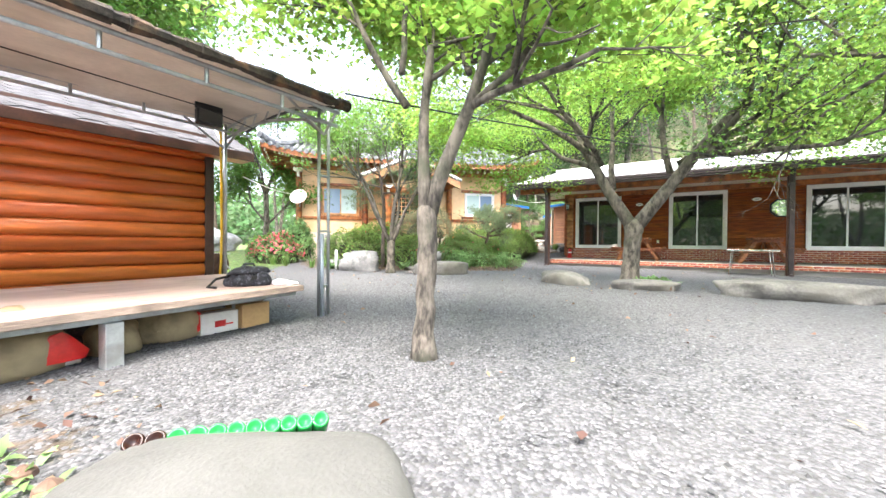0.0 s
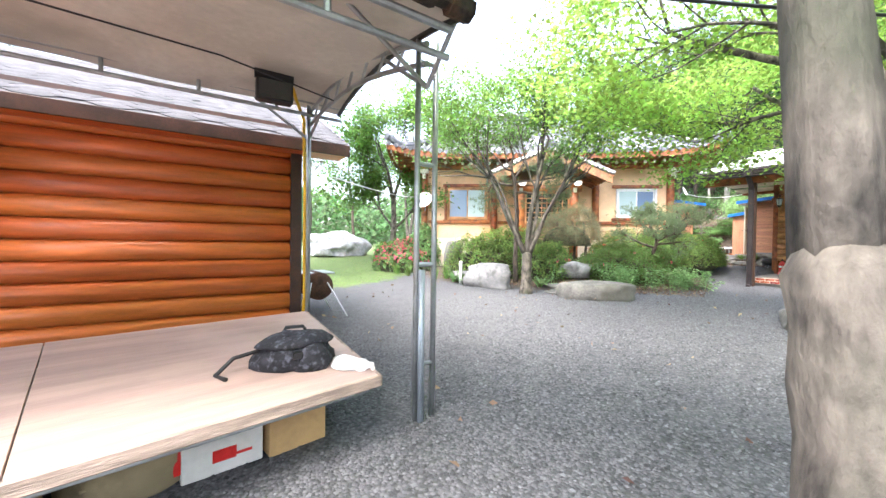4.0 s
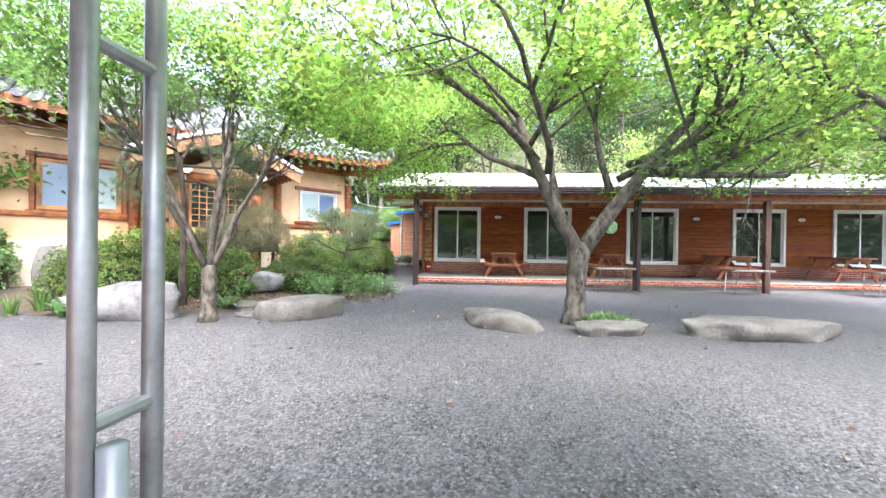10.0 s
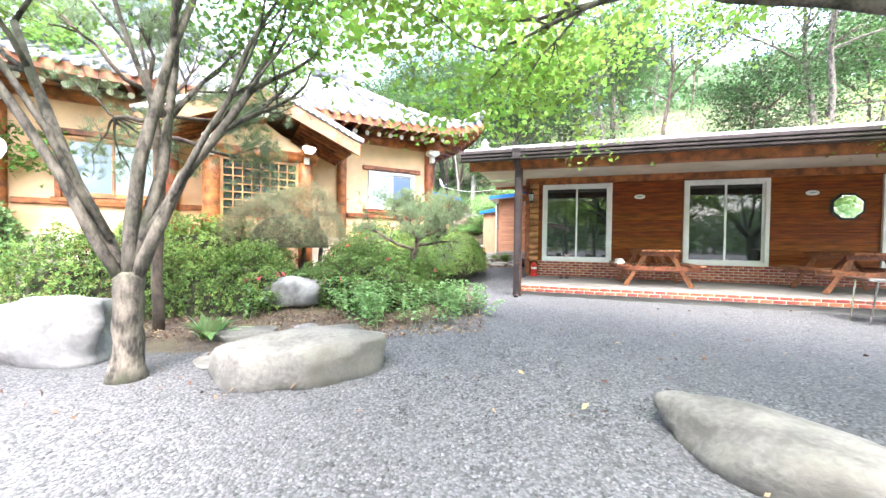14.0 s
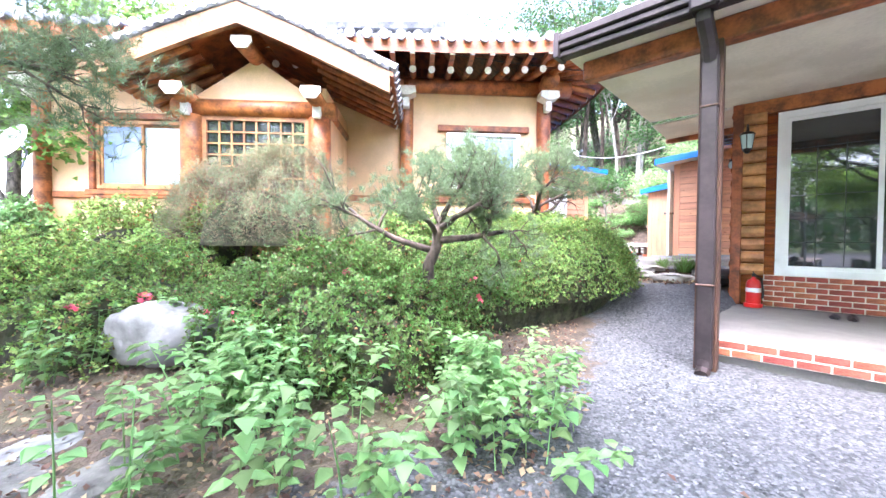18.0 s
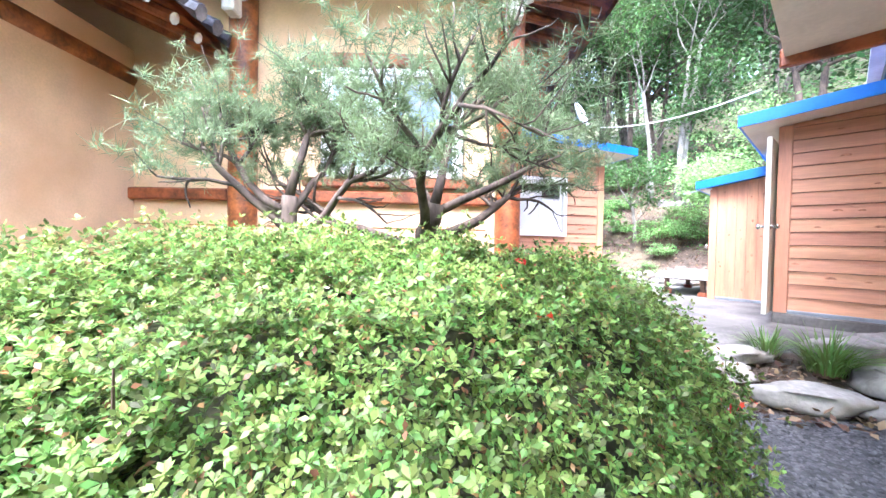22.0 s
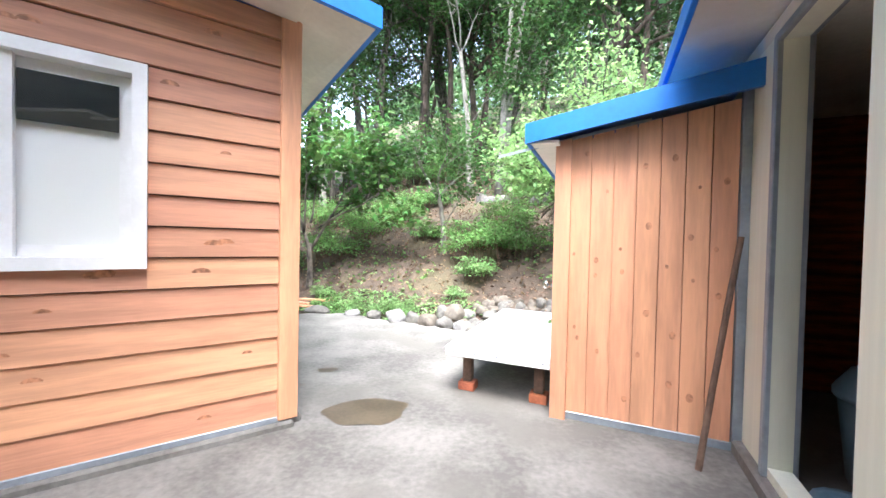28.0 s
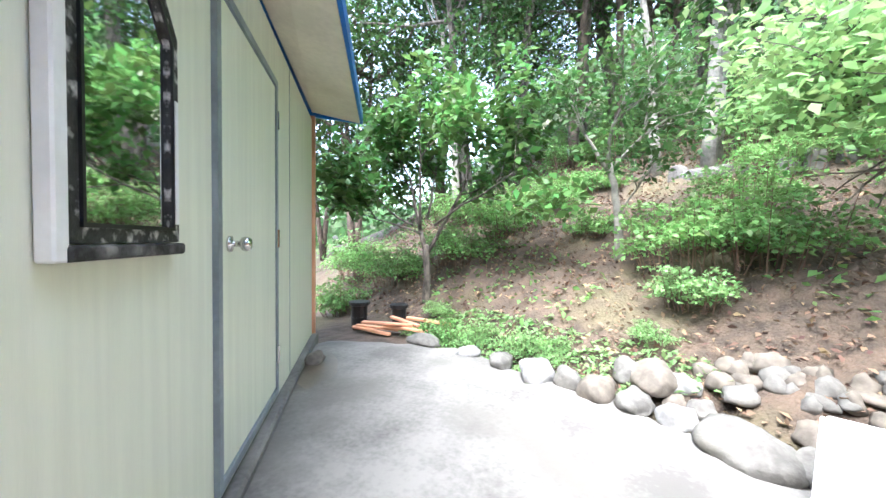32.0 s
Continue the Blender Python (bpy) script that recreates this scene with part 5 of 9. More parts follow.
# small upright-boarded shed
ssz = lambda x: 2.30 + 0.17 * x
sm = thing("small_shed", SS, "small orange-brown shed of upright boards", "shed")
nb = 7
_kr = random.Random(44)
for i in range(nb):
    a, c = 0.06 + 0.77 * i / nb, 0.06 + 0.77 * (i + 1) / nb - 0.005
    bd = part("board", prism([(a, CZ + 0.04), (c, CZ + 0.04), (c, ssz(c)), (a, ssz(a))], -0.015, 0.005), M_SIDINGV, sm)
    for k in range(4):
        kr = _kr.uniform(0.007, 0.017)
        kx, kz = _kr.uniform(a + 0.025, c - 0.025), CZ + 0.15 + (1.45 * (k + _kr.random()) / 4)
        part("knot", prism([(kx + kr * math.cos(q * 0.785), kz + kr * 1.35 * math.sin(q * 0.785)) for q in range(8)], -0.0165, -0.0152), M_KNOT, bd)
part("corner_board", prism([(-0.022, CZ), (0.062, CZ), (0.062, ssz(0.06)), (-0.022, ssz(-0.022))], -0.05, 0.002), M_SIDINGV, sm)
part("base_strip", bbox(0.06, 0.84, -0.022, 0.0, CZ - 0.02, CZ + 0.04, bevel=0.003), M_GREYTRIM, sm)
part("edge_strip", bbox(0.83, 0.87, -0.03, 0.01, CZ - 0.02, 2.6, bevel=0.003), M_GREYTRIM, sm)
part("front_wall", prism([(0.0, CZ), (0.85, CZ), (0.85, 2.43), (0.0, 2.29)], 0.006, 0.05), M_SIDINGV, sm)
part("back_wall", prism([(0.0, CZ), (0.85, CZ), (0.85, 2.43), (0.0, 2.29)], 1.09, 1.12), M_SIDINGV, sm)
for a, c in ((0.70, 0.83), (0.834, 0.97), (0.974, 1.12)):
    part("side_board", bbox(-0.014, 0.02, a, c, CZ, 2.28, bevel=0.004), M_SIDINGV, sm)
sd = part("door_leaf", bbox(-0.018, 0.012, 0.048, 0.655, CZ + 0.04, 2.25, bevel=0.003), M_SIDINGV, sm, "orange board door")
for k in range(14):
    kr = _kr.uniform(0.010, 0.022)
    ky, kz = _kr.uniform(0.14, 0.62), CZ + 0.1 + 1.35 * (k + _kr.random()) / 14
    kb = prism([(ky + kr * math.cos(q * 0.785), kz + kr * 2.6 * math.sin(q * 0.785)) for q in range(8)], 0, 0.0015)
    bmesh.ops.transform(kb, verts=kb.verts, matrix=Matrix.Translation((-0.0197, 0, 0)) @ Matrix(((0, 1, 0, 0), (1, 0, 0, 0), (0, 0, 1, 0), (0, 0, 0, 1))))
    part("knot", kb, M_KNOT, sd)
part("lower_sheet", bbox(-0.0225, -0.0185, 0.05, 0.65, CZ + 0.05, CZ + 0.58, bevel=0), M_SIDINGP, sd, "paler scuffed sheet on the lower door")
part("cross_bar", bbox(-0.030, -0.018, 0.06, 0.635, 1.855, 1.925, bevel=0.004), M_BATTEN, sd, "weathered grey cross bar")
part("knob", lathe([(0.028, 0), (0.028, 0.006), (0.011, 0.01), (0.011, 0.035), (0.024, 0.045), (0.027, 0.06), (0.018, 0.075), (0.004, 0.077)], 12), M_CHROME, sd, "steel knob", Matrix.Translation((-0.018, 0.092, 1.48)) @ Matrix.Rotation(radians(-90), 4, "Y"), True)
part("jamb", bbox(-0.03, 0.0, 0.658, 0.695, CZ, 2.27, bevel=0.003), M_GREYTRIM, sm)
part("jamb", bbox(-0.03, -0.001, 0.003, 0.045, CZ, 2.27, bevel=0.003), M_GREYTRIM, sm)
for zz in (1.05, 2.0):
    part("hinge", tube([(-0.034, 0.664, zz), (-0.034, 0.664, zz + 0.12)], 0.009, 8), M_CHROME, sm)
st_ = lambda x: 2.405 + 0.175 * x
part("roof_sheet", prism([(-0.15, st_(-0.15)), (0.86, st_(0.86)), (0.86, st_(0.86) - 0.025), (-0.15, st_(-0.15) - 0.025)], -0.13, 1.42), M_BLUE, sm)
part("fascia", prism([(-0.175, st_(-0.175) - 0.10), (-0.175, st_(-0.175) + 0.008), (0.9, st_(0.9) + 0.008), (0.9, st_(0.9) - 0.115)], -0.16, -0.13), M_BLUE, sm, "bright blue fascia")
part("fascia", bbox(-0.175, -0.15, -0.128, 1.42, st_(-0.17) - 0.10, st_(-0.17) + 0.004, bevel=0.003), M_BLUE, sm)
part("soffit", prism([(-0.149, st_(-0.15) - 0.085), (0.0, ssz(0.0) - 0.012), (0.0, ssz(0.0) - 0.027), (-0.149, st_(-0.15) - 0.1)], -0.128, 1.40), M_SOFFIT, sm)
part("drip_strip", bbox(0.02, 0.84, -0.022, -0.016, ssz(0.3) - 0.085, ssz(0.3) - 0.07, Matrix.Rotation(-0.168, 4, "Y"), 0), M_GREYTRIM, sm)

# ================= log cabin =================
CZ1, CXL = 2.08, -5.6
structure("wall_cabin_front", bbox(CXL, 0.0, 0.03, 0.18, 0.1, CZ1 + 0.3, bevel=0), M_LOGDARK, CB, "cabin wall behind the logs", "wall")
structure("wall_cabin_end", bbox(-0.15, 0.0, 0.18, 3.4, 0.1, CZ1 + 0.3, bevel=0), M_LOG, CB, "cabin end wall", "wall")
structure("wall_cabin_back", bbox(CXL, 0.0, 3.4, 3.5, 0.1, CZ1 + 0.3, bevel=0), M_LOG, CB, "cabin rear wall", "wall")
structure("wall_cabin_far", bbox(CXL, CXL + 0.1, 0.18, 3.4, 0.1, CZ1 + 0.3, bevel=0), M_LOG, CB, "cabin far end wall", "wall")
structure("cabin_footing", bbox(CXL, 0.03, 0.0, 3.5, -0.25, 0.16, bevel=0.02), M_CONC, CB, "rough concrete cabin footing", "foundation")
logs = thing("log_cladding", CB, "glossy orange half-round log siding", "cladding", kind="structure")
CW = (-3.42, -2.40, 1.03, 1.95)
nl = 11
for r in range(nl):
    h = 0.187
    z = 0.12 + h * (r + 0.5)
    segs = [(CXL, -0.05)] if z > CW[3] + 0.08 or z < CW[2] - 0.08 else [(CXL, CW[0] - 0.05), (CW[1] + 0.05, -0.05)]
    for a, c in segs:
        bm = bmesh.new()
        prof = [(0.035, -h / 2), (0.002, -h / 2 + 0.002), (-0.026, -h * 0.40), (-0.044, -h * 0.22), (-0.05, 0), (-0.044, h * 0.22), (-0.026, h * 0.40), (0.002, h / 2 - 0.002), (0.035, h / 2)]
        A = [bm.verts.new((a, y, z + dz)) for y, dz in prof]
        B = [bm.verts.new((c, y, z + dz)) for y, dz in prof]
        for i in range(len(prof) - 1):
            bm.faces.new((A[i], B[i], B[i + 1], A[i + 1]))
        bm.faces.new(A), bm.faces.new(B)
        bmesh.ops.recalc_face_normals(bm, faces=bm.faces)
        part("log", bm, M_LOG, logs, smooth=True)
structure("cabin_corner_board", bbox(-0.06, 0.06, -0.06, 0.10, 0.1, CZ1 + 0.05, bevel=0.01), M_LOGDARK, CB, "dark brown corner board", "trim")
tr = thing("cabin_window_trim", CB, "dark brown window surround", "trim", kind="structure")
part("surround", wall_with_openings(CW[0] - 0.1, CW[1] + 0.1, CW[2] - 0.1, CW[3] + 0.14, [CW], -0.06, 0.03), M_LOGDARK, tr)
sliding_window("window_cabin", CB, *CW, -0.05, (M_GLASSC, M_GLASS), fw=0.055, depth=0.09, label="white sliding cabin window", grid=2)
cabin_roof = thing("roof_cabin", CB, "grey hexagonal shingle cabin roof", "roof", kind="structure")
EYC, EZC, PITCH = -0.30, 2.16, 0.50
part("roof_slab", prism([(EYC, EZC - 0.03), (EYC, EZC), (1.9, EZC + PITCH * 2.2), (4.0, EZC), (4.0, EZC - 0.03), (1.9, EZC + PITCH * 2.2 - 0.05)], CXL - 0.4, 0.5), M_SHINGLE, cabin_roof,
     m=Matrix(((0, 1, 0, 0), (1, 0, 0, 0), (0, 0, 1, 0), (0, 0, 0, 1))))
part("fascia", bbox(CXL - 0.4, 0.52, EYC - 0.025, EYC, EZC - 0.13, EZC - 0.005, bevel=0.004), M_LOGDARK, cabin_roof, "dark brown fascia")
part("soffit", bbox(CXL - 0.4, 0.5, EYC, 0.03, EZC - 0.12, EZC - 0.10, bevel=0), M_LOG, cabin_roof)
part("barge_board", prism([(EYC, EZC - 0.13), (EYC, EZC), (1.9, EZC + PITCH * 2.2), (1.9, EZC + PITCH * 2.2 - 0.15)], 0.50, 0.525), M_LOGDARK, cabin_roof,
     m=Matrix(((0, 1, 0, 0), (1, 0, 0, 0), (0, 0, 1, 0), (0, 0, 0, 1))))

# hexagonal shingle tabs on the slope over the deck
tab_me = bpy.data.meshes.new("shingle")
_b = prism([(-0.16, 0.0), (-0.08, -0.085), (0.08, -0.085), (0.16, 0.0), (0.08, 0.085), (-0.08, 0.085)], 0, 0.008)
_b.to_mesh(tab_me)
_b.free()
tab_me.materials.append(M_SHINGLE)
_sl = math.atan2(PITCH * 2.2, 2.2)
for r in range(13):
    for k in range(13):
        if r > 9 and k < 3:
            continue
        x = 0.38 - k * 0.48 - (0.24 if r % 2 else 0)
        y = EYC + 0.07 + r * 0.078
        ob = new("shingle", tab_me)
        ob.parent = cabin_roof
        ob.matrix_local = Matrix.Translation((x, y, EZC + (y - EYC) * PITCH + 0.002 + 0.004 * (r % 2))) @ Matrix.Rotation(_sl - radians(90) + radians(180), 4, "X") @ Matrix.Diagonal((1, 1, 1, 1))

# ================= deck and canopy =================
deck = thing("wooden_deck", DK, "low wooden platform with a worn plywood top on steel legs", "deck")
DZ = 0.36
M_EDGE = mat("weathered_batten", (0.36, 0.27, 0.215), 0.8, 0.3, 4, 0.4, 30, stretch=(0.6, 5, 5), stain=(0.2, 0.15, 0.12), stain_scale=4)
for k in range(4):
    sheet = bbox(-5.2 + 1.3 * k + 0.003, -5.2 + 1.3 * (k + 1) - 0.003 if k < 3 else 0.0, 0.0, 2.02, DZ - 0.018, DZ, bevel=0.002)
    if k == 3:
        for v in sheet.verts:
            if v.co.x > -0.5:
                v.co.x += 0.25 * v.co.y
    part("plywood_sheet", sheet, M_DECK, deck)
part("edge_trim", bbox(-5.2, 0.012, -0.02, 0.0, DZ - 0.055, DZ + 0.002, bevel=0.004), M_EDGE, deck, "worn pale front edge batten")
sheet = bbox(0.0, 0.018, -0.02, 2.02, DZ - 0.055, DZ + 0.002, bevel=0.004)
for v in sheet.verts:
    v.co.x += 0.25 * v.co.y
part("edge_trim", sheet, M_EDGE, deck)
for y in (0.05, 0.7, 1.35, 1.95):
    part("joist", bbox(-5.2, -0.02, y, y + 0.05, DZ - 0.10, DZ - 0.019, bevel=0.004), M_STEEL, deck)
for x in (-1.55, -3.3, -5.0, -0.12):
    for y in ((0.06, 1.9) if x < -0.5 else (1.9,)):
        w = DK @ Vector((x, y, 0))
        part("leg", bbox(x - 0.05, x + 0.05, y - 0.05, y + 0.05, land_z(w.x, w.y) - 0.01, DZ - 0.10, bevel=0.004), M_STEEL, deck, "pale grey square leg")

CANO = DK


def lattice_post(name, p, z0, z1, gap, along, label):
    """Two steel tubes with rungs, as a ladder-like post; the gap runs along the given way."""
    t = thing(name, Matrix.Translation((p[0], p[1], 0)), label, "post", "canopy posts")
    d = Vector((along[0], along[1], 0)).normalized() * gap / 2
    for s in (-1, 1):
        part("tube", tube([d * s + Vector((0, 0, z0)), d * s + Vector((0, 0, z1))], 0.018, 10), M_STEEL, t, smooth=True)
    z = z0 + 0.35
    while z < z1 - 0.1:
        part("rung", tube([-d + Vector((0, 0, z)), d + Vector((0, 0, z))], 0.014, 8), M_STEEL, t)
        z += 0.62
    return t, d


postA, dA = lattice_post("canopy_post", (0.591, 5.206), land_z(0.591, 5.206) - 0.01, 2.32, 0.129, (0.06, 0.114), "grey steel ladder post of the canopy")
part("sleeve", tube([dA * -0.7 + Vector((0.030, -0.016, -0.03)), dA * -0.7 + Vector((0.030, -0.016, 0.90))], 0.021, 12), M_GREYTRIM, postA, "outer steel sleeve", smooth=True)
postB, dB = lattice_post("canopy_post", (-1.22, 5.98), land_z(-1.22, 5.98) - 0.01, 2.42, 0.15, (-0.7, 0.75), "grey steel ladder post beside the cabin corner")
canopy = thing("canopy", Matrix(), "cream canvas canopy on a steel truss frame with a mossy edge", "canopy")
cF, cB = Vector((1.00, 4.85, 2.17)), Vector((-1.09, 6.27, 2.42))
cdir = Vector((-math.cos(radians(61.5)), -math.sin(radians(61.5)), 0.0))
LEN = 6.2
bm = bmesh.new()
cols = []
nn = 12
for i in range(nn + 1):
    s = i / nn
    a, b = cF + cdir * LEN * s, cB + cdir * LEN * s
    row = []
    for j in range(9):
        u = j / 8
        p = a.lerp(b, u)
        p.z += 0.16 * math.sin(u * math.pi) ** 0.8 - 0.10 * u * (1 - u) + 0.012 * math.sin(i * 1.7) * math.sin(j)
        row.append((bm.verts.new(p), bm.verts.new(p + Vector((0, 0, 0.03)))))
    cols.append(row)
for r0, r1 in zip(cols, cols[1:]):
    for j in range(8):
        bm.faces.new((r0[j][0], r0[j + 1][0], r1[j + 1][0], r1[j][0]))
        bm.faces.new((r0[j][1], r1[j][1], r1[j + 1][1], r0[j + 1][1]))
part("canvas", bm, M_TARP, canopy, "stained cream canvas roof sheet", smooth=True)
me_ = bmesh.new()
rnd = random.Random(2)
for i in range(60):
    s0 = i / 60
    p = cF + cdir * (LEN * s0 - 0.02)
    q = cF + cdir * (LEN * (s0 + 1 / 60))
    add_tube(me_, [p + Vector((0, 0, 0.02)), q + Vector((0, 0, 0.02))], [rnd.uniform(0.035, 0.06), rnd.uniform(0.035, 0.06)], 7)
part("mossy_edge", me_, M_MOSS, canopy, "dark moss-covered canopy edge")
part("end_edge", tube([cF.lerp(cB, k / 8) + Vector((0, 0, 0.16 * math.sin(k / 8 * math.pi) ** 0.8 - 0.1 * k / 8 * (1 - k / 8)))for k in range(9)], 0.022, 8), M_BLACK, canopy, "dark edge strip")
for off, r in ((Vector((-0.10, 0.04, -0.03)), 0.02), (Vector((-0.12, 0.05, -0.16)), 0.018)):
    part("front_chord", tube([cF + off, cF + off + cdir * LEN], r, 8), M_STEEL, canopy)
for off, r in ((Vector((0.10, -0.08, 0.03)), 0.02), (Vector((0.10, -0.08, -0.10)), 0.018)):
    part("back_chord", tube([cB + off, cB + off + cdir * LEN], r, 8), M_STEEL, canopy)
for k in range(1, 10):
    o = Vector((-0.11, 0.045, -0.03))
    p = cF + o + cdir * (LEN * k / 10)
    part("strut", tube([p, p + Vector((0, 0, -0.13))], 0.016, 6), M_STEEL, canopy)
    p = cB + Vector((0.10, -0.08, 0.03)) + cdir * (LEN * k / 10)
    part("strut", tube([p, p + Vector((0, 0, -0.14))], 0.016, 6), M_STEEL, canopy)
pa, pb = Vector((0.62, 5.15, 2.26)), Vector((-1.22, 5.98, 2.36))
for dz, arch in ((0.0, 0.16), (-0.12, 0.13)):
    part("arch_tube", tube([pa.lerp(pb, k / 8) + Vector((0, 0, dz + arch * math.sin(math.pi * k / 8))) for k in range(9)], 0.018, 8), M_STEEL, canopy)
    q0, q1 = pa + cdir * 2.9, pb + cdir * 2.9
    part("arch_tube", tube([q0.lerp(q1, k / 8) + Vector((0, 0, dz + arch * math.sin(math.pi * k / 8))) for k in range(9)], 0.018, 8), M_STEEL, canopy)
for k in range(1, 8):
    b0 = pa.lerp(pb, k / 8) + Vector((0, 0, 0.16 * math.sin(math.pi * k / 8)))
    b1 = pa.lerp(pb, (k + 0.4) / 8) + Vector((0, 0, -0.12 + 0.13 * math.sin(math.pi * (k + 0.4) / 8)))
    part("web_bar", tube([b0, b1], 0.011, 6), M_STEEL, canopy)
for base, sgn in ((pa, -1), (pb, 1)):
    for v in (cdir * 0.5, (pb - pa).normalized() * 0.5 * -sgn, (pb - pa).normalized() * 0.28 * sgn):
        part("brace", tube([base + Vector((0, 0, -0.26)), base + v + Vector((0, 0, 0.06))], 0.014, 8), M_STEEL, canopy)
part("hanging_wire", tube([cF + cdir * LEN + Vector((-0.7, 0.3, 0.0)), Vector((-0.5, 4.6, 2.18)), Vector((-0.35, 5.4, 2.16))], 0.006, 6), M_BLACK, canopy)
hz = thing("yellow_hose", Matrix(), "yellow hose tied up a canopy post", "hose")
part("hose", tube([(-1.33, 6.0, land_z(-1.3, 6.0) + 0.02), (-1.32, 6.03, 0.5), (-1.27, 5.98, 1.0), (-1.29, 6.0, 1.6), (-1.26, 5.95, 2.3), (-1.15, 5.75, 2.42), (-0.95, 5.5, 2.50)], 0.016, 8), M_YELLOW, hz, smooth=True)
lampb = thing("floodlight", Matrix.Translation((-0.93, 5.33, 2.30)) @ Matrix.Rotation(radians(60), 4, "Z"), "black box floodlight under the canopy", "lamp")
part("housing", bbox(-0.14, 0.14, -0.05, 0.05, -0.09, 0.09, bevel=0.012), M_BLACK, lampb)
part("bracket", bbox(-0.15, 0.15, -0.015, 0.015, 0.085, 0.17, bevel=0.004), M_BLACK, lampb)
part("lens", bbox(-0.125, 0.125, -0.058, -0.049, -0.075, 0.075, bevel=0.003), M_GLASS, lampb)

# things on and under the deck
bagm = Matrix.Translation((0.02, 4.70, DZ)) @ Matrix.Rotation(radians(55), 4, "Z")
M_CAMO = mat("dark_camouflage_cloth", (0.018, 0.018, 0.024), 0.85, 0.5, 20, 0.4, 60, col2=(0.004, 0.004, 0.006), stain=(0.075, 0.078, 0.095), stain_scale=34)
bag = thing("shoulder_bag", bagm, "dark camouflage cloth bag lying on the deck", "bag")
body = rock_mesh(0.24, 0.15, 0.16, 17, 3, 0.12)
part("body", body, M_CAMO, bag, smooth=True)
part("flap", rock_mesh(0.22, 0.13, 0.06, 18, 3, 0.1), M_CAMO, bag, m=Matrix.Translation((0.0, -0.02, 0.12)), smooth=True)
part("pocket", rock_mesh(0.1, 0.06, 0.11, 19, 2, 0.1), M_CAMO, bag, m=Matrix.Translation((0.08, -0.13, 0)), smooth=True)
part("strap", tube([(-0.18, 0, 0.10), (-0.3, -0.02, 0.08), (-0.38, -0.06, 0.012), (-0.33, -0.14, 0.01)], 0.012, 6), M_BLACK, bag)
part("handle", tube([(-0.06, 0, 0.18), (-0.04, 0, 0.215), (0.05, 0, 0.215), (0.07, 0, 0.18)], 0.01, 6), M_BLACK, bag)
part("buckle", bbox(-0.02, 0.03, -0.16, -0.14, 0.07, 0.11, bevel=0.005), M_BLACK, bag)
cl2 = thing("cloth_bundle", Matrix.Translation((0.33, 4.84, DZ)), "crumpled white cloth beside the bag", "cloth")
part("cloth", rock_mesh(0.13, 0.09, 0.045, 23, 3, 0.5), M_WHITE, cl2, smooth=True)
part("cord", tube([(0.05, 0, 0.03), (0.12, 0.03, 0.02), (0.16, -0.02, 0.015)], 0.012, 6), M_CARDW, cl2)


def dkp(x, y):
    p = DK @ Vector((x, y, 0))
    return p.x, p.y


def box_thing(name, x, y, z, ang, sx, sy, sz, mt, label, tab=True, mark=None):
    t = thing(name, Matrix.Translation((x, y, z)) @ Matrix.Rotation(radians(ang), 4, "Z"), label, "box")
    part("carton", bbox(-sx / 2, sx / 2, -sy / 2, sy / 2, 0, sz, bevel=0.004), mt, t)
    part("tape", bbox(-sx / 2 - 0.001, sx / 2 + 0.001, -0.025, 0.025, sz - 0.05, sz + 0.0015, bevel=0), M_CARDW if mt is M_CARD else M_CARD, t)
    if mark:
        part("label_mark", bbox(-0.05, 0.05, -sy / 2 - 0.002, -sy / 2, sz * 0.3, sz * 0.6, bevel=0), mark, t)
        part("label_bar", bbox(sx * 0.1, sx * 0.35, -sy / 2 - 0.002, -sy / 2, sz * 0.35, sz * 0.42, bevel=0), mark, t)


box_thing("cardboard_box", *dkp(-0.30, 0.42), land_z(0.15, 4.6), 71, 0.30, 0.26, 0.225, M_CARD, "brown cardboard box under the deck")
box_thing("cardboard_box", *dkp(-0.64, 0.45), land_z(0.0, 4.3), 69, 0.34, 0.26, 0.19, M_CARDW, "white printed carton under the deck", mark=M_REDP)


def sack(x, y, ang, L, r, label, red):
    t = thing("paper_sack", Matrix.Translation((x, y, land_z(x, y))) @ Matrix.Rotation(radians(ang), 4, "Z"), label, "sack", "sacks under the deck")
    part("sack_body", rock_mesh(L / 2, r, r * 1.35, int(x * 31 + y * 17) % 97, 3, 0.18), M_SACK, t, smooth=True)
    part("fold", tube([(-L * 0.3, -r * 0.75, r * 0.5), (0, -r * 0.83, r * 0.62), (L * 0.3, -r * 0.72, r * 0.5)], 0.006, 5), M_SACK, t)
    if red:
        d = rock_mesh(r * 0.55, 0.02, r * 0.62, 5, 2, 0.05)
        part("red_end", d, M_REDP, t, "round red mark on the sack end", Matrix.Translation((L * 0.30, -r * 0.80, 0.05)))


sack(*dkp(-0.98, 0.52), 71, 0.52, 0.21, "brown paper sack with a red round end", True)
sack(*dkp(-1.92, 0.45), 71, 0.66, 0.24, "brown paper sack with a red round end", True)
sack(*dkp(-2.60, 0.42), 71, 0.70, 0.25, "slumped brown paper sack", False)
sack(*dkp(-1.38, 0.45), 75, 0.34, 0.17, "small grey slumped cement sack", False)
yb = thing("yellow_packet", Matrix.Translation((-0.36, 3.30, land_z(-0.36, 3.3))) @ Matrix.Rotation(radians(70), 4, "Z"), "small yellow and white packet on the gravel", "packet")
part("packet", bbox(-0.1, 0.1, -0.05, 0.05, 0, 0.055, bevel=0.008), M_CARDW, yb)
part("yellow_end", bbox(-0.105, -0.03, -0.052, 0.052, -0.001, 0.057, bevel=0.008), M_YELLOW, yb)


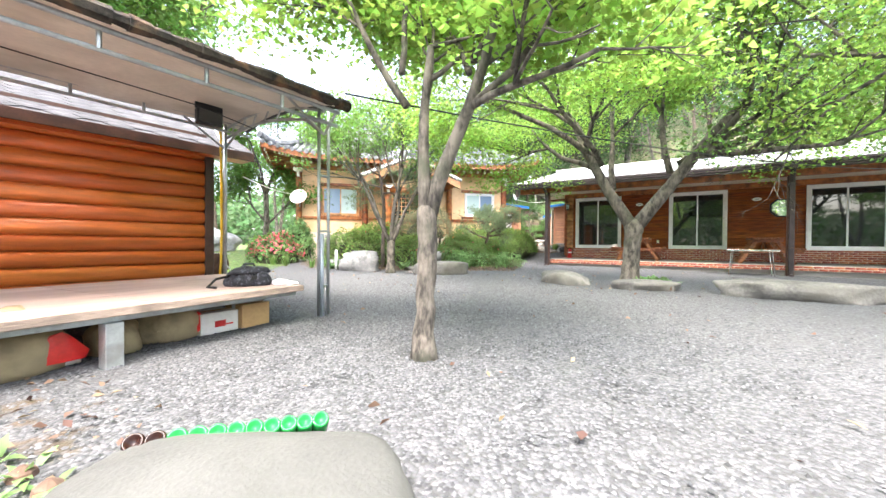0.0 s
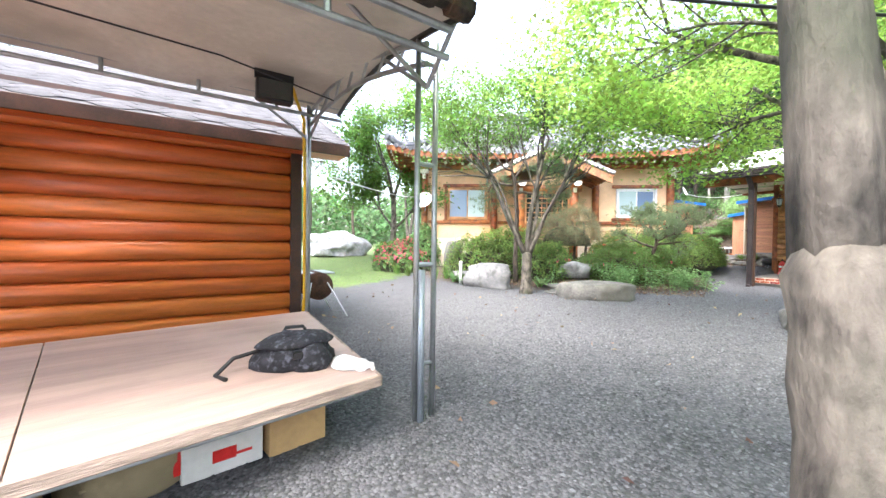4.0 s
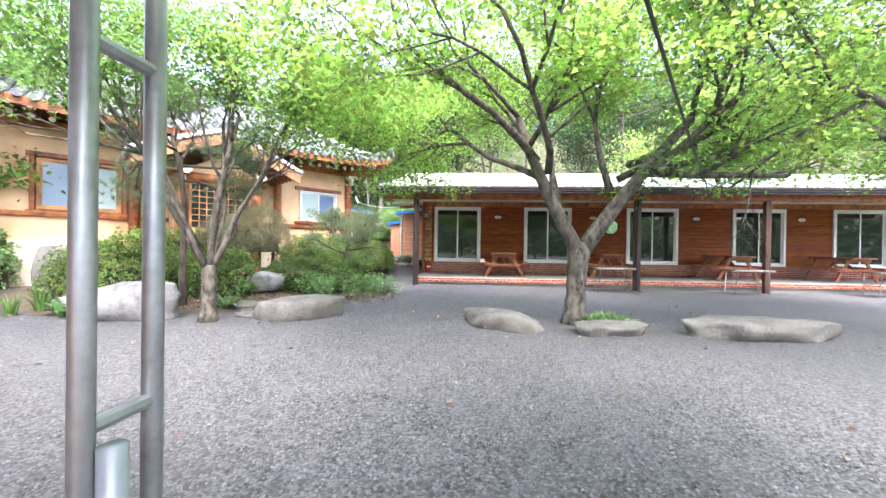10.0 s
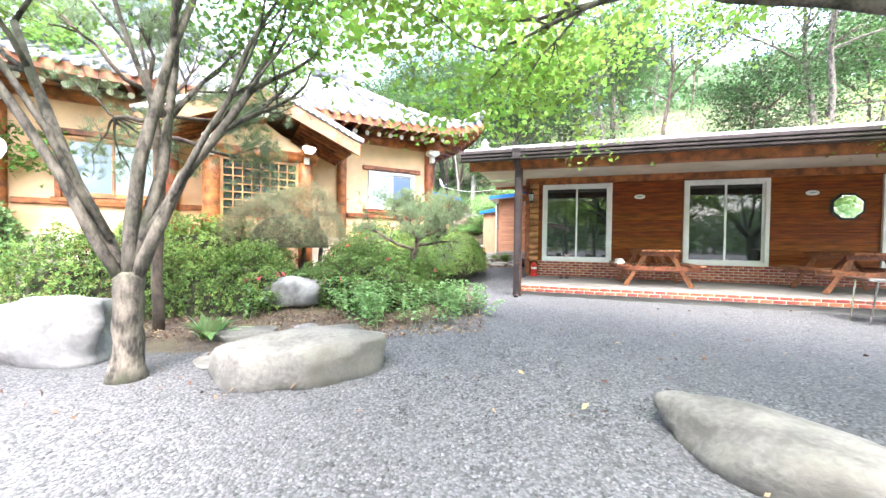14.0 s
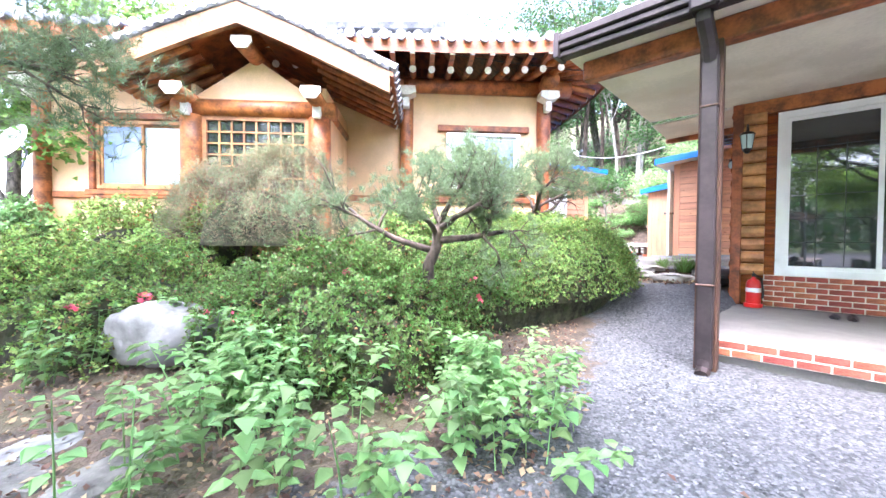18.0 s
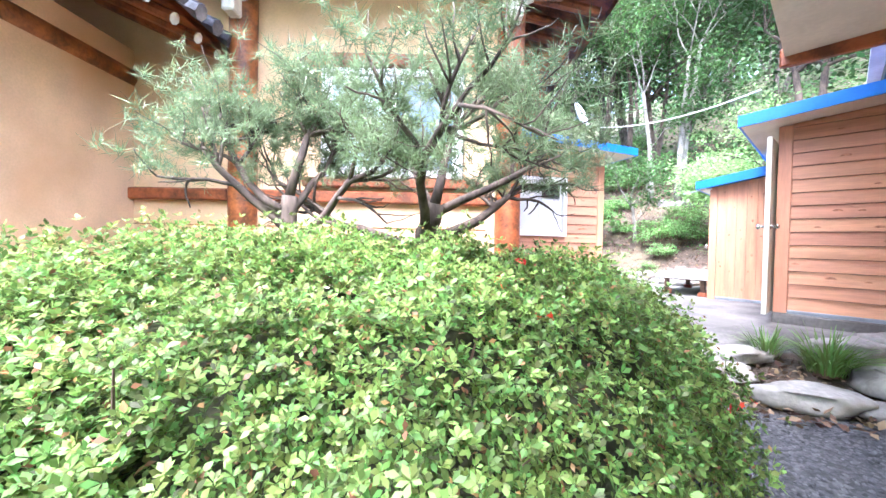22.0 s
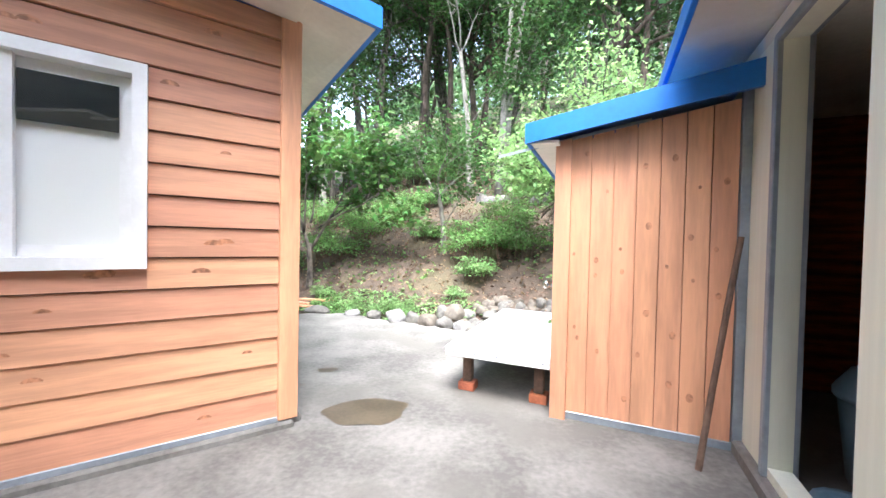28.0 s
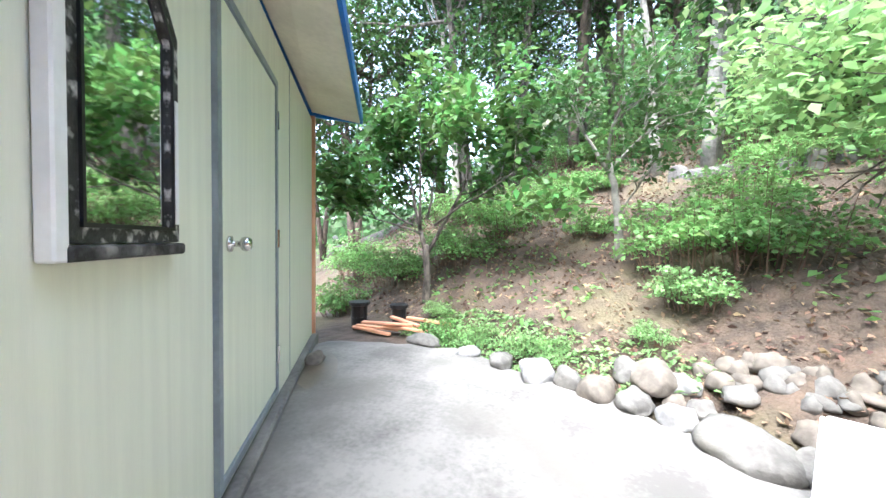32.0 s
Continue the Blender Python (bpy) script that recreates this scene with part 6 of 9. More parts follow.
def boulder(x, y, ang, sx, sy, sz, seed, mt, label, flat=0.25, z=None, rough=0.22):
    ob = link_mesh("boulder", rock_mesh(sx, sy, sz, seed, 4, rough, flat), mt, smooth=True)
    ob.matrix_world = Matrix.Translation((x, y, (land_z(x, y) if z is None else z) - 0.03)) @ Matrix.Rotation(radians(ang), 4, "Z")
    tagged(ob, label, "boulder")
    return ob


M_ROCKB = mat("smooth_grey_boulder", (0.078, 0.078, 0.072), 0.85, 0.14, 3, 0.4, 70, stain=(0.062, 0.062, 0.055), stain_scale=2)
# broad stone with a row of bottles behind it
boulder(1.76, 2.03, 22, 0.56, 0.42, 0.42, 3, M_ROCKB, "broad flat-topped stone beside a row of bottles", 0.12, rough=0.1)
boulder(0.80, 1.46, 40, 0.40, 0.36, 0.80, 8, M_ROCKB, "tall rounded grey boulder beside the flat stone", rough=0.1)
for i in range(11):
    brown = i < 2
    p = Vector((1.36, 2.21, 0)).lerp(Vector((1.83, 2.53, 0)), i / 10)
    h = 0.262 if not brown else 0.27
    up = Matrix.Rotation(math.atan2(-1.36, 0.74), 4, "Z") @ Matrix.Rotation(radians(42 + random.uniform(-3, 3)), 4, "Y")
    b = thing("bottle", Matrix.Translation((p.x, p.y, land_z(p.x, p.y) + 0.215 - 0.005 * i)) @ up @ Matrix.Translation((0, 0, -h)), "upturned brown glass bottle" if brown else "upturned green glass bottle", "bottle", "row of bottles")
    part("glass", lathe([(0.013, 0), (0.014, 0.07), (0.030, 0.12), (0.032, h - 0.012), (0.028, h - 0.002), (0.022, h - 0.003), (0.016, h - 0.014), (0.002, h - 0.02)], 16), M_BOTTLEB if brown else M_BOTTLE, b, smooth=True)

# boulders in the yard
boulder(1.08, 11.55, 12, 0.80, 0.52, 0.50, 12, M_ROCK, "long flat-topped grey boulder by the tree", 0.3, rough=0.12)
boulder(-1.45, 12.15, -10, 0.75, 0.45, 0.66, 21, M_ROCKW, "pale craggy boulder with dark clefts", 0.5, rough=0.4)
boulder(-2.5, 13.1, 30, 0.5, 0.4, 0.40, 29, M_ROCKW, "pale stone beside the lawn", 0.3)
boulder(4.05, 9.55, -62, 0.72, 0.38, 0.40, 33, M_ROCK, "slanting grey boulder on the gravel", 0.25)
boulder(5.45, 8.62, -5, 0.66, 0.34, 0.32, 41, M_ROCK, "low grey boulder at the foot of the tree", 0.12)
boulder(7.25, 7.65, -26, 1.05, 0.36, 0.46, 47, M_ROCK, "very long low boulder on the gravel", 0.2)
boulder(0.15, 12.75, 20, 0.42, 0.3, 0.22, 52, M_ROCK, "low stone at the edge of the bed", 0.1)
boulder(0.42, 14.25, 20, 0.46, 0.34, 0.52, 59, M_ROCKW, "grey rock among the bushes", 0.35, rough=0.3)
boulder(-3.7, 14.9, 10, 0.35, 0.2, 0.95, 61, M_ROCK, "upright grey standing stone", 0.7, rough=0.1)
for i, (x, y, a, c) in enumerate(((0.95, 12.95, 0.26, 0.18), (0.55, 12.62, 0.24, 0.17), (0.15, 12.40, 0.2, 0.15), (1.18, 12.55, 0.22, 0.15), (0.4, 11.95, 0.5, 0.32), (0.75, 13.2, 0.2, 0.16), (1.35, 13.15, 0.24, 0.17))):
    ob = boulder(x, y, i * 47, a, c, 0.10, 70 + i, M_ROCKW if i % 2 else M_ROCK, "flat stepping stone in leaf litter", 0.05)
    ob.name = "stepping_stone"

# ================= porch furniture =================
def picnic_table(m):
    t = thing("picnic_table", m, "red-brown wooden picnic table with joined benches", "table", "porch picnic tables")
    for i in range(5):
        part("top_plank", bbox(-0.75, 0.75, -0.36 + 0.145 * i, -0.36 + 0.145 * i + 0.135, 0.71, 0.75, bevel=0.006), M_PICNIC, t)
    for s in (-1, 1):
        for i in range(2):
            y = s * (0.60 + 0.14 * i)
            part("bench_plank", bbox(-0.75, 0.75, y - 0.065, y + 0.065, 0.41, 0.45, bevel=0.006), M_PICNIC, t)
    for x in (-0.52, 0.52):
        part("seat_bearer", bbox(x - 0.045, x - 0.01, -0.80, 0.80, 0.32, 0.41, bevel=0.005), M_PICNIC, t)
        part("top_bearer", bbox(x - 0.045, x - 0.01, -0.36, 0.36, 0.62, 0.71, bevel=0.005), M_PICNIC, t)
        for s in (-1, 1):
            a = math.atan2(0.42, 0.71)
            part("leg", bbox(x - 0.008, x + 0.03, -0.045, 0.045, 0.0, 0.80, Matrix.Translation((0, s * 0.62, 0.0)) @ Matrix.Rotation(s * a, 4, "X"), 0.005), M_PICNIC, t)
        part("brace", bbox(-0.03, 0.03, -0.02, 0.02, 0, 0.62, Matrix.Translation((x * 0.95, 0, 0.34)) @ Matrix.Rotation(-math.copysign(0.95, x), 4, "Y"), 0.004), M_PICNIC, t)
    return t


PT = Matrix.Rotation(radians(90), 4, "Z") @ Matrix.Diagonal((1.05, 1.05, 1.08, 1))
pt = picnic_table(LB @ Matrix.Translation((2.55, -1.15, PORCH_Z)) @ PT)
for x in (6.1, 10.2, 13.9):
    copy_thing(pt, LB @ Matrix.Translation((x, -1.15, PORCH_Z)) @ Matrix.Rotation(radians(90), 4, "Z"))


def folding_table(x):
    t = thing("folding_table", LB @ Matrix.Translation((x, -3.25, 0)), "small dark folding table with chrome legs", "table", "folding tables")
    p = LB @ Vector((x, -3.25, 0))
    g0 = land_z(p.x, p.y)
    part("tabletop", bbox(-0.55, 0.55, -0.28, 0.28, 0.66, 0.69, bevel=0.008), M_LOGDARK, t)
    part("rim", bbox(-0.56, 0.56, -0.29, -0.28, 0.655, 0.70, bevel=0.003), M_CHROME, t)
    for s in (-1, 1):
        part("leg", tube([(s * 0.42, -0.24, 0.66), (s * 0.48, -0.2, g0)], 0.013, 8), M_CHROME, t)
        part("leg", tube([(s * 0.42, 0.24, 0.66), (s * 0.48, 0.2, g0)], 0.013, 8), M_CHROME, t)
        part("cross_bar", tube([(s * 0.45, -0.22, 0.3), (s * 0.45, 0.22, 0.3)], 0.01, 6), M_CHROME, t)


for x in (5.55, 9.35, 13.2):
    folding_table(x)
octm = thing("octagonal_mirror", LB @ Matrix.Translation((6.69, -0.02, 2.09)), "octagonal mirror in a dark frame on the lodge wall", "mirror")
for nm, r0, mt, dy in (("mirror_frame", 0.33, M_BLACK, 0.02), ("mirror_glass", 0.28, M_MIRROR, -0.004)):
    bm = lathe([(r0, 0), (r0, 0.02)], 8)
    part(nm, bm, mt, octm, m=Matrix.Translation((0, dy, 0)) @ Matrix.Rotation(radians(90), 4, "X") @ Matrix.Rotation(radians(22.5), 4, "Z"))
for x in (2.45, 6.05, 9.85, 13.6):
    t = thing("wall_plaque", LB @ Matrix.Translation((x, -0.012, 2.42)), "small white oval room plaque", "plaque", "room plaques")
    part("plate", lathe([(0.1, 0), (0.1, 0.012), (0.09, 0.016)], 20), M_LAMPW, t, m=Matrix.Rotation(radians(90), 4, "X") @ Matrix.Diagonal((1.3, 0.6, 1, 1)))
    part("mark", bbox(-0.05, 0.05, -0.019, -0.016, -0.012, 0.012, bevel=0), M_GREYTRIM, t)
ol = thing("outlet_box", LB @ Matrix.Translation((3.1, -0.015, 0.95)), "small cream outlet box on the wall", "outlet")
part("cover", bbox(-0.04, 0.04, -0.02, 0.015, -0.06, 0.06, bevel=0.005), M_LAMPW, ol)


def wall_lantern(m):
    t = thing("wall_lantern", m, "dark metal lantern with ribbed glass", "lamp", "porch lanterns")
    part("bracket", tube([(0, 0, 0), (0, -0.1, 0.06), (0, -0.16, 0.02), (0, -0.16, -0.05)], 0.012, 8), M_BLACKMETAL, t)
    part("cap", lathe([(0.09, -0.09), (0.07, -0.06), (0.02, -0.04), (0.01, -0.02)], 8), M_BLACKMETAL, t, m=Matrix.Translation((0, -0.16, 0)))
    part("glass", lathe([(0.05, -0.28), (0.075, -0.09)], 8), M_GLASSC, t, m=Matrix.Translation((0, -0.16, 0)))
    part("base", lathe([(0.02, -0.33), (0.055, -0.28), (0.055, -0.27)], 8), M_BLACKMETAL, t, m=Matrix.Translation((0, -0.16, 0)))
    for k in range(4):
        a = k * math.pi / 2
        part("rib", tube([(0.05 * math.cos(a), 0.05 * math.sin(a) - 0.16, -0.28), (0.075 * math.cos(a), 0.075 * math.sin(a) - 0.16, -0.09)], 0.006, 5), M_BLACKMETAL, t)


wall_lantern(LB @ Matrix.Translation((-0.30, -0.06, 2.62)))
wall_lantern(LB @ Matrix.Translation((6.44, -2.70, 2.62)))
exm = LB @ Matrix.Translation((-0.20, -0.18, PORCH_Z))
ext = thing("fire_extinguisher", exm, "red fire extinguisher on the porch corner", "extinguisher")
part("cylinder", lathe([(0.075, 0.0), (0.08, 0.01), (0.08, 0.30), (0.065, 0.35), (0.025, 0.375), (0.02, 0.40)], 18), M_REDP, ext, smooth=True)
part("collar", lathe([(0.1, 0), (0.1, 0.05), (0.085, 0.052)], 18), M_REDP, ext)
part("valve", bbox(-0.02, 0.02, -0.03, 0.05, 0.40, 0.44, bevel=0.005), M_BLACK, ext)
part("handle", tube([(0, 0.02, 0.44), (0, -0.08, 0.47)], 0.009, 6), M_BLACK, ext)
part("hose", tube([(0.02, 0, 0.42), (0.08, 0.0, 0.38), (0.1, 0, 0.2), (0.095, 0, 0.12)], 0.011, 7), M_BLACK, ext)
part("label_band", lathe([(0.0795, 0.20), (0.0815, 0.20), (0.0815, 0.255), (0.0795, 0.255)], 18), M_LAMPW, ext, "white paper band")
gr = thing("kettle_grill", Matrix.Translation((5.74, 18.5, land_z(5.74, 18.5) + 0.02)) @ Matrix.Diagonal((0.85, 0.85, 0.9, 1)), "black lidded charcoal grill on the gravel by the lodge", "grill")
part("bowl", lathe([(0.05, 0.04), (0.19, 0.08), (0.235, 0.16), (0.245, 0.185)], 20), M_BLACK, gr, smooth=True)
part("lid", lathe([(0.25, 0.19), (0.245, 0.215), (0.19, 0.28), (0.09, 0.31), (0.01, 0.315)], 20), M_BLACK, gr, smooth=True)
part("lid_handle", tube([(-0.05, 0, 0.31), (-0.04, 0, 0.345), (0.04, 0, 0.345), (0.05, 0, 0.31)], 0.01, 6), M_GREYTRIM, gr)
for k in range(3):
    a = k * math.tau / 3
    part("leg", tube([(0.12 * math.cos(a), 0.12 * math.sin(a), 0.09), (0.2 * math.cos(a), 0.2 * math.sin(a), -0.02)], 0.012, 6), M_GREYTRIM, gr)
cu = thing("folded_blanket", LB @ Matrix.Translation((1.80, -1.55, PORCH_Z + 0.487)) @ Matrix.Rotation(radians(90), 4, "Z"), "folded white blanket on the picnic bench", "blanket")
part("blanket", rock_mesh(0.20, 0.11, 0.06, 66, 3, 0.2), M_WHITE, cu, smooth=True)
part("fold", rock_mesh(0.17, 0.10, 0.04, 67, 3, 0.2), M_CARDW, cu, m=Matrix.Translation((0.01, 0.0, 0.055)), smooth=True)
bd = thing("slippers", LB @ Matrix.Translation((0.6, -0.5, PORCH_Z)), "dark pair of slippers by the wall", "slippers")
for s in (-1, 1):
    part("slipper", rock_mesh(0.05, 0.13, 0.05, 90 + s, 2, 0.1), M_BLACK, bd, m=Matrix.Translation((0.07 * s, 0, 0.0)))

# satellite dishes and white bracket ends on the house
def dish(m, r, label):
    t = thing("satellite_dish", m, label, "satellite dish")
    prof = [(r * k / 6, 0.28 * r * (k / 6) ** 2) for k in range(7)]
    bm = bmesh.new()
    rings = [[bm.verts.new((rr * math.cos(a * math.tau / 24), rr * 0.92 * math.sin(a * math.tau / 24), z)) for a in range(24)] for rr, z in [(max(p, 0.002), z) for p, z in prof]]
    for a, b in zip(rings, rings[1:]):
        for k in range(24):
            bm.faces.new((a[k], a[(k + 1) % 24], b[(k + 1) % 24], b[k]))
    part("reflector", bm, M_LAMPW, t, smooth=True)
    part("arm", tube([(0, -r * 0.8, 0.15 * r), (0, -r * 0.5, r * 0.9)], 0.012, 6), M_GREYTRIM, t)
    part("receiver", tube([(0, -r * 0.52, r * 0.85), (0, -r * 0.45, r * 1.02)], 0.03, 8), M_GREYTRIM, t)
    part("mount", tube([(0, 0, -0.01), (0, -0.05, -0.15), (0, -0.35, -0.2)], 0.018, 8), M_GREYTRIM, t)


dish(HK @ Matrix.Translation((-9.45, -0.5, 2.72)) @ pose(0, 0, 0, 68, 0, -18), 0.36, "white oval satellite dish on the house post")
dish(SL @ Matrix.Translation((-0.45, -0.05, 3.36)) @ pose(0, 0, 0, 70, 0, 35), 0.21, "white round satellite dish on the shed roof")
for x in (-9.52, -2.8, -0.04):
    t = thing("bracket_end", HK @ Matrix.Translation((x, -0.17, 3.80)), "white-painted carved beam end on a post", "bracket", "white bracket ends")
    part("upper_block", prism([(-0.17, 0.2), (0.17, 0.2), (0.19, 0.09), (0.06, 0.03), (-0.06, 0.03), (-0.19, 0.09)], -0.22, 0.05), M_RAFTEND, t)
    part("lower_block", bbox(-0.06, 0.06, -0.14, 0.03, -0.16, 0.03, bevel=0.015), M_RAFTEND, t)
for x in (GX - 0.91, GX + 0.91):
    t = thing("bracket_end", HK @ Matrix.Translation((x, GYF - 0.15, 2.86)), "white-painted carved block on the gable post", "bracket", "white bracket ends")
    part("block", bbox(-0.055, 0.055, -0.06, 0.05, 0, 0.2, bevel=0.01), M_RAFTEND, t)

# ================= concrete yard things =================
# low white platform table
TB = SS @ Matrix.Translation((-0.03, 0.04, 0))
tbl = thing("low_platform", TB, "low white sheet-topped platform on short wooden legs", "platform")
part("top_sheet", bbox(-0.65, 0.0, -0.03, 1.46, 1.025, 1.06, bevel=0.008), M_WHITE, tbl)
part("skirt", bbox(-0.66, 0.0, -0.042, -0.03, 0.99, 1.05, bevel=0.003), M_WHITE, tbl)
part("skirt", bbox(-0.665, -0.65, -0.03, 1.46, 0.99, 1.05, bevel=0.003), M_WHITE, tbl)
for k in range(5):
    part("nail", lathe([(0.007, 0), (0.007, 0.003)], 8), M_GREYTRIM, tbl, m=Matrix.Translation((-0.6 + 0.14 * k, -0.0425, 1.02)) @ Matrix.Rotation(radians(90), 4, "X"))
for x, y in ((-0.55, 0.1), (-0.08, 0.1), (-0.55, 1.3), (-0.08, 1.3)):
    part("leg", bbox(x - 0.03, x + 0.03, y - 0.03, y + 0.03, CZ + 0.055, 1.026, bevel=0.005), M_TWIG, tbl)
    part("foot_brick", bbox(x - 0.055, x + 0.055, y - 0.05, y + 0.05, CZ - 0.002, CZ + 0.056, bevel=0.006), M_BRICK, tbl, "red brick under the leg")
for y in (0.1, 1.3):
    part("bearer", bbox(-0.6, -0.02, y - 0.02, y + 0.02, 0.965, 1.026, bevel=0.004), M_TWIG, tbl)
lf = leaves("fallen_leaf", [(5.83, 23.2, 1.065)], [(0, 0, 1)], 0.09, M_MINT, None, "star", 0.0, 3)
tagged(lf, "green leaf lying on the white platform", "leaf")
# mirror on the panel wall
mr = thing("wall_mirror", side @ Matrix.Translation((0.502, -0.012, 1.985)), "old mirror in a chipped black and white frame", "mirror")
oct_ = [(-0.19, -0.285), (0.19, -0.285), (0.19, 0.235), (0.115, 0.33), (-0.115, 0.33), (-0.19, 0.235)]
in_ = [(x * 0.80, z * 0.87) for x, z in oct_]
part("mirror_glass", prism(in_, -0.004, 0.004), M_MIRROR, mr)
M_CHIPPED = mat("chipped_black_paint", (0.03, 0.03, 0.028), 0.6, 0.4, 20, 0.5, 60, stain=(0.6, 0.58, 0.55), stain_scale=28)


def ring(outer, inner, y0, y1):
    """A flat frame between two outlines, drawn out along y."""
    bm = bmesh.new()
    n = len(outer)
    V = [[bm.verts.new((x, y, z)) for x, z in o] for o in (outer, inner) for y in (y0, y1)]
    for k in range(n):
        q = (k + 1) % n
        for a, b in ((0, 2), (1, 3), (0, 1), (2, 3)):
            bm.faces.new((V[a][k], V[a][q], V[b][q], V[b][k]))
    bmesh.ops.recalc_face_normals(bm, faces=bm.faces)
    return bm


part("mirror_frame", ring(oct_, in_, -0.012, 0.010), M_CHIPPED, mr, "chipped black frame")
part("inner_bead", ring([(x * 0.84, z * 0.90) for x, z in oct_], in_, -0.018, -0.012), M_BLACK, mr)
part("mirror_ledge", bbox(-0.20, 0.195, -0.026, 0.01, -0.315, -0.287, bevel=0.005), M_BATTEN, mr, "peeling grey ledge")
part("frame_side", bbox(-0.225, -0.192, -0.02, 0.01, -0.315, 0.33, bevel=0.004), M_WHITE, mr, "worn white board beside the frame")
part("peeling_strip", bbox(0.155, 0.170, -0.022, -0.0185, -0.24, 0.07, bevel=0.001), M_WHITE, mr, "flaking white paint on the frame")
# leaning stick, bin, bowl, paper box in the washroom
st = thing("wooden_pole", Matrix(), "grey wooden pole leaning by the doorway", "pole")
part("pole", tube([(6.0, 21.69, CZ), (6.06, 21.70, 1.1), (6.13, 21.71, 1.5), (6.184, 21.72, 1.774)], [0.014, 0.013, 0.013, 0.012], 8), M_TWIG, st)
bn = thing("swing_bin", SR @ Matrix.Translation((0.45, 1.22, CZ + 0.03)), "blue-grey plastic bin with a domed swing lid", "bin")
M_BIN = mat("blue_grey_plastic", (0.16, 0.24, 0.30), 0.4, 0.1, 3, 0.03, 40)
part("bucket", lathe([(0.13, 0), (0.15, 0.02), (0.185, 0.36)], 18), M_BIN, bn, smooth=True)
part("lid", lathe([(0.2, 0.36), (0.2, 0.39), (0.15, 0.47), (0.05, 0.51), (0.01, 0.515)], 18), M_BIN, bn, smooth=True)
bw = thing("bowl", SR @ Matrix.Translation((0.2, 0.95, CZ + 0.03)), "dark plastic bowl on the washroom floor", "bowl")
part("bowl_body", lathe([(0.07, 0), (0.11, 0.05), (0.12, 0.06), (0.1, 0.05), (0.06, 0.01)], 16), M_BIN, bw, smooth=True)
tp = thing("paper_dispenser", SR @ Matrix.Translation((0.88, 1.35, 1.75)), "white paper dispenser on the dark wall", "dispenser")
part("case", bbox(-0.08, 0.015, -0.08, 0.08, 0, 0.26, bevel=0.02), M_LAMPW, tp)
part("slot", bbox(-0.075, -0.02, -0.05, 0.05, -0.02, 0.0, bevel=0.002), M_CARDW, tp)
# wall lamp on the washroom
wl = thing("wall_lamp", SR @ Matrix.Translation((0.90, -0.03, 2.60)), "round glass wall lamp with a rusty rim", "lamp")
part("base", lathe([(0.05, 0), (0.05, 0.03), (0.03, 0.05)], 14), M_GREYTRIM, wl, m=Matrix.Rotation(radians(90), 4, "X"))
part("globe", lathe([(0.02, -0.17), (0.06, -0.15), (0.075, -0.10), (0.06, -0.05), (0.035, -0.03)], 16), M_GLASSC, wl, m=Matrix.Translation((-0.02, -0.09, 0.02)), smooth=True)
part("rim", lathe([(0.05, -0.04), (0.065, -0.02), (0.04, 0.02)], 14), M_BLACK, wl, m=Matrix.Translation((-0.02, -0.09, 0.02)))
wc = thing("loose_cable", Matrix(), "thin black cable hanging by the grey strip", "cable")
c0 = SR @ Vector((0.97, -0.05, 0))
part("cable", tube([(c0.x, c0.y, 2.7), (c0.x - 0.02, c0.y - 0.02, 2.2), (c0.x + 0.01, c0.y, 1.5), (c0.x - 0.03, c0.y - 0.02, 1.0), (c0.x - 0.1, c0.y - 0.05, 0.95), (c0.x - 0.12, c0.y - 0.06, 0.86), (c0.x - 0.02, c0.y - 0.05, 0.80)], 0.006, 6), M_BLACK, wc)
yh = thing("yellow_pipe", LB, "yellow gas pipe down the lodge side wall", "pipe")
part("pipe", tube([(XL - 0.085, 0.945, 2.95), (XL - 0.085, 0.945, 1.0), (XL - 0.095, 0.92, 0.72), (XL - 0.13, 0.76, 0.45)], 0.017, 10), M_YELLOW, yh, smooth=True)
for zz in (2.3, 1.0):
    part("clip", bbox(XL - 0.108, XL - 0.06, 0.92, 0.985, zz, zz + 0.02, bevel=0.003), M_STEEL, yh)
# drum with steel rods and a mop by the house wall
dr = thing("rusty_drum", Matrix.Translation((2.78, 20.48, CZ + 0.16)) @ pose(0, 0, 0, 90, 0, 35), "rusty steel drum lying by the wall", "drum")
M_RUST = mat("rusty_steel", (0.10, 0.05, 0.032), 0.8, 0.4, 6, 0.3, 30, metal=0.3, stain=(0.05, 0.03, 0.025))
DA, DB = Vector((3.06, 20.20, 0.945)), Vector((2.84, 20.80, 0.945))
dr.matrix_world = Matrix.Translation((DA + DB) / 2) @ (DB - DA).to_track_quat("Z", "Y").to_matrix().to_4x4()
dr["label"] = "rusty oil-drum barbecue lying on its side by the wall"
part("drum_body", lathe([(0.165, -0.32), (0.178, -0.31), (0.172, -0.29), (0.172, -0.11), (0.18, -0.10), (0.172, -0.09), (0.172, 0.10), (0.18, 0.11), (0.172, 0.12), (0.172, 0.29), (0.178, 0.31), (0.165, 0.32)], 24), M_RUST, dr, smooth=True)
part("drum_end", lathe([(0.15, -0.323), (0.15, -0.318)], 20), M_RUST, dr)
tray = thing("drum_lid", Matrix(), "open grey sheet lid of the drum barbecue on a steel frame", "lid")
LT0, LT1, LB0, LB1 = Vector((2.93, 20.36, 1.335)), Vector((2.82, 20.88, 1.375)), Vector((2.99, 20.28, 1.10)), Vector((2.80, 20.83, 1.16))
LF = Vector((2.92, 20.20, 0.77))
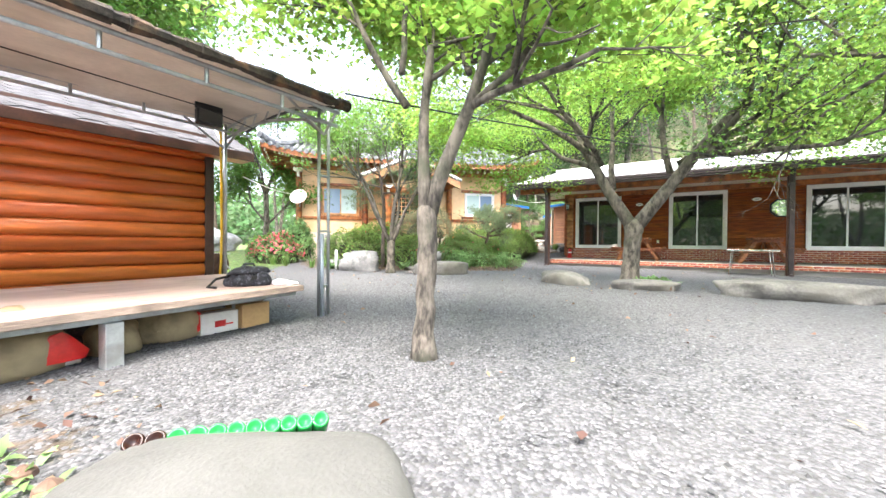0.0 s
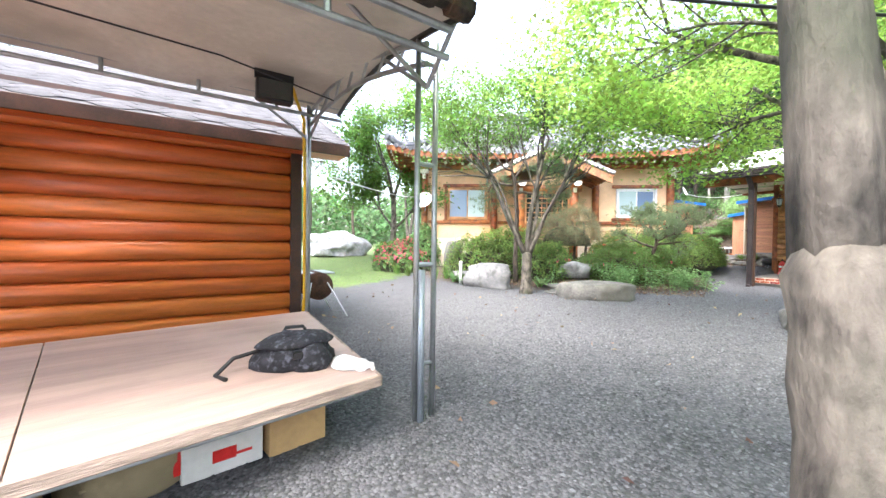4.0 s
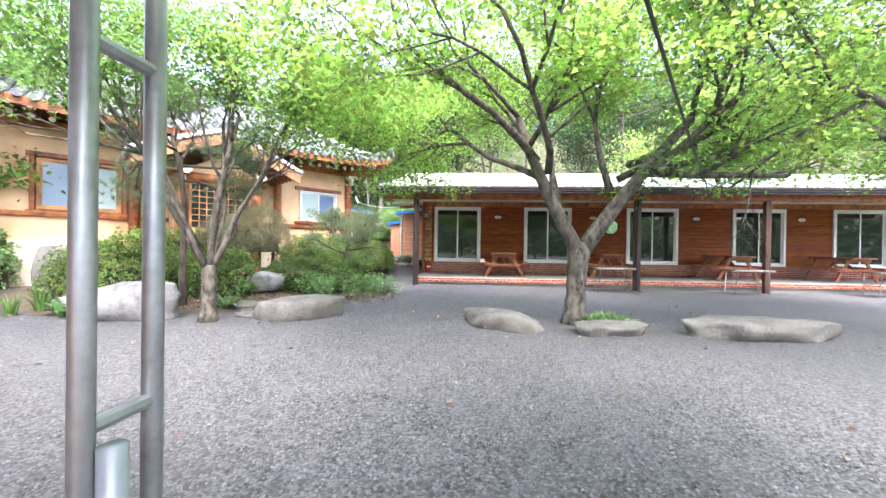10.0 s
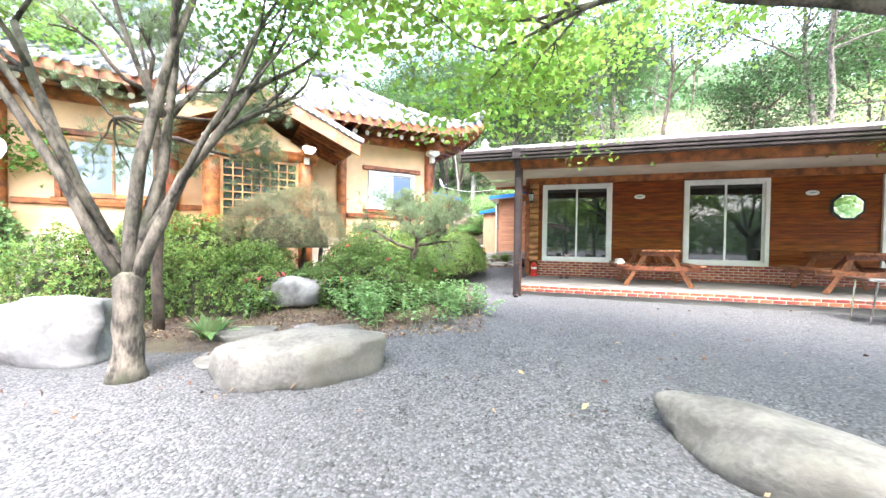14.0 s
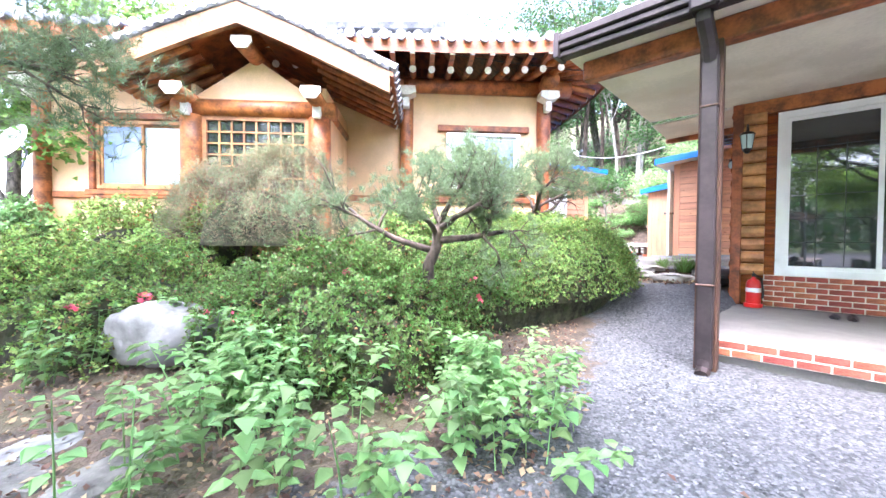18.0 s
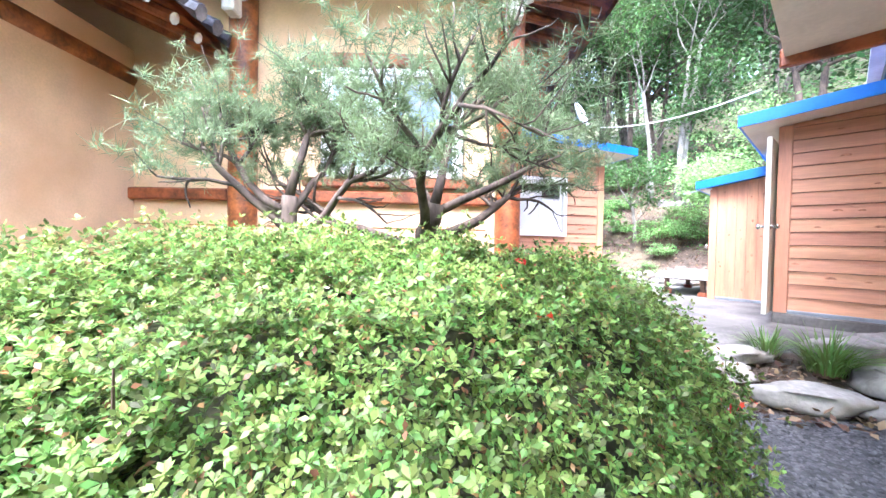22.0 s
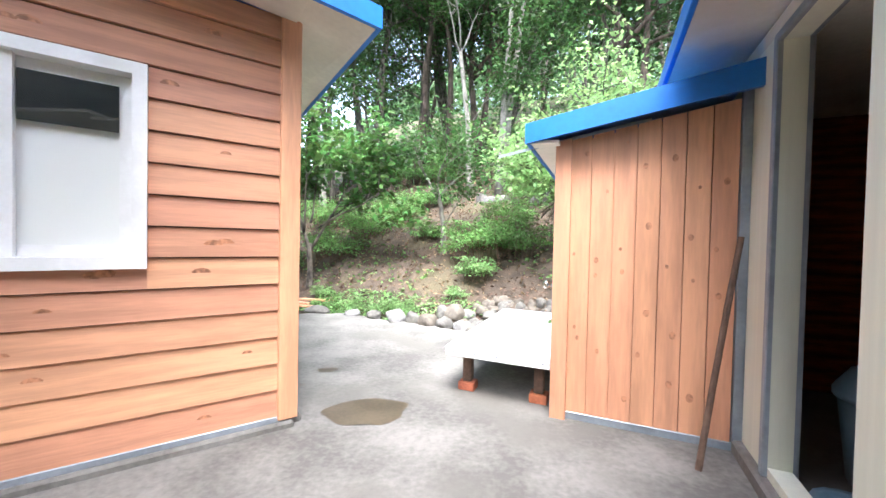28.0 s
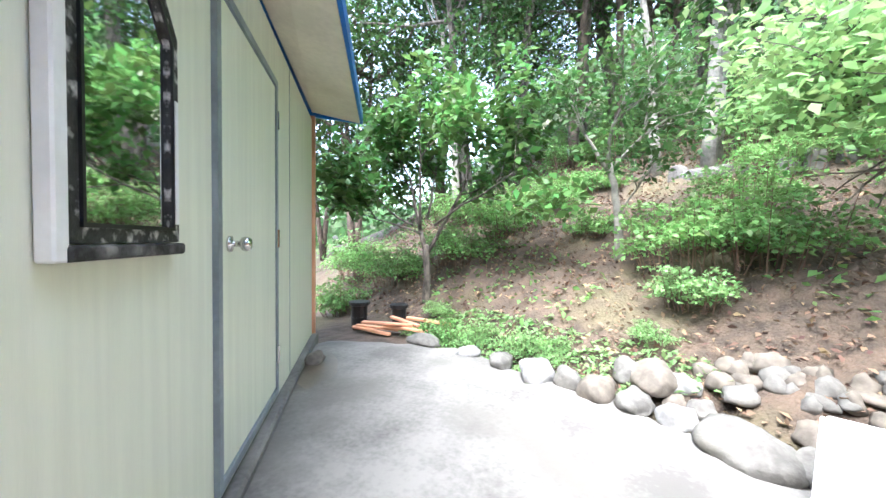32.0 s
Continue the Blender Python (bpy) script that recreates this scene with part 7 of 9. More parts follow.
for k in range(2):
    u0, u1 = 0.015 + 0.5 * k, 0.485 + 0.5 * k
    bm = bmesh.new()
    q = [LB0.lerp(LB1, u0), LB0.lerp(LB1, u1), LT0.lerp(LT1, u1), LT0.lerp(LT1, u0)]
    nrm = (q[1] - q[0]).cross(q[3] - q[0]).normalized() * 0.004
    va, vb = [bm.verts.new(p + nrm) for p in q], [bm.verts.new(p - nrm) for p in q]
    bm.faces.new(va), bm.faces.new(vb[::-1])
    for e in range(4):
        bm.faces.new((va[e], vb[e], vb[(e + 1) % 4], va[(e + 1) % 4]))
    bmesh.ops.recalc_face_normals(bm, faces=bm.faces)
    part("lid_sheet", bm, M_STEEL, tray, "dull grey sheet panel")
for a, b, r in ((LT0, LT1, 0.011), (LB0, LB1, 0.012), (LT0, LF, 0.013), (LT1, LB1, 0.012), (LB0.lerp(LB1, 0.5), LT0.lerp(LT1, 0.5), 0.012)):
    part("lid_bar", tube([a, b], r, 8), M_STEEL, tray)
for i, (a, b) in enumerate((((2.98, 20.75, 1.02), (3.41, 20.90, 1.095)), ((3.0, 20.68, 0.99), (3.45, 20.90, 1.035)), ((3.06, 20.62, 0.96), (3.49, 20.90, 0.965)), ((3.02, 20.50, 0.90), (3.56, 20.62, 0.90)), ((3.12, 20.62, 0.86), (3.42, 20.76, 0.765)), ((3.14, 20.52, 0.86), (3.58, 20.46, 0.765)), ((3.16, 20.42, 0.86), (3.74, 20.23, 0.765)), ((3.18, 20.28, 0.85), (3.84, 19.98, 0.765)))):
    t = thing("steel_rod", Matrix(), "thin galvanised tube leg of the overturned barbecue", "rod", "steel rods")
    part("rod", tube([a, b], 0.0125, 8), M_STEEL, t)
mp_ = thing("mop", SL @ Matrix.Translation((-1.785, -0.10, CZ)), "upturned grey string mop leaning on the siding", "mop")
M_MOPBLUE = mat("blue_mop_stick", (0.10, 0.22, 0.45), 0.4, 0.1, 4, 0.02, 30)
part("stick", tube([(0.0, -0.28, 0.0), (0, -0.02, 0.80)], 0.012, 8), M_MOPBLUE, mp_, "blue tube stick")
part("clamp", prism([(-0.095, 0.86), (0.095, 0.86), (0.085, 0.80), (0.04, 0.765), (-0.04, 0.765), (-0.085, 0.80)], -0.045, -0.02), M_LAMPW, mp_, "white plastic clamp")
for sx in (-0.05, 0.0, 0.05):
    part("clamp_hole", lathe([(0.009, 0), (0.009, 0.002)], 10), M_BLACK, mp_, m=Matrix.Translation((sx, -0.045, 0.825)) @ Matrix.Rotation(radians(90), 4, "X"))
M_MOP = mat("grey_mop_string", (0.16, 0.18, 0.21), 0.95, 0.3, 20, 0.4, 80)
ms_ = bmesh.new()
rnd = random.Random(9)
for k in range(46):
    a = rnd.uniform(-0.09, 0.09)
    add_tube(ms_, [(a * 0.9, 0.0, 0.85), (a * 1.1, 0.02 + rnd.uniform(-0.02, 0.02), 0.80), (a * 1.35, rnd.uniform(-0.01, 0.03), 0.68), (a * 1.3, rnd.uniform(-0.01, 0.03), rnd.uniform(0.54, 0.60))], 0.009, 5)
part("mop_head", ms_, M_MOP, mp_)["kind"] = "stuff"


def puddle(x, y, rx, ry, ang, seed, label):
    bm = bmesh.new()
    rnd = random.Random(seed)
    ph = [rnd.uniform(0, 6) for _ in range(4)]
    vs = [bm.verts.new((rx * math.cos(t) * (1 + 0.14 * math.sin(2 * t + ph[0]) + 0.1 * math.sin(3 * t + ph[1]) + 0.06 * math.sin(7 * t + ph[2])), ry * math.sin(t) * (1 + 0.12 * math.sin(2 * t + ph[3]) + 0.06 * math.sin(5 * t)), 0)) for t in [k * math.tau / 48 for k in range(48)]]
    bm.faces.new(vs)
    ob = link_mesh("puddle", bm, M_WET)
    ob.matrix_world = Matrix.Translation((x, y, CZ + 0.004)) @ Matrix.Rotation(radians(ang), 4, "Z")
    tagged(ob, label, "puddle")


puddle(4.46, 22.25, 0.21, 0.19, 0, 1, "brown puddle on the concrete")
puddle(4.05, 22.93, 0.075, 0.05, 0, 2, "tiny puddle on the concrete")
puddle(3.9, 22.62, 0.07, 0.045, 20, 3, "tiny damp patch on the concrete")
puddle(3.45, 21.1, 0.52, 0.2, 33, 4, "damp brown stain along the plinth")
puddle(2.86, 24.28, 0.36, 0.15, 122, 5, "mossy wet patch by the panel wall")
M_STEP = mat("pale_worn_step_stone", (0.36, 0.345, 0.31), 0.9, 0.25, 3, 0.6, 30, stain=(0.22, 0.19, 0.15), stain_scale=3)
# rocks along the concrete edge
rnd = random.Random(31)
edge_rocks = [(4.40, 24.74, .16, .13, .2), (4.62, 24.70, .12, .1, .2), (4.80, 24.60, .17, .13, .18), (5.0, 24.50, .17, .12, .15), (5.20, 24.36, .11, .1, .14), (5.42, 24.12, .24, .2, .2), (5.14, 24.78, .2, .15, .24), (5.0, 24.86, .12, .1, .22),
              (5.3, 24.7, .1, .08, .16), (5.36, 24.52, .09, .08, .14), (5.24, 24.58, .08, .07, .12), (4.12, 24.94, .15, .1, .14), (3.8, 25.1, .13, .1, .12), (3.3, 25.28, .2, .12, .12), (2.72, 24.42, .12, .1, .15), (5.65, 24.02, .14, .12, .18), (5.8, 24.3, .13, .12, .16), (5.55, 24.6, .12, .1, .14), (5.75, 24.75, .11, .09, .15)]
for i in range(46):
    s = rnd.uniform(0, 1)
    edge_rocks.append((5.5 + 1.35 * s + rnd.uniform(-.08, .08), 24.80 - 0.72 * s + rnd.uniform(-.12, .14), rnd.uniform(.05, .11), rnd.uniform(.04, .08), rnd.uniform(.06, .16)))
for i, (x, y, a, c, h) in enumerate(edge_rocks):
    ob = link_mesh("stone", rock_mesh(a, c, h * 0.55, 200 + i, 2 if i > 18 else 3, 0.25), M_ROCKW if i % 4 == 0 and i < 13 else M_ROCK if i % 2 else M_ROCKD, smooth=True)
    ob.matrix_world = Matrix.Translation((x, y, max(CZ - 0.02 if i < 16 else 0.55, land_z(x, y) - 0.02))) @ Matrix.Rotation(rnd.uniform(0, 6), 4, "Z")
    tagged(ob, "rounded grey stone edging the concrete yard", "stone", "edging stones")
for i, (x, y, a, c, h, ang) in enumerate(((5.25, 19.02, .34, .2, .26, 10), (6.0, 19.25, .42, .3, .34, -25), (5.62, 18.98, .2, .16, .16, 30), (4.6, 19.32, .42, .2, .22, -8), (5.85, 18.85, .22, .15, .24, 0), (5.0, 19.6, .3, .2, .18, 20), (4.62, 19.42, .40, .22, .26, 8), (6.38, 19.60, .52, .28, .52, -20), (5.75, 19.62, .3, .18, .42, 12))):
    ob = link_mesh("stone", rock_mesh(a, c, h * 0.66, 300 + i, 4, 0.3, 0.3), M_STEP if i != 4 else M_ROCKW, smooth=True)
    ob.matrix_world = Matrix.Translation((x, y, land_z(x, y) + (0.0 if i != 1 else 0.03))) @ Matrix.Rotation(radians(ang), 4, "Z")
    tagged(ob, "pale stone set in the step up to the yard", "stone", "step stones")
# rough blocks of an old terrace up the bank
for i in range(11):
    x, y = 5.9 + 0.24 * i + rnd.uniform(-.05, .05), 28.15 - 0.15 * i + rnd.uniform(-.1, .1)
    a, h = rnd.uniform(.10, .19), rnd.uniform(.16, .34)
    ob = link_mesh("terrace_block", rock_mesh(a, a * 0.7, h, 420 + i, 3, 0.16, 0.35), M_ROCKW if i % 3 == 1 else M_ROCK)
    ob.matrix_world = Matrix.Translation((x, y, land_z(x, y) - 0.05)) @ Matrix.Rotation(radians(-32 + rnd.uniform(-20, 20)), 4, "Z")
    tagged(ob, "rough grey block of an old terrace", "stone", "terrace blocks")
# stove rings and planks beyond the shed
for i, (x, y, r, h) in enumerate(((2.1, 26.0, 0.1, 0.3), (2.55, 26.2, 0.09, 0.2))):
    t = thing("iron_pot", Matrix.Translation((x, y, land_z(x, y) - 0.01)), "sooty black iron pot on the soil", "pot", "iron pots")
    part("pot_body", lathe([(r * 0.8, 0), (r, 0.03), (r, h), (r * 1.3, h + 0.01), (r * 1.3, h + 0.05), (r * 0.9, h + 0.05)], 14), M_BLACK, t)
    part("pot_ring", lathe([(r * 1.05, h * 0.5), (r * 1.08, h * 0.52), (r * 1.05, h * 0.54)], 14), M_BLACK, t)
for i in range(6):
    x, y = 2.6 + rnd.uniform(-.3, .5), 25.75 + rnd.uniform(-.2, .2)
    ob = link_mesh("plank", bbox(-0.3, 0.3, -0.03, 0.03, 0, 0.03), M_SIDING)
    ob.matrix_world = Matrix.Translation((x, y, land_z(x, y) + 0.03 + 0.02 * i)) @ Matrix.Rotation(rnd.uniform(-0.6, 0.3), 4, "Z")
    tagged(ob, "orange offcut plank on the soil", "plank", "offcut planks")
# overhead wires
for i, (a, b, sag, r) in enumerate((((3.9, 22.2, 3.3), (5.4, 20.4, 3.0), 0.12, 0.008), ((0.4, 17.4, 4.3), (12, 24, 5.2), 0.4, 0.007), ((0.4, 17.5, 4.5), (12.5, 23.5, 5.5), 0.4, 0.007), ((1.0, 4.8, 2.3), (16, 13.5, 3.1), 0.35, 0.01), ((-1.1, 6.2, 1.75), (-5.6, 16.2, 2.95), 0.12, 0.008))):
    t = thing("overhead_wire", Matrix(), "thin wire strung between buildings", "wire", "overhead wires")
    A, B = Vector(a), Vector(b)
    part("wire", tube([A.lerp(B, k / 12) - Vector((0, 0, sag * 4 * (k / 12) * (1 - k / 12))) for k in range(13)], r, 5), M_LAMPW if i in (0, 4) else M_BLACK, t)
# covered vehicle, lawn frame, wheelbarrow-like drum beyond the cabin
M_SILVER = mat("silver_cover", (0.42, 0.42, 0.43), 0.6, 0.3, 3, 1.0, 9, stain=(0.25, 0.24, 0.23), stain_scale=2)
cv = link_mesh("covered_mound", rock_mesh(1.7, 1.0, 0.75, 77, 5, 0.55), M_SILVER, smooth=True)
cv.matrix_world = Matrix.Translation((-11.4, 17.0, land_z(-11.4, 17.0)))
tagged(cv, "load covered with a silver sheet on the lawn", "cover")
d2 = thing("rusty_drum", Matrix.Translation((-2.75, 7.55, land_z(-2.75, 7.55) + 0.42)) @ pose(0, 0, 0, 90, 0, 60), "half drum barbecue on legs behind the cabin", "drum")
part("drum_body", lathe([(0.2, -0.35), (0.21, -0.34), (0.21, 0.34), (0.2, 0.35)], 18), M_RUST, d2, smooth=True)
for s in (-1, 1):
    part("rod", tube([(0.1 * s, 0.1, 0.3), (0.3 * s, -0.42, 0.75)], 0.012, 6), M_STEEL, d2)
    part("leg", tube([(0.1 * s, -0.1, 0.0), (0.25 * s, -0.42, 0.1)], 0.014, 6), M_STEEL, d2)
part("panel", bbox(-0.25, 0.25, 0.18, 0.2, -0.3, 0.3, bevel=0.003), M_STEEL, d2)
sp = thing("standpipe", Matrix.Translation((-2.3, 12.3, land_z(-2.3, 12.3))), "short white garden standpipe by the boulders", "pipe")
part("pipe", tube([(0, 0, -0.01), (0, 0, 0.62)], 0.04, 12), M_WHITE, sp, smooth=True)
part("tap", tube([(0, 0, 0.5), (0.03, -0.08, 0.5), (0.04, -0.1, 0.45)], 0.012, 6), M_CHROME, sp)

# ================= trees =================
def rvec(rnd, s=1.0):
    return Vector((rnd.gauss(0, s), rnd.gauss(0, s), rnd.gauss(0, s)))


def grow(bm, rnd, p, d, length, r, level, most, tips, rise=0.06, wob=0.10, kids=(3, 5), spread=0.7, flat=0.0, seg=None, shrink=0.62, twigs=None):
    """One limb and its side limbs; tips gathers places along the outer limbs."""
    n = 5
    pts, rad = [p.copy()], [r]
    q, dd = p.copy(), d.normalized()
    for k in range(n):
        dd = (dd + rvec(rnd, wob) + Vector((0, 0, rise))).normalized()
        if flat:
            dd.z *= 1 - flat
            dd.normalize()
        q = q + dd * length / n
        pts.append(q.copy())
        rad.append(r * (1 - 0.55 * (k + 1) / n))
    add_tube(bm, pts, rad, seg or (9 if r > 0.06 else 6 if r > 0.02 else 4), cap=True)
    if level >= most - 1:
        for k in range(2, n + 1):
            tips.append((pts[k], dd.copy()))
    if level >= most:
        return
    for k in range(rnd.randint(*kids)):
        f = rnd.uniform(0.6 if level == 1 else 0.4, 1.0) if k else 1.0
        i = min(n, int(f * n))
        base = pts[i]
        side = rvec(rnd).cross(dd)
        nd = (dd * rnd.uniform(0.5, 0.9) + side.normalized() * spread * rnd.uniform(0.6, 1.2)).normalized()
        grow(twigs if twigs is not None else bm, rnd, base, nd, length * rnd.uniform(shrink - 0.1, shrink + 0.1), rad[i] * 0.72, level + 1, most, tips, rise, wob, kids, spread, flat, None, shrink)


def crown_points(tips, per, spread, zs, rng):
    P = np.array([t[0] for t in tips])
    idx = rng.integers(0, len(P), per * len(P))
    pts = P[idx] + rng.normal(0, 1, (len(idx), 3)) * np.array([spread, spread, zs])
    nrm = np.tile([0, 0, 1.0], (len(idx), 1)) + rng.normal(0, 0.35, (len(idx), 3))
    return pts, nrm


def tree(name, x, y, label, trunk, limbs, most, per, lsize, lmat, seed, bark=None, shape="star", spread=0.16, zs=0.07, rise=0.05, kids=(3, 4), lspread=0.75, wob=0.10, shrink=0.62, keep=None, category="tree"):
    """trunk: (dx, dy, z, radius) points; limbs: (start point index or z, direction, length, radius)."""
    rnd, rng = random.Random(seed), np.random.default_rng(seed)
    g0 = land_z(x, y)
    t = thing(name, Matrix.Translation((x, y, g0)), label, category)
    bm = bmesh.new()
    pts = [Vector((a, b, c)) for a, b, c, _ in trunk]
    rad = [q[3] for q in trunk]
    fine, fr = [], []
    for i in range(len(pts) - 1):
        for k in range(4):
            fine.append(pts[i].lerp(pts[i + 1], k / 4) + rvec(rnd, 0.006))
            fr.append((rad[i] + (rad[i + 1] - rad[i]) * k / 4) * rnd.uniform(0.95, 1.06))
    fine += [pts[-1], pts[-1] + Vector((0, 0, rad[-1] * 0.5)), pts[-1] + Vector((0, 0, rad[-1] * 0.75))]
    fr += [rad[-1], rad[-1] * 0.75, rad[-1] * 0.3]
    fine[0] = pts[0] - Vector((0, 0, 0.06))
    fr[0] *= 1.28
    fr[1] *= 1.08
    add_tube(bm, fine, fr, 14)
    part("trunk", bm, bark or M_BARK, t, smooth=True)
    tips = []
    twigs = bmesh.new()
    for start, d, L, r in limbs:
        bm = bmesh.new()
        p = pts[start] - Vector((0, 0, 0.10)) if isinstance(start, int) else Vector(start)
        grow(bm, rnd, p, Vector(d), L, r * (1.2 if isinstance(start, int) else 1.0), 1, most, tips, rise, wob, kids, lspread, shrink=shrink, twigs=twigs)
        part("limb", bm, bark or M_BARK, t, smooth=True)
    part("branchwork", twigs, bark or M_BARK, t, smooth=True)["kind"] = "stuff"
    P, Nn = crown_points(tips, per, spread, zs, rng)
    if keep is not None:
        ok = keep(P)
        P, Nn = P[ok], Nn[ok]
    leaves("crown", P, Nn, lsize, lmat, t, shape, seed=seed)
    return t


# maple near the bottles
tree("maple_tree", 2.0, 3.83, "young maple with a forked grey trunk on the gravel",
     [(0, 0, 0, 0.088), (0.0, 0.0, 0.35, 0.072), (0.02, 0.03, 0.75, 0.070), (0.0, 0.06, 1.06, 0.074)],
     [(3, (-0.20, 0.05, 1.0), 1.35, 0.050), (3, (0.27, 0.08, 1.0), 1.5, 0.054), ((-0.16, 0.1, 1.85), (-0.75, 0.2, 0.95), 1.2, 0.033), ((-0.2, 0.1, 2.1), (0.0, 0.6, 1.2), 1.2, 0.03), ((0.33, 0.15, 2.2), (0.6, 0.3, 1.0), 1.2, 0.032), ((0.3, 0.15, 2.1), (-0.3, 0.8, 1.0), 1.2, 0.028)],
     4, 26, 0.052, M_MAPLE, 11, spread=0.27, zs=0.10, wob=0.07, keep=lambda P: (P[:, 2] > 2.05))
# many-stemmed tree in front of the house
tree("maple_tree", -0.33, 11.45, "many-stemmed tree with a vase of thin limbs before the house",
     [(0, 0, 0, 0.13), (0.01, 0, 0.45, 0.105), (0.02, 0.0, 0.85, 0.115)],
     [(2, (-0.30, 0.1, 1.0), 2.7, 0.055), (2, (0.02, -0.12, 1.0), 2.8, 0.055), (2, (0.36, 0.0, 1.0), 2.7, 0.05), (2, (0.12, 0.35, 1.0), 2.7, 0.05), (2, (-0.12, -0.32, 1.1), 2.5, 0.04), ((0.12, 0, 1.2), (0.55, 0.1, 0.9), 2.4, 0.036), ((-0.12, 0, 1.2), (-0.55, -0.1, 1.0), 2.3, 0.035)],
     4, 17, 0.056, M_MAPLE2, 23, spread=0.25, zs=0.12, lspread=0.45, kids=(3, 4), shrink=0.5, keep=lambda P: (P[:, 2] > 3.3 + 0.5 * np.sin(P[:, 0] * 5) * np.sin(P[:, 1] * 6)))
# large spreading maple by the long boulder
tree("maple_tree", 5.36, 9.36, "large spreading maple with a thick mossy trunk",
     [(0, 0, 0, 0.20), (0.0, 0.0, 0.5, 0.165), (0.04, 0.0, 1.0, 0.17), (0.06, 0.0, 1.25, 0.19)],
     [(3, (-0.55, 0.1, 1.0), 2.5, 0.115), (3, (0.75, -0.05, 1.0), 2.9, 0.125), ((-0.35, 0.05, 2.0), (0.05, 0.3, 1.1), 2.2, 0.07), ((-0.75, 0.1, 2.7), (-1.0, -0.2, 0.55), 2.8, 0.07), ((-0.6, 0.1, 2.4), (-0.9, 0.8, 0.5), 2.6, 0.06), ((0.75, 0, 2.3), (-0.1, 0.3, 1.1), 2.3, 0.07), ((1.2, 0, 2.8), (1.0, 0.4, 0.45), 2.8, 0.07), ((0.9, 0, 2.5), (0.7, -1.0, 0.6), 2.7, 0.07), ((-0.6, 0, 2.5), (-0.5, -1.0, 0.6), 2.6, 0.06)],
     5, 12, 0.062, M_MAPLE, 37, spread=0.28, zs=0.09, lspread=0.7, kids=(3, 4), rise=0.02, keep=lambda P: (P[:, 2] > 2.2))
tree("maple_tree", 9.9, 6.1, "spreading maple at the open side of the yard",
     [(0, 0, 0, 0.20), (0.0, 0.0, 0.6, 0.16), (-0.04, 0.0, 1.2, 0.16), (-0.05, 0.0, 1.6, 0.17)],
     [(3, (-0.7, 0.1, 1.0), 2.6, 0.11), (3, (0.6, -0.1, 1.0), 2.6, 0.11), ((-0.7, 0.05, 2.6), (-1.0, 0.4, 0.35), 2.7, 0.07), ((-0.6, 0.0, 2.5), (-0.9, -0.6, 0.4), 2.6, 0.07), ((-0.1, 0.1, 2.0), (0.0, 0.9, 0.7), 2.6, 0.07), ((0.4, 0.0, 2.4), (0.6, 0.8, 0.6), 2.4, 0.06), ((0.3, 0.0, 2.3), (0.3, -0.9, 0.7), 2.4, 0.06)],
     5, 9, 0.07, M_MAPLE2, 41, spread=0.32, zs=0.10, lspread=0.7, kids=(3, 4), rise=0.02, keep=lambda P: (P[:, 2] > 2.4))
# tree behind the cabin, beyond the lawn
tree("broadleaf_tree", -7.6, 16.8, "leafy tree on the lawn beyond the cabin",
     [(0, 0, 0, 0.14), (0.1, 0, 1.4, 0.12), (0.0, 0.1, 2.7, 0.10)],
     [(2, (-0.4, 0.2, 1.0), 2.6, 0.07), (2, (0.45, 0.0, 1.0), 2.6, 0.07), (2, (0.0, -0.5, 1.0), 2.4, 0.06), (1, (-0.6, -0.2, 0.8), 1.9, 0.05), (1, (0.7, 0.1, 0.7), 1.7, 0.045)],
     4, 20, 0.105, M_MAPLE2, 51, spread=0.28, zs=0.18, kids=(3, 4))
tree("broadleaf_tree", -9.5, 10.5, "leafy tree rising behind the cabin roof",
     [(0, 0, 0, 0.22), (0.1, 0, 2.4, 0.19), (0.0, 0.1, 4.4, 0.16)],
     [(2, (-0.4, 0.2, 1.0), 3.6, 0.09), (2, (0.6, 0.0, 1.0), 3.8, 0.09), (2, (0.2, -0.7, 1.0), 3.6, 0.08), (2, (0.4, 0.7, 0.9), 3.4, 0.08), (1, (0.9, -0.3, 0.8), 3.0, 0.06)],
     4, 24, 0.12, M_MAPLE2, 57, spread=0.3, zs=0.2, kids=(3, 4))
# persimmon with glossy leaves on the bank
tree("persimmon_tree", 2.80, 26.5, "small persimmon with glossy dark leaves on the bank",
     [(0, 0, 0, 0.05), (0.0, 0, 0.4, 0.043), (-0.01, 0, 0.72, 0.045)],
     [(2, (-0.45, 0, 1.0), 1.15, 0.03), (2, (0.35, 0.1, 1.0), 1.1, 0.028), ((-0.1, 0, 0.95), (0.1, -0.3, 1.0), 1.15, 0.022), ((0.1, 0, 1.0), (0.95, -0.1, 0.25), 1.25, 0.02), ((-0.2, 0, 1.0), (-0.9, 0.1, 0.5), 1.25, 0.02), ((-0.1, 0, 0.9), (-0.9, -0.4, 0.3), 1.0, 0.02), ((0.0, 0, 1.1), (0.0, 0.5, 0.9), 1.1, 0.02)],
     3, 13, 0.125, M_PERS, 61, shape="leaf", spread=0.11, zs=0.09, kids=(3, 4), lspread=0.8, keep=lambda P: P[:, 2] > 0.55)
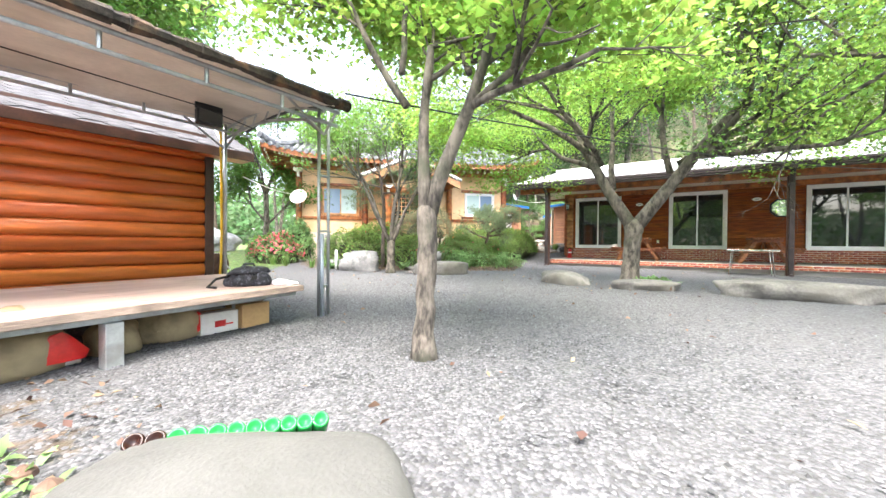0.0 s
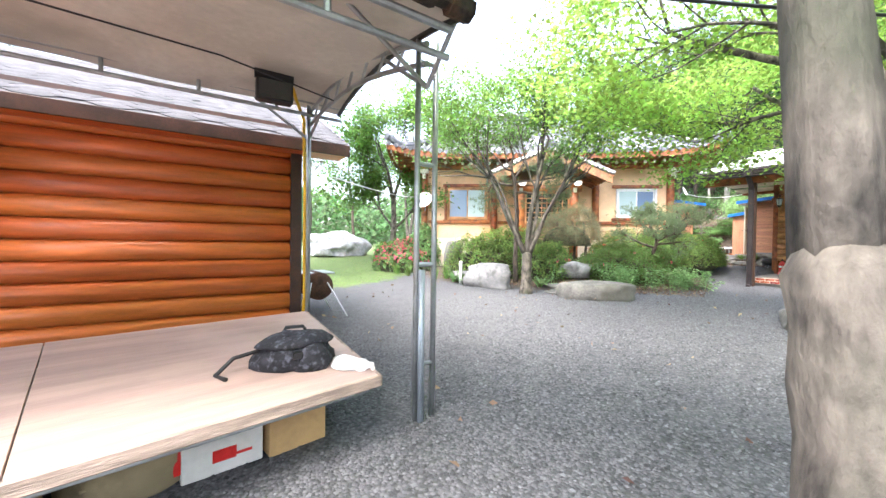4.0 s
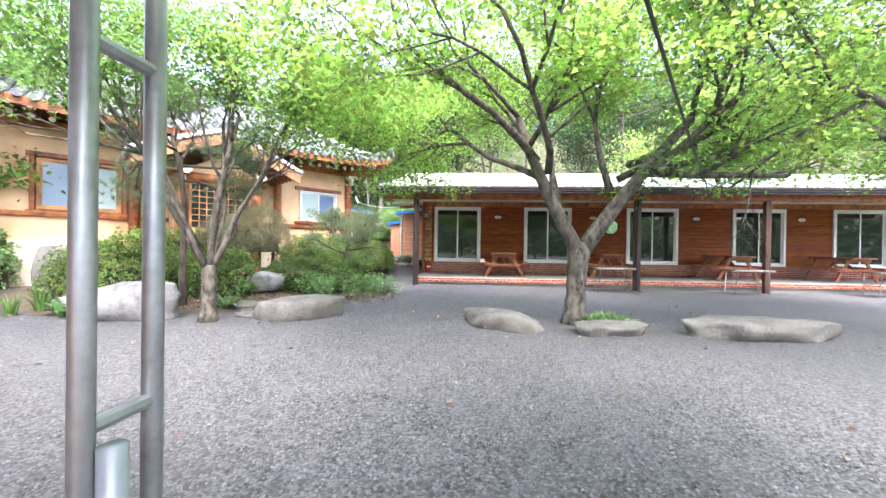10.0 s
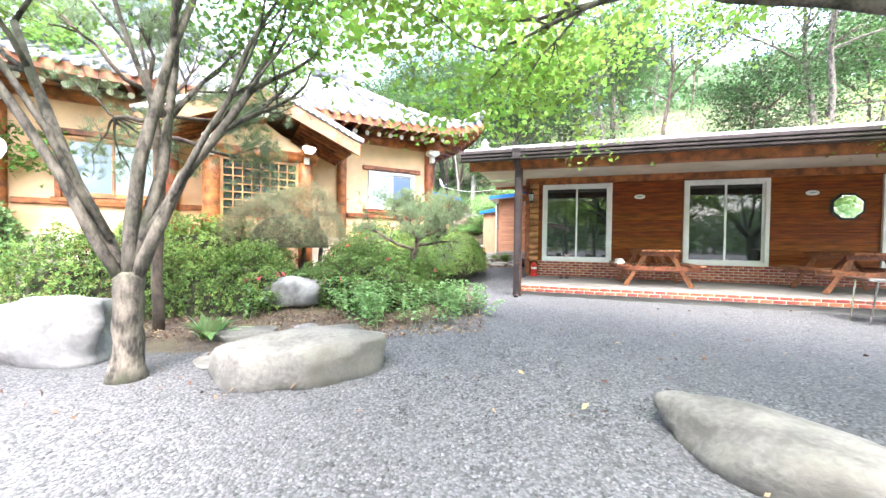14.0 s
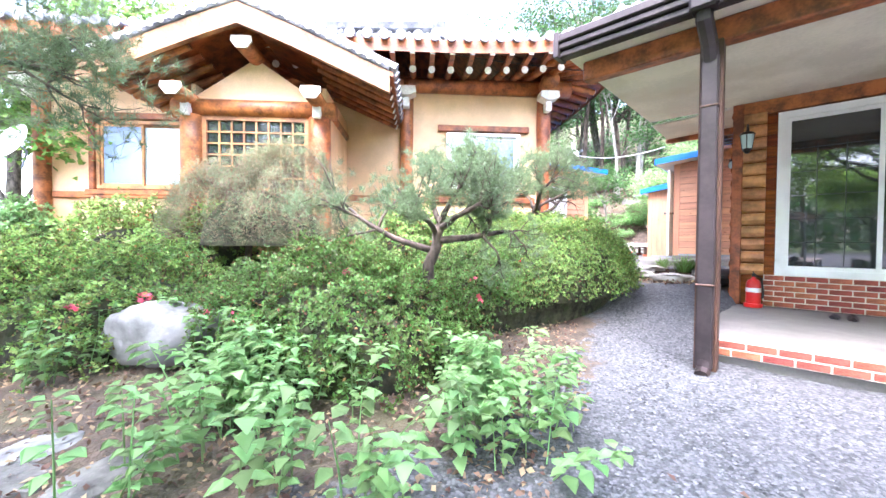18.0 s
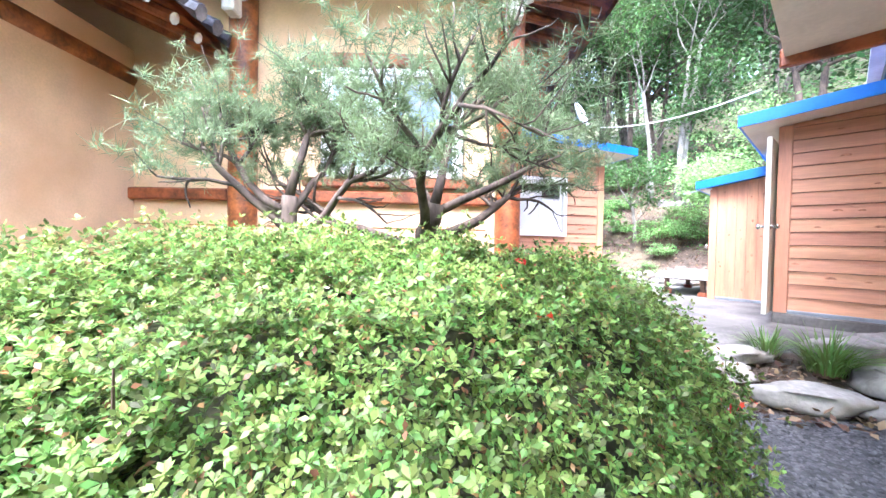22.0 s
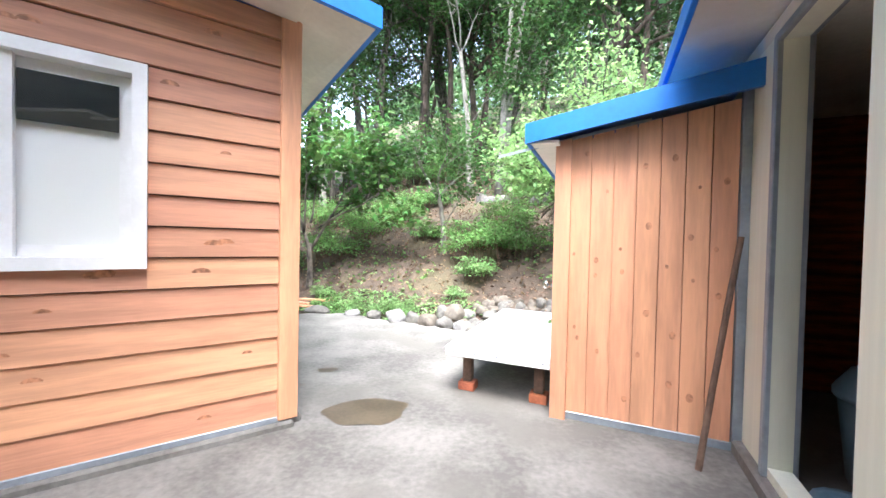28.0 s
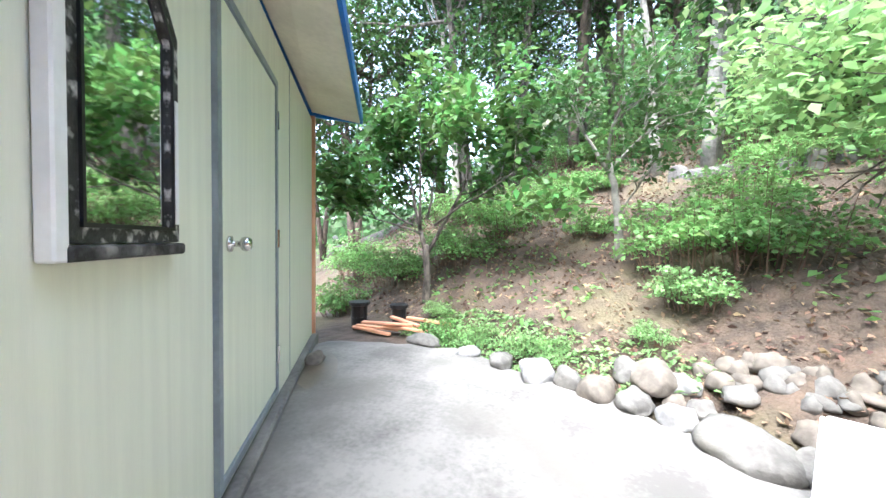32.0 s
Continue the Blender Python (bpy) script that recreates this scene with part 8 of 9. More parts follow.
# slim pale saplings on the bank
for i, (x, y, h, dx, br) in enumerate(((5.06, 26.35, 1.0, -0.12, 3), (5.75, 28.8, 3.4, -0.3, 4), (6.35, 28.4, 4.2, 0.2, 4), (6.5, 28.7, 4.4, 0.4, 4), (2.2, 29.5, 4.0, -0.4, 4))):
    tree("sapling", x, y, "slim pale-barked sapling on the wooded bank",
         [(0, 0, 0, 0.035 + 0.012 * h), (dx * 0.3, 0, h * 0.5, 0.03 + 0.008 * h), (dx, 0.05, h, 0.028 + 0.004 * h)],
         [(2, (-0.5, 0, 0.8), 0.5 + 0.3 * h, 0.02), (2, (0.5, 0.1, 0.7), 0.5 + 0.3 * h, 0.02), (2, (0.0, -0.5, 0.9), 0.5 + 0.3 * h, 0.02), (1, (0.5, -0.4, 0.7), 0.4 + 0.2 * h, 0.014)],
         3, 12 if h > 2 else 9, 0.10 if h > 2 else 0.075, M_FOREST, 71 + i, bark=M_BIRCH, shape="leaf", spread=0.14 + 0.03 * h, zs=0.06 + 0.03 * h, kids=(3, 4))
# overhanging branch with pale compound leaves beyond the small shed
tree("walnut_tree", 7.42, 24.95, "walnut bough with pale green leaves reaching over the bank",
     [(0, 0, 0, 0.055), (-0.06, 0.02, 0.45, 0.05), (-0.30, 0.0, 0.85, 0.045)],
     [(2, (-1.0, -0.1, 0.42), 0.85, 0.03), (2, (-0.7, -0.2, 0.9), 0.95, 0.03), (2, (-0.1, 0.1, 1.0), 1.15, 0.03), (2, (-0.8, 0.4, 0.6), 0.9, 0.028), (2, (-0.8, -0.45, 0.5), 0.85, 0.026), (2, (0.3, -0.2, 0.9), 1.0, 0.026)],
     3, 9, 0.072, M_PALEAF, 83, bark=M_BARK, shape="leaf", spread=0.15, zs=0.06, kids=(4, 5), lspread=0.6, rise=-0.03, keep=lambda P: P[:, 2] > 0.6)

# ---- woods on the slope: a few kinds, each tree set down on its own ----
def wood_tree(seed, h, lmat, bark):
    rnd, rng = random.Random(seed), np.random.default_rng(seed)
    t = thing("forest_tree", Matrix(), "tall thin forest tree with a loose green crown", "tree", "trees on the slope")
    bm = bmesh.new()
    lean = Vector((rnd.uniform(-0.12, 0.12), rnd.uniform(-0.12, 0.05), 1))
    stems = [lean] + ([Vector((rnd.uniform(-0.3, 0.3), rnd.uniform(-0.2, 0.2), 1))] if seed % 2 else [])
    tips = []
    lb = bmesh.new()
    for sd in stems:
        pts = [Vector((0, 0, -0.2))]
        for k in range(6):
            pts.append(pts[-1] + (sd + rvec(rnd, 0.06)).normalized() * h * 0.75 / 6)
        add_tube(bm, pts, [0.022 * h * (1 - 0.12 * k) * 0.62 for k in range(7)], 8)
        for k in range(9 if h < 9.5 else 8):
            i = rnd.randint(3 if h < 9.5 else 4, 6)
            grow(lb, rnd, pts[i], Vector((rnd.uniform(-1, 1), rnd.uniform(-1, 1), rnd.uniform(0.2, 0.9))), h * rnd.uniform(0.2, 0.32), 0.05, 2, 3, tips, 0.03, 0.12, (3, 4), 0.7)
    part("trunk", bm, bark, t, smooth=True)
    part("branchwork", lb, bark, t)["kind"] = "stuff"
    P, Nn = crown_points(tips, 30, 0.45, 0.25, rng)
    leaves("crown", P, Nn, 0.125, lmat, t, "leaf", 0.45, seed)
    return t


kinds = [wood_tree(101, 8.5, M_FOREST, M_BARK), wood_tree(102, 11.0, M_FORESTD, M_BARKD), wood_tree(103, 7.5, M_FORESTD, M_BARKD), wood_tree(105, 11.5, M_FORESTD, M_BARK)]
rnd = random.Random(77)
spots = [(3.6, 29.4), (5.2, 30.0), (2.2, 30.2), (7.3, 29.6), (4.4, 31.2), (6.3, 31.6), (3.2, 30.8), (6.2, 30.6), (8.6, 29.0), (4.6, 32.6), (1.0, 31.5), (10.8, 28.2), (-0.8, 30.2), (7.2, 32.5)]
for row, dd in enumerate((5.5, 8.0, 10.5, 14, 18, 23, 29)):
    n = 8 + row * 2
    for k in range(n):
        s = -7 + (48 + row * 4) * k / n + rnd.uniform(-1.2, 1.2)
        d = dd + rnd.uniform(-1, 1)
        spots.append((3.5 + 0.84 * s + 0.54 * d, 25.4 - 0.54 * s + 0.84 * d))
inside = lambda x, y: (LB.inverted() @ Vector((x, y, 0))).y < 6.4 and (LB.inverted() @ Vector((x, y, 0))).x > -3 or (HK.inverted() @ Vector((x, y, 0))).y < 9.3
spots = [p for p in spots if not inside(*p)]
for k in range(15):
    q = LB @ Vector((-2 + 2.4 * k + rnd.uniform(-0.6, 0.6), 8.0 + rnd.uniform(-0.8, 2.2), 0))
    spots.append((q.x, q.y))
# those with y under -5 are unseen, added for the window reflections
spots += [(-14, 22), (-17, 15), (-13, 27), (-8, 31), (-20, 24), (-4, 33), (-18, 5), (-14, -3), (-6, -9), (2, -12), (9, -11), (16, -8), (20, 0), (23, 7), (-11, 1)]
first = True
for i, (x, y) in enumerate(spots):
    k = kinds[i % 4]
    s = rnd.uniform(0.8, 1.2)
    m = Matrix.Translation((x, y, land_z(x, y))) @ Matrix.Rotation(rnd.uniform(0, 6.28), 4, "Z") @ Matrix.Diagonal((s, s, s, 1))
    if i < 4:
        k.matrix_world = m
    else:
        copy_thing(k, m)

# undergrowth between the trees of the slope
rng = np.random.default_rng(15)
us, ud = rng.uniform(-9, 52, 90000), 3.2 + 34 * rng.uniform(0, 1, 90000) ** 1.2
ux, uy = 3.5 + 0.84 * us + 0.54 * ud, 25.4 - 0.54 * us + 0.84 * ud
li = np.array(LB.inverted())
hi = np.array(HK.inverted())
okk = ~((li[1, 0] * ux + li[1, 1] * uy + li[1, 3] < 6.3) | ((hi[1, 0] * ux + hi[1, 1] * uy + hi[1, 3] < 9.3) & (ux < 3)))
okk &= (np.sin(us * 0.9) + np.sin(ud * 1.1 + us * 0.4) > -0.6) & ((ud > 5.5) | (us > 9) | (us < -5))
ux, uy, ud = ux[okk], uy[okk], ud[okk]
uz = land(ux, uy) + rng.uniform(0.05, 1.0, len(ux)) * (0.5 + 0.05 * ud)
ob = leaves("undergrowth", np.stack([ux, uy, uz], 1), np.tile([-0.3, -0.5, 1.0], (len(ux), 1)), 0.17, M_FOREST, None, "leaf", 0.5, 16)
tagged(ob, "green undergrowth between the trees of the slope", "undergrowth", kind="stuff")

# far woods round the horizon as one mass of foliage clumps
rng = np.random.default_rng(5)
ang = rng.uniform(0, math.tau, 110000)
dist = rng.uniform(48, 105, 110000)
fx, fy = dist * np.cos(ang), 12 + dist * np.sin(ang)
base = land(fx, fy)
top = (7 + 9 * sstep(45, 100, dist)) * (0.75 + 0.35 * np.sin(ang * 5 + 1) * np.sin(ang * 11))
fz = base + top * rng.uniform(0.0, 1.0, 110000) ** 0.7
ob = leaves("far_woods", np.stack([fx, fy, fz], 1), np.stack([-np.cos(ang), -np.sin(ang), 0.8 + 0 * ang], 1), 0.95, M_FOREST, None, "leaf", 0.45, 5)
tagged(ob, "distant green wooded hills round the place", "woods", kind="stuff")

# ================= clipped azaleas and garden plants =================
def mound_points(cx, cy, rx, ry, z0, ztop, n, rng, ang=0.0, p=2.6, lump=0.10):
    """Points with normals spread over a lumpy rounded mound."""
    u = rng.uniform(0, math.tau, n)
    w = np.sqrt(rng.uniform(0, 1, n))
    w = np.where(rng.uniform(0, 1, n) < 0.45, np.cos(rng.uniform(0, math.pi / 2, n)) ** (2 / p), w)
    x, y = w * np.cos(u), w * np.sin(u)
    h = np.clip(1 - w ** p, 0, 1) ** (1 / p)
    bump = 1 + lump * (np.sin(5 * x + 2 * y + cx) + np.sin(4.3 * y - 3 * x + cy)) * 0.5 + rng.normal(0, 0.05, n)
    bump = bump + 0.6 * lump * (np.sin(15 * x + 3 * y) * np.sin(14 * y - 4 * x + cx) + 0.6 * np.sin(31 * x - 7 * y) * np.sin(29 * y + 5 * x))
    ca, sa = math.cos(ang), math.sin(ang)
    X, Y = x * rx * (1 + (bump - 1) * 0.6), y * ry * (1 + (bump - 1) * 0.6)
    pts = np.stack([cx + ca * X - sa * Y, cy + sa * X + ca * Y, z0 + (ztop - z0) * h * bump], 1)
    nx, ny, nz = x / rx * w ** 2, y / ry * w ** 2, np.maximum(0.15, h) * 0.9
    nr = np.stack([ca * nx - sa * ny, sa * nx + ca * ny, nz], 1)
    return pts, nr / (np.linalg.norm(nr, axis=1)[:, None] + 1e-9)


def bush(name, label, cx, cy, rx, ry, ztop, n, size, lmat, seed, ang=0.0, z0=None, core=0.86, shape="leaf", lmat2=None, flowers=0, fmat=None, lump=0.2, cat="bush", p=2.6, fsize=0.05, skirt=0.0):
    rng = np.random.default_rng(seed)
    g0 = min(land_z(cx, cy), land_z(cx + rx, cy), land_z(cx, cy - ry)) if z0 is None else z0
    t = thing(name, Matrix(), label, cat)
    # solid core; its dark colour stands for shade between the leaves
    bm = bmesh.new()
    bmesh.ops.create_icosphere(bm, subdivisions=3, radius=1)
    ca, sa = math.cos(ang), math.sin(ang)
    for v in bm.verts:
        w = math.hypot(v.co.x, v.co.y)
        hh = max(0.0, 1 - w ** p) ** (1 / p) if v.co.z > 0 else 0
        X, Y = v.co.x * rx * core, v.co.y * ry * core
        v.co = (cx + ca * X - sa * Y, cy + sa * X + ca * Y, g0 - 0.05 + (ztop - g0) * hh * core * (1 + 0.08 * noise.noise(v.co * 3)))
    part("shaded_twig_core", bm, M_CORE, t, "twiggy inside with the shade put into its dark colour")
    if skirt:
        # bare stems in the shade under the overhanging leaves
        sk_ = random.Random(seed + 9)
        for k in range(26):
            a, w = k * 2.4, 0.25 + 0.55 * sk_.random()
            X, Y = w * rx * math.cos(a), w * ry * math.sin(a)
            bx, by = cx + ca * X - sa * Y, cy + sa * X + ca * Y
            tx, ty = bx + 0.12 * (bx - cx) + sk_.uniform(-0.1, 0.1), by + 0.12 * (by - cy) + sk_.uniform(-0.1, 0.1)
            part("stem", tube([(bx, by, land_z(bx, by) - 0.05), ((bx + tx) / 2, (by + ty) / 2 + 0.03, (land_z(bx, by) + g0) / 2), (tx, ty, g0 + 0.2)], [0.025, 0.02, 0.014], 6), M_BARKD, t)
        # skirt to the ground, dark to stand for shade below the overhang
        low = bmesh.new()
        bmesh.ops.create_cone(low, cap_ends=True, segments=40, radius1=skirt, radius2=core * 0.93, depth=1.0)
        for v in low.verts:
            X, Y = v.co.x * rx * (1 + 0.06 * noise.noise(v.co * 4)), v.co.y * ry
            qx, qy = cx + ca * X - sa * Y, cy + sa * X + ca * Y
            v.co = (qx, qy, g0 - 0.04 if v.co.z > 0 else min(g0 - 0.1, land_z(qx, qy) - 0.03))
        part("shaded_litter_skirt", low, M_CORE, t, "litter and twigs under the mound, its shade put into the colour")
    P, Nr = mound_points(cx, cy, rx, ry, g0, ztop, n, rng, ang, p, lump)
    part_n = int(n * 0.55)
    leaves("old_leaves", P[::23], Nr[::23], size, M_OLDLEAF, t, shape, seed=seed + 2, label="older red-brown leaves")
    if shape == "leaf":
        whorls("foliage", P[:part_n:6], Nr[:part_n:6], size * 1.35, lmat, t, seed=seed)
        whorls("foliage", (P + Nr * size * 0.6)[part_n::6], Nr[part_n::6], size * 1.35, lmat2 or lmat, t, seed=seed + 1)
    else:
        leaves("foliage", P[:part_n], Nr[:part_n], size, lmat, t, shape, seed=seed)
        leaves("foliage", P[part_n:] + Nr[part_n:] * size * 0.6, Nr[part_n:], size, lmat2 or lmat, t, shape, seed=seed + 1)
    tw = bmesh.new()
    rr = random.Random(seed)
    for i in range(0, min(n, 1400), 9):
        q = Vector(P[i])
        add_tube(tw, [q - Vector(Nr[i]) * 0.18 + rvec(rr, 0.03), q], [0.006, 0.002], 4, cap=False)
    part("brushwood", tw, M_TWIG, t)["kind"] = "stuff"
    if flowers:
        top = np.where(P[:, 2] > g0 + 0.3 * (ztop - g0))[0]
        idx = rng.choice(top, flowers)
        FP = np.repeat(P[idx] + Nr[idx] * 0.03, 5, 0) + rng.normal(0, 0.018, (flowers * 5, 3))
        leaves("blossoms", FP, np.repeat(Nr[idx], 5, 0), fsize, fmat, t, "flower", seed=seed + 3)
    return t


M_OLDLEAF = leaf_mat("older_leaf", (0.22, 0.115, 0.05), 0.4, 0.25)
# twig colour with the shade inside and under a bush painted in
M_CORE = mat("twigs_painted_shade", (0.05, 0.05, 0.025), 1.0, 0.5, 9, 1.0, 30, stain=(0.03, 0.045, 0.012), stain_scale=8)
bush("azalea_bush", "large clipped azalea mound with a few pink blossoms", 2.97, 17.66, 2.15, 1.30, 1.40, 300000, 0.0195, M_AZALEA, 1, ang=1.047, lump=0.11, core=0.90, skirt=0.80, lmat2=M_AZALEAY, flowers=26, fmat=M_RED, fsize=0.028, z0=0.45, p=2.2)
bush("azalea_bush", "low azalea mound overhanging the gravel path", 2.44, 16.40, 1.15, 0.78, 1.02, 80000, 0.021, M_AZALEA, 2, ang=0.88, lump=0.14, core=0.88, lmat2=M_AZALEA, flowers=6, fmat=M_PINK, fsize=0.03, z0=0.38, p=2.2, skirt=0.80)
bush("azalea_bush", "dark green azalea thicket with pink blossoms", 1.45, 14.85, 1.35, 0.95, 0.86, 48000, 0.028, M_AZALEA, 3, lmat2=M_AZALEA, flowers=8, fmat=M_PINK)
bush("azalea_bush", "yellow-green azalea mound beside the stepping stones", -0.75, 14.5, 1.15, 0.95, 0.90, 36000, 0.03, M_AZALEA, 4, lmat2=M_AZALEAY, flowers=10, fmat=M_PINK)
bush("azalea_bush", "yellow-green clipped azalea by the pale boulder", -2.3, 14.2, 1.35, 0.95, 1.02, 30000, 0.035, M_AZALEA, 5, lmat2=M_AZALEAY)
bush("azalea_bush", "azalea hedge with orange blossoms along the house", -1.7, 15.75, 1.6, 0.6, 1.45, 16000, 0.045, M_AZALEAY, 6, ang=0.35, flowers=30, fmat=M_RED)
bush("azalea_bush", "azalea with red blossoms behind the pines", 1.45, 16.55, 1.0, 0.75, 1.32, 30000, 0.03, M_AZALEA, 7, lmat2=M_AZALEAY, flowers=34, fmat=M_RED)
bush("dry_shrub", "flat-topped pine shrub with brown bare undersides", -0.1, 15.75, 1.15, 0.6, 2.08, 80000, 0.055, M_NEEDLEB, 8, ang=0.3, z0=1.08, core=0.66, shape="blade", lmat2=M_PINE, cat="shrub", p=2.1)
for i, (x, y) in enumerate(((-0.35, 15.7), (0.45, 15.8), (0.1, 15.9))):
    t = thing("shrub_stem", Matrix.Translation((x, y, land_z(x, y) - 0.02)), "dark stem under the pine shrub", "stem", "shrub stems")
    part("stem", tube([(0, 0, 0), (0.04, 0.03, 0.6), (-0.05, 0, 1.35)], [0.05, 0.04, 0.03], 7), M_BARKD, t)
bush("azalea_bush", "pink flowering azalea on the lawn by the house", -5.6, 14.5, 0.95, 0.8, 0.92, 9000, 0.06, M_AZALEA, 9, lmat2=M_MINT, flowers=420, fmat=M_PINK, fsize=0.08)
bush("garden_shrub", "green shrub against the house foundation", -5.6, 16.1, 0.6, 0.55, 1.45, 6000, 0.07, M_MINT, 10)
bush("garden_shrub", "leafy shrub beside the lawn", -6.7, 15.4, 0.6, 0.5, 0.9, 4000, 0.08, M_MAPLE2, 11)


def clump(name, label, x, y, n, length, lmat, seed, z=None, r=0.06, lean=0.55, wide=0.16, category="plant"):
    """A tuft of arching leaves from one crown."""
    rr = random.Random(seed)
    t = thing(name, Matrix.Translation((x, y, land_z(x, y) if z is None else z)), label, category)
    bm = bmesh.new()
    for i in range(n):
        a = rr.uniform(0, math.tau)
        L = length * rr.uniform(0.55, 1.1)
        ln = rr.uniform(0.15, 1.0) * lean * 1.6
        d = Vector((math.cos(a), math.sin(a), 0))
        s = Vector((-d.y, d.x, 0))
        b = d * rr.uniform(0, r)
        prev = None
        for k in range(5):
            u = k / 4
            p = b + d * L * ln * u ** 1.5 + Vector((0, 0, L * (u - 0.55 * ln * u * u) * (1.0 if wide < 0.1 else 0.9)))
            w = wide * L * (0.25 + 0.75 * math.sin(math.pi * min(0.98, u * 0.9 + 0.08))) * (1 - u ** 4) * 0.5 + 0.001
            q = (bm.verts.new(p - s * w), bm.verts.new(p + s * w + Vector((0, 0, w * 0.15))))
            if prev:
                bm.faces.new((prev[0], prev[1], q[1], q[0]))
            prev = q
    part("foliage", bm, lmat, t, smooth=True)["kind"] = "stuff"
    c = lathe([(r * 0.6, -0.02), (r * 0.5, 0.02), (0.01, 0.04)], 8)
    part("root_crown", c, M_TWIG, t)
    return t


clump("lily_clump", "arching clump of dark green strap leaves", 5.50, 19.42, 230, 0.37, M_GRASS, 1, z=0.58, r=0.12, lean=0.68, wide=0.035)
clump("lily_clump", "small tuft of strap leaves beside the step", 5.22, 19.62, 120, 0.30, M_GRASS, 2, z=0.60, r=0.08, lean=0.6, wide=0.035)
clump("lily_clump", "dry pale tuft of strap leaves", 5.98, 18.95, 60, 0.3, M_NEEDLEB, 3, r=0.06, lean=0.8, wide=0.03)
clump("hosta", "bright green broad-leaved plant under the maple", 5.72, 8.95, 170, 0.29, M_MINT, 4, r=0.20, lean=0.7, wide=0.46)
clump("hosta", "bright green broad-leaved plant under the maple", 5.45, 8.95, 120, 0.26, M_MINT, 5, r=0.17, lean=0.7, wide=0.46)
for i, (x, y) in enumerate(((-2.25, 12.55), (-2.65, 12.75), (-1.95, 12.9), (-0.25, 12.75), (0.75, 14.55))):
    clump("hosta", "broad-leaved green garden plant by the stones", x, y, 40, 0.42, M_MINT, 10 + i, r=0.12, lean=0.8, wide=0.30)
for i, (x, y) in enumerate(((-3.4, 12.9), (-3.2, 13.3), (-5.2, 13.6), (-4.6, 13.4))):
    clump("iris_clump", "upright tuft of sword leaves by the lawn", x, y, 45, 0.45, M_GRASS, 20 + i, r=0.1, lean=0.35, wide=0.07)
for i, (x, y) in enumerate(((0.11, 2.37), (0.68, 2.18), (0.82, 2.30), (0.89, 2.09), (1.0, 2.25))):
    clump("weed", "small pale weed on the gravel", x, y, 12, 0.08, M_MINT, 33 + i, r=0.08, lean=0.95, wide=0.42)
clump("weed", "small pale weed on the gravel", 0.95, 2.05, 14, 0.10, M_MINT, 31, r=0.05, lean=0.9, wide=0.4)
clump("weed", "small pale weed on the gravel", 0.6, 2.35, 10, 0.10, M_MINT, 32, r=0.05, lean=0.9, wide=0.4)


def mint(seed, n_stem, rng_xy):
    """One leafy stand of upright stems with opposite leaves."""
    rr = random.Random(seed)
    cx, cy = rng_xy
    t = thing("leafy_herb", Matrix.Translation((cx, cy, land_z(cx, cy))), "fresh green leafy herb at the edge of the bed", "plant", "leafy herbs")
    sb = bmesh.new()
    P, Nn = [], []
    for i in range(n_stem):
        bx, by = rr.gauss(0, 0.16), rr.gauss(0, 0.14)
        h = rr.uniform(0.26, 0.52)
        lx, ly = rr.gauss(0, 0.11), rr.gauss(0, 0.11)
        add_tube(sb, [(bx, by, -0.03), (bx + lx * 0.4, by + ly * 0.4, h * 0.5), (bx + lx, by + ly, h)], [0.005, 0.004, 0.002], 4, cap=False)
        for k in range(8):
            u = 0.25 + 0.75 * k / 7
            for s in range(4 if k > 5 else 2):
                a = k * 1.571 + s * math.pi / (2 if k > 5 else 1) + i
                d = Vector((math.cos(a), math.sin(a), rr.uniform(-0.15, 0.35)))
                P.append((bx + lx * u + d.x * 0.02, by + ly * u + d.y * 0.02, h * u))
                Nn.append((d.x, d.y, d.z))
    part("stalk_work", sb, M_MINT, t)["kind"] = "stuff"
    # broad leaves held out from the stem
    P, D = np.array(P), np.array(Nn)
    D /= np.linalg.norm(D, axis=1)[:, None]
    rg = np.random.default_rng(seed)
    side_ = np.cross(D, [0, 0, 1.0]) + rg.normal(0, 0.12, D.shape)
    L = (0.085 * rg.uniform(0.45, 1.3, len(P)))[:, None]
    prof = [(0, 0, 0), (0.35, 0.36, 0.04), (0.7, 0.25, -0.02), (1.0, 0.0, -0.32), (0.7, -0.25, -0.02), (0.35, -0.36, 0.04)]
    V = np.concatenate([(P + L * (a * D + b * side_ + np.array([0, 0, c])))[:, None] for a, b, c in prof], 1).reshape(-1, 3)
    me = bpy.data.meshes.new("leaf_pairs")
    k = len(prof)
    me.from_pydata(V.tolist(), [], [tuple(range(i * k, i * k + k)) for i in range(len(P))])
    link_data("foliage", me, M_MINT, t)["kind"] = "stuff"


rnd = random.Random(12)
for i in range(20):
    x = rnd.uniform(0.0, 3.1)
    y = 13.2 + 0.18 * x + rnd.uniform(0.0, 0.75) + (0.45 if x < 1.3 else 0.0)
    mint(400 + i, rnd.randint(6, 8), (x, y))
for i, q in enumerate(((3.2, 13.85), (3.3, 14.2), (1.5, 13.12), (2.1, 13.32), (2.62, 13.35), (0.0, 13.75))):
    mint(440 + i, 6, q)


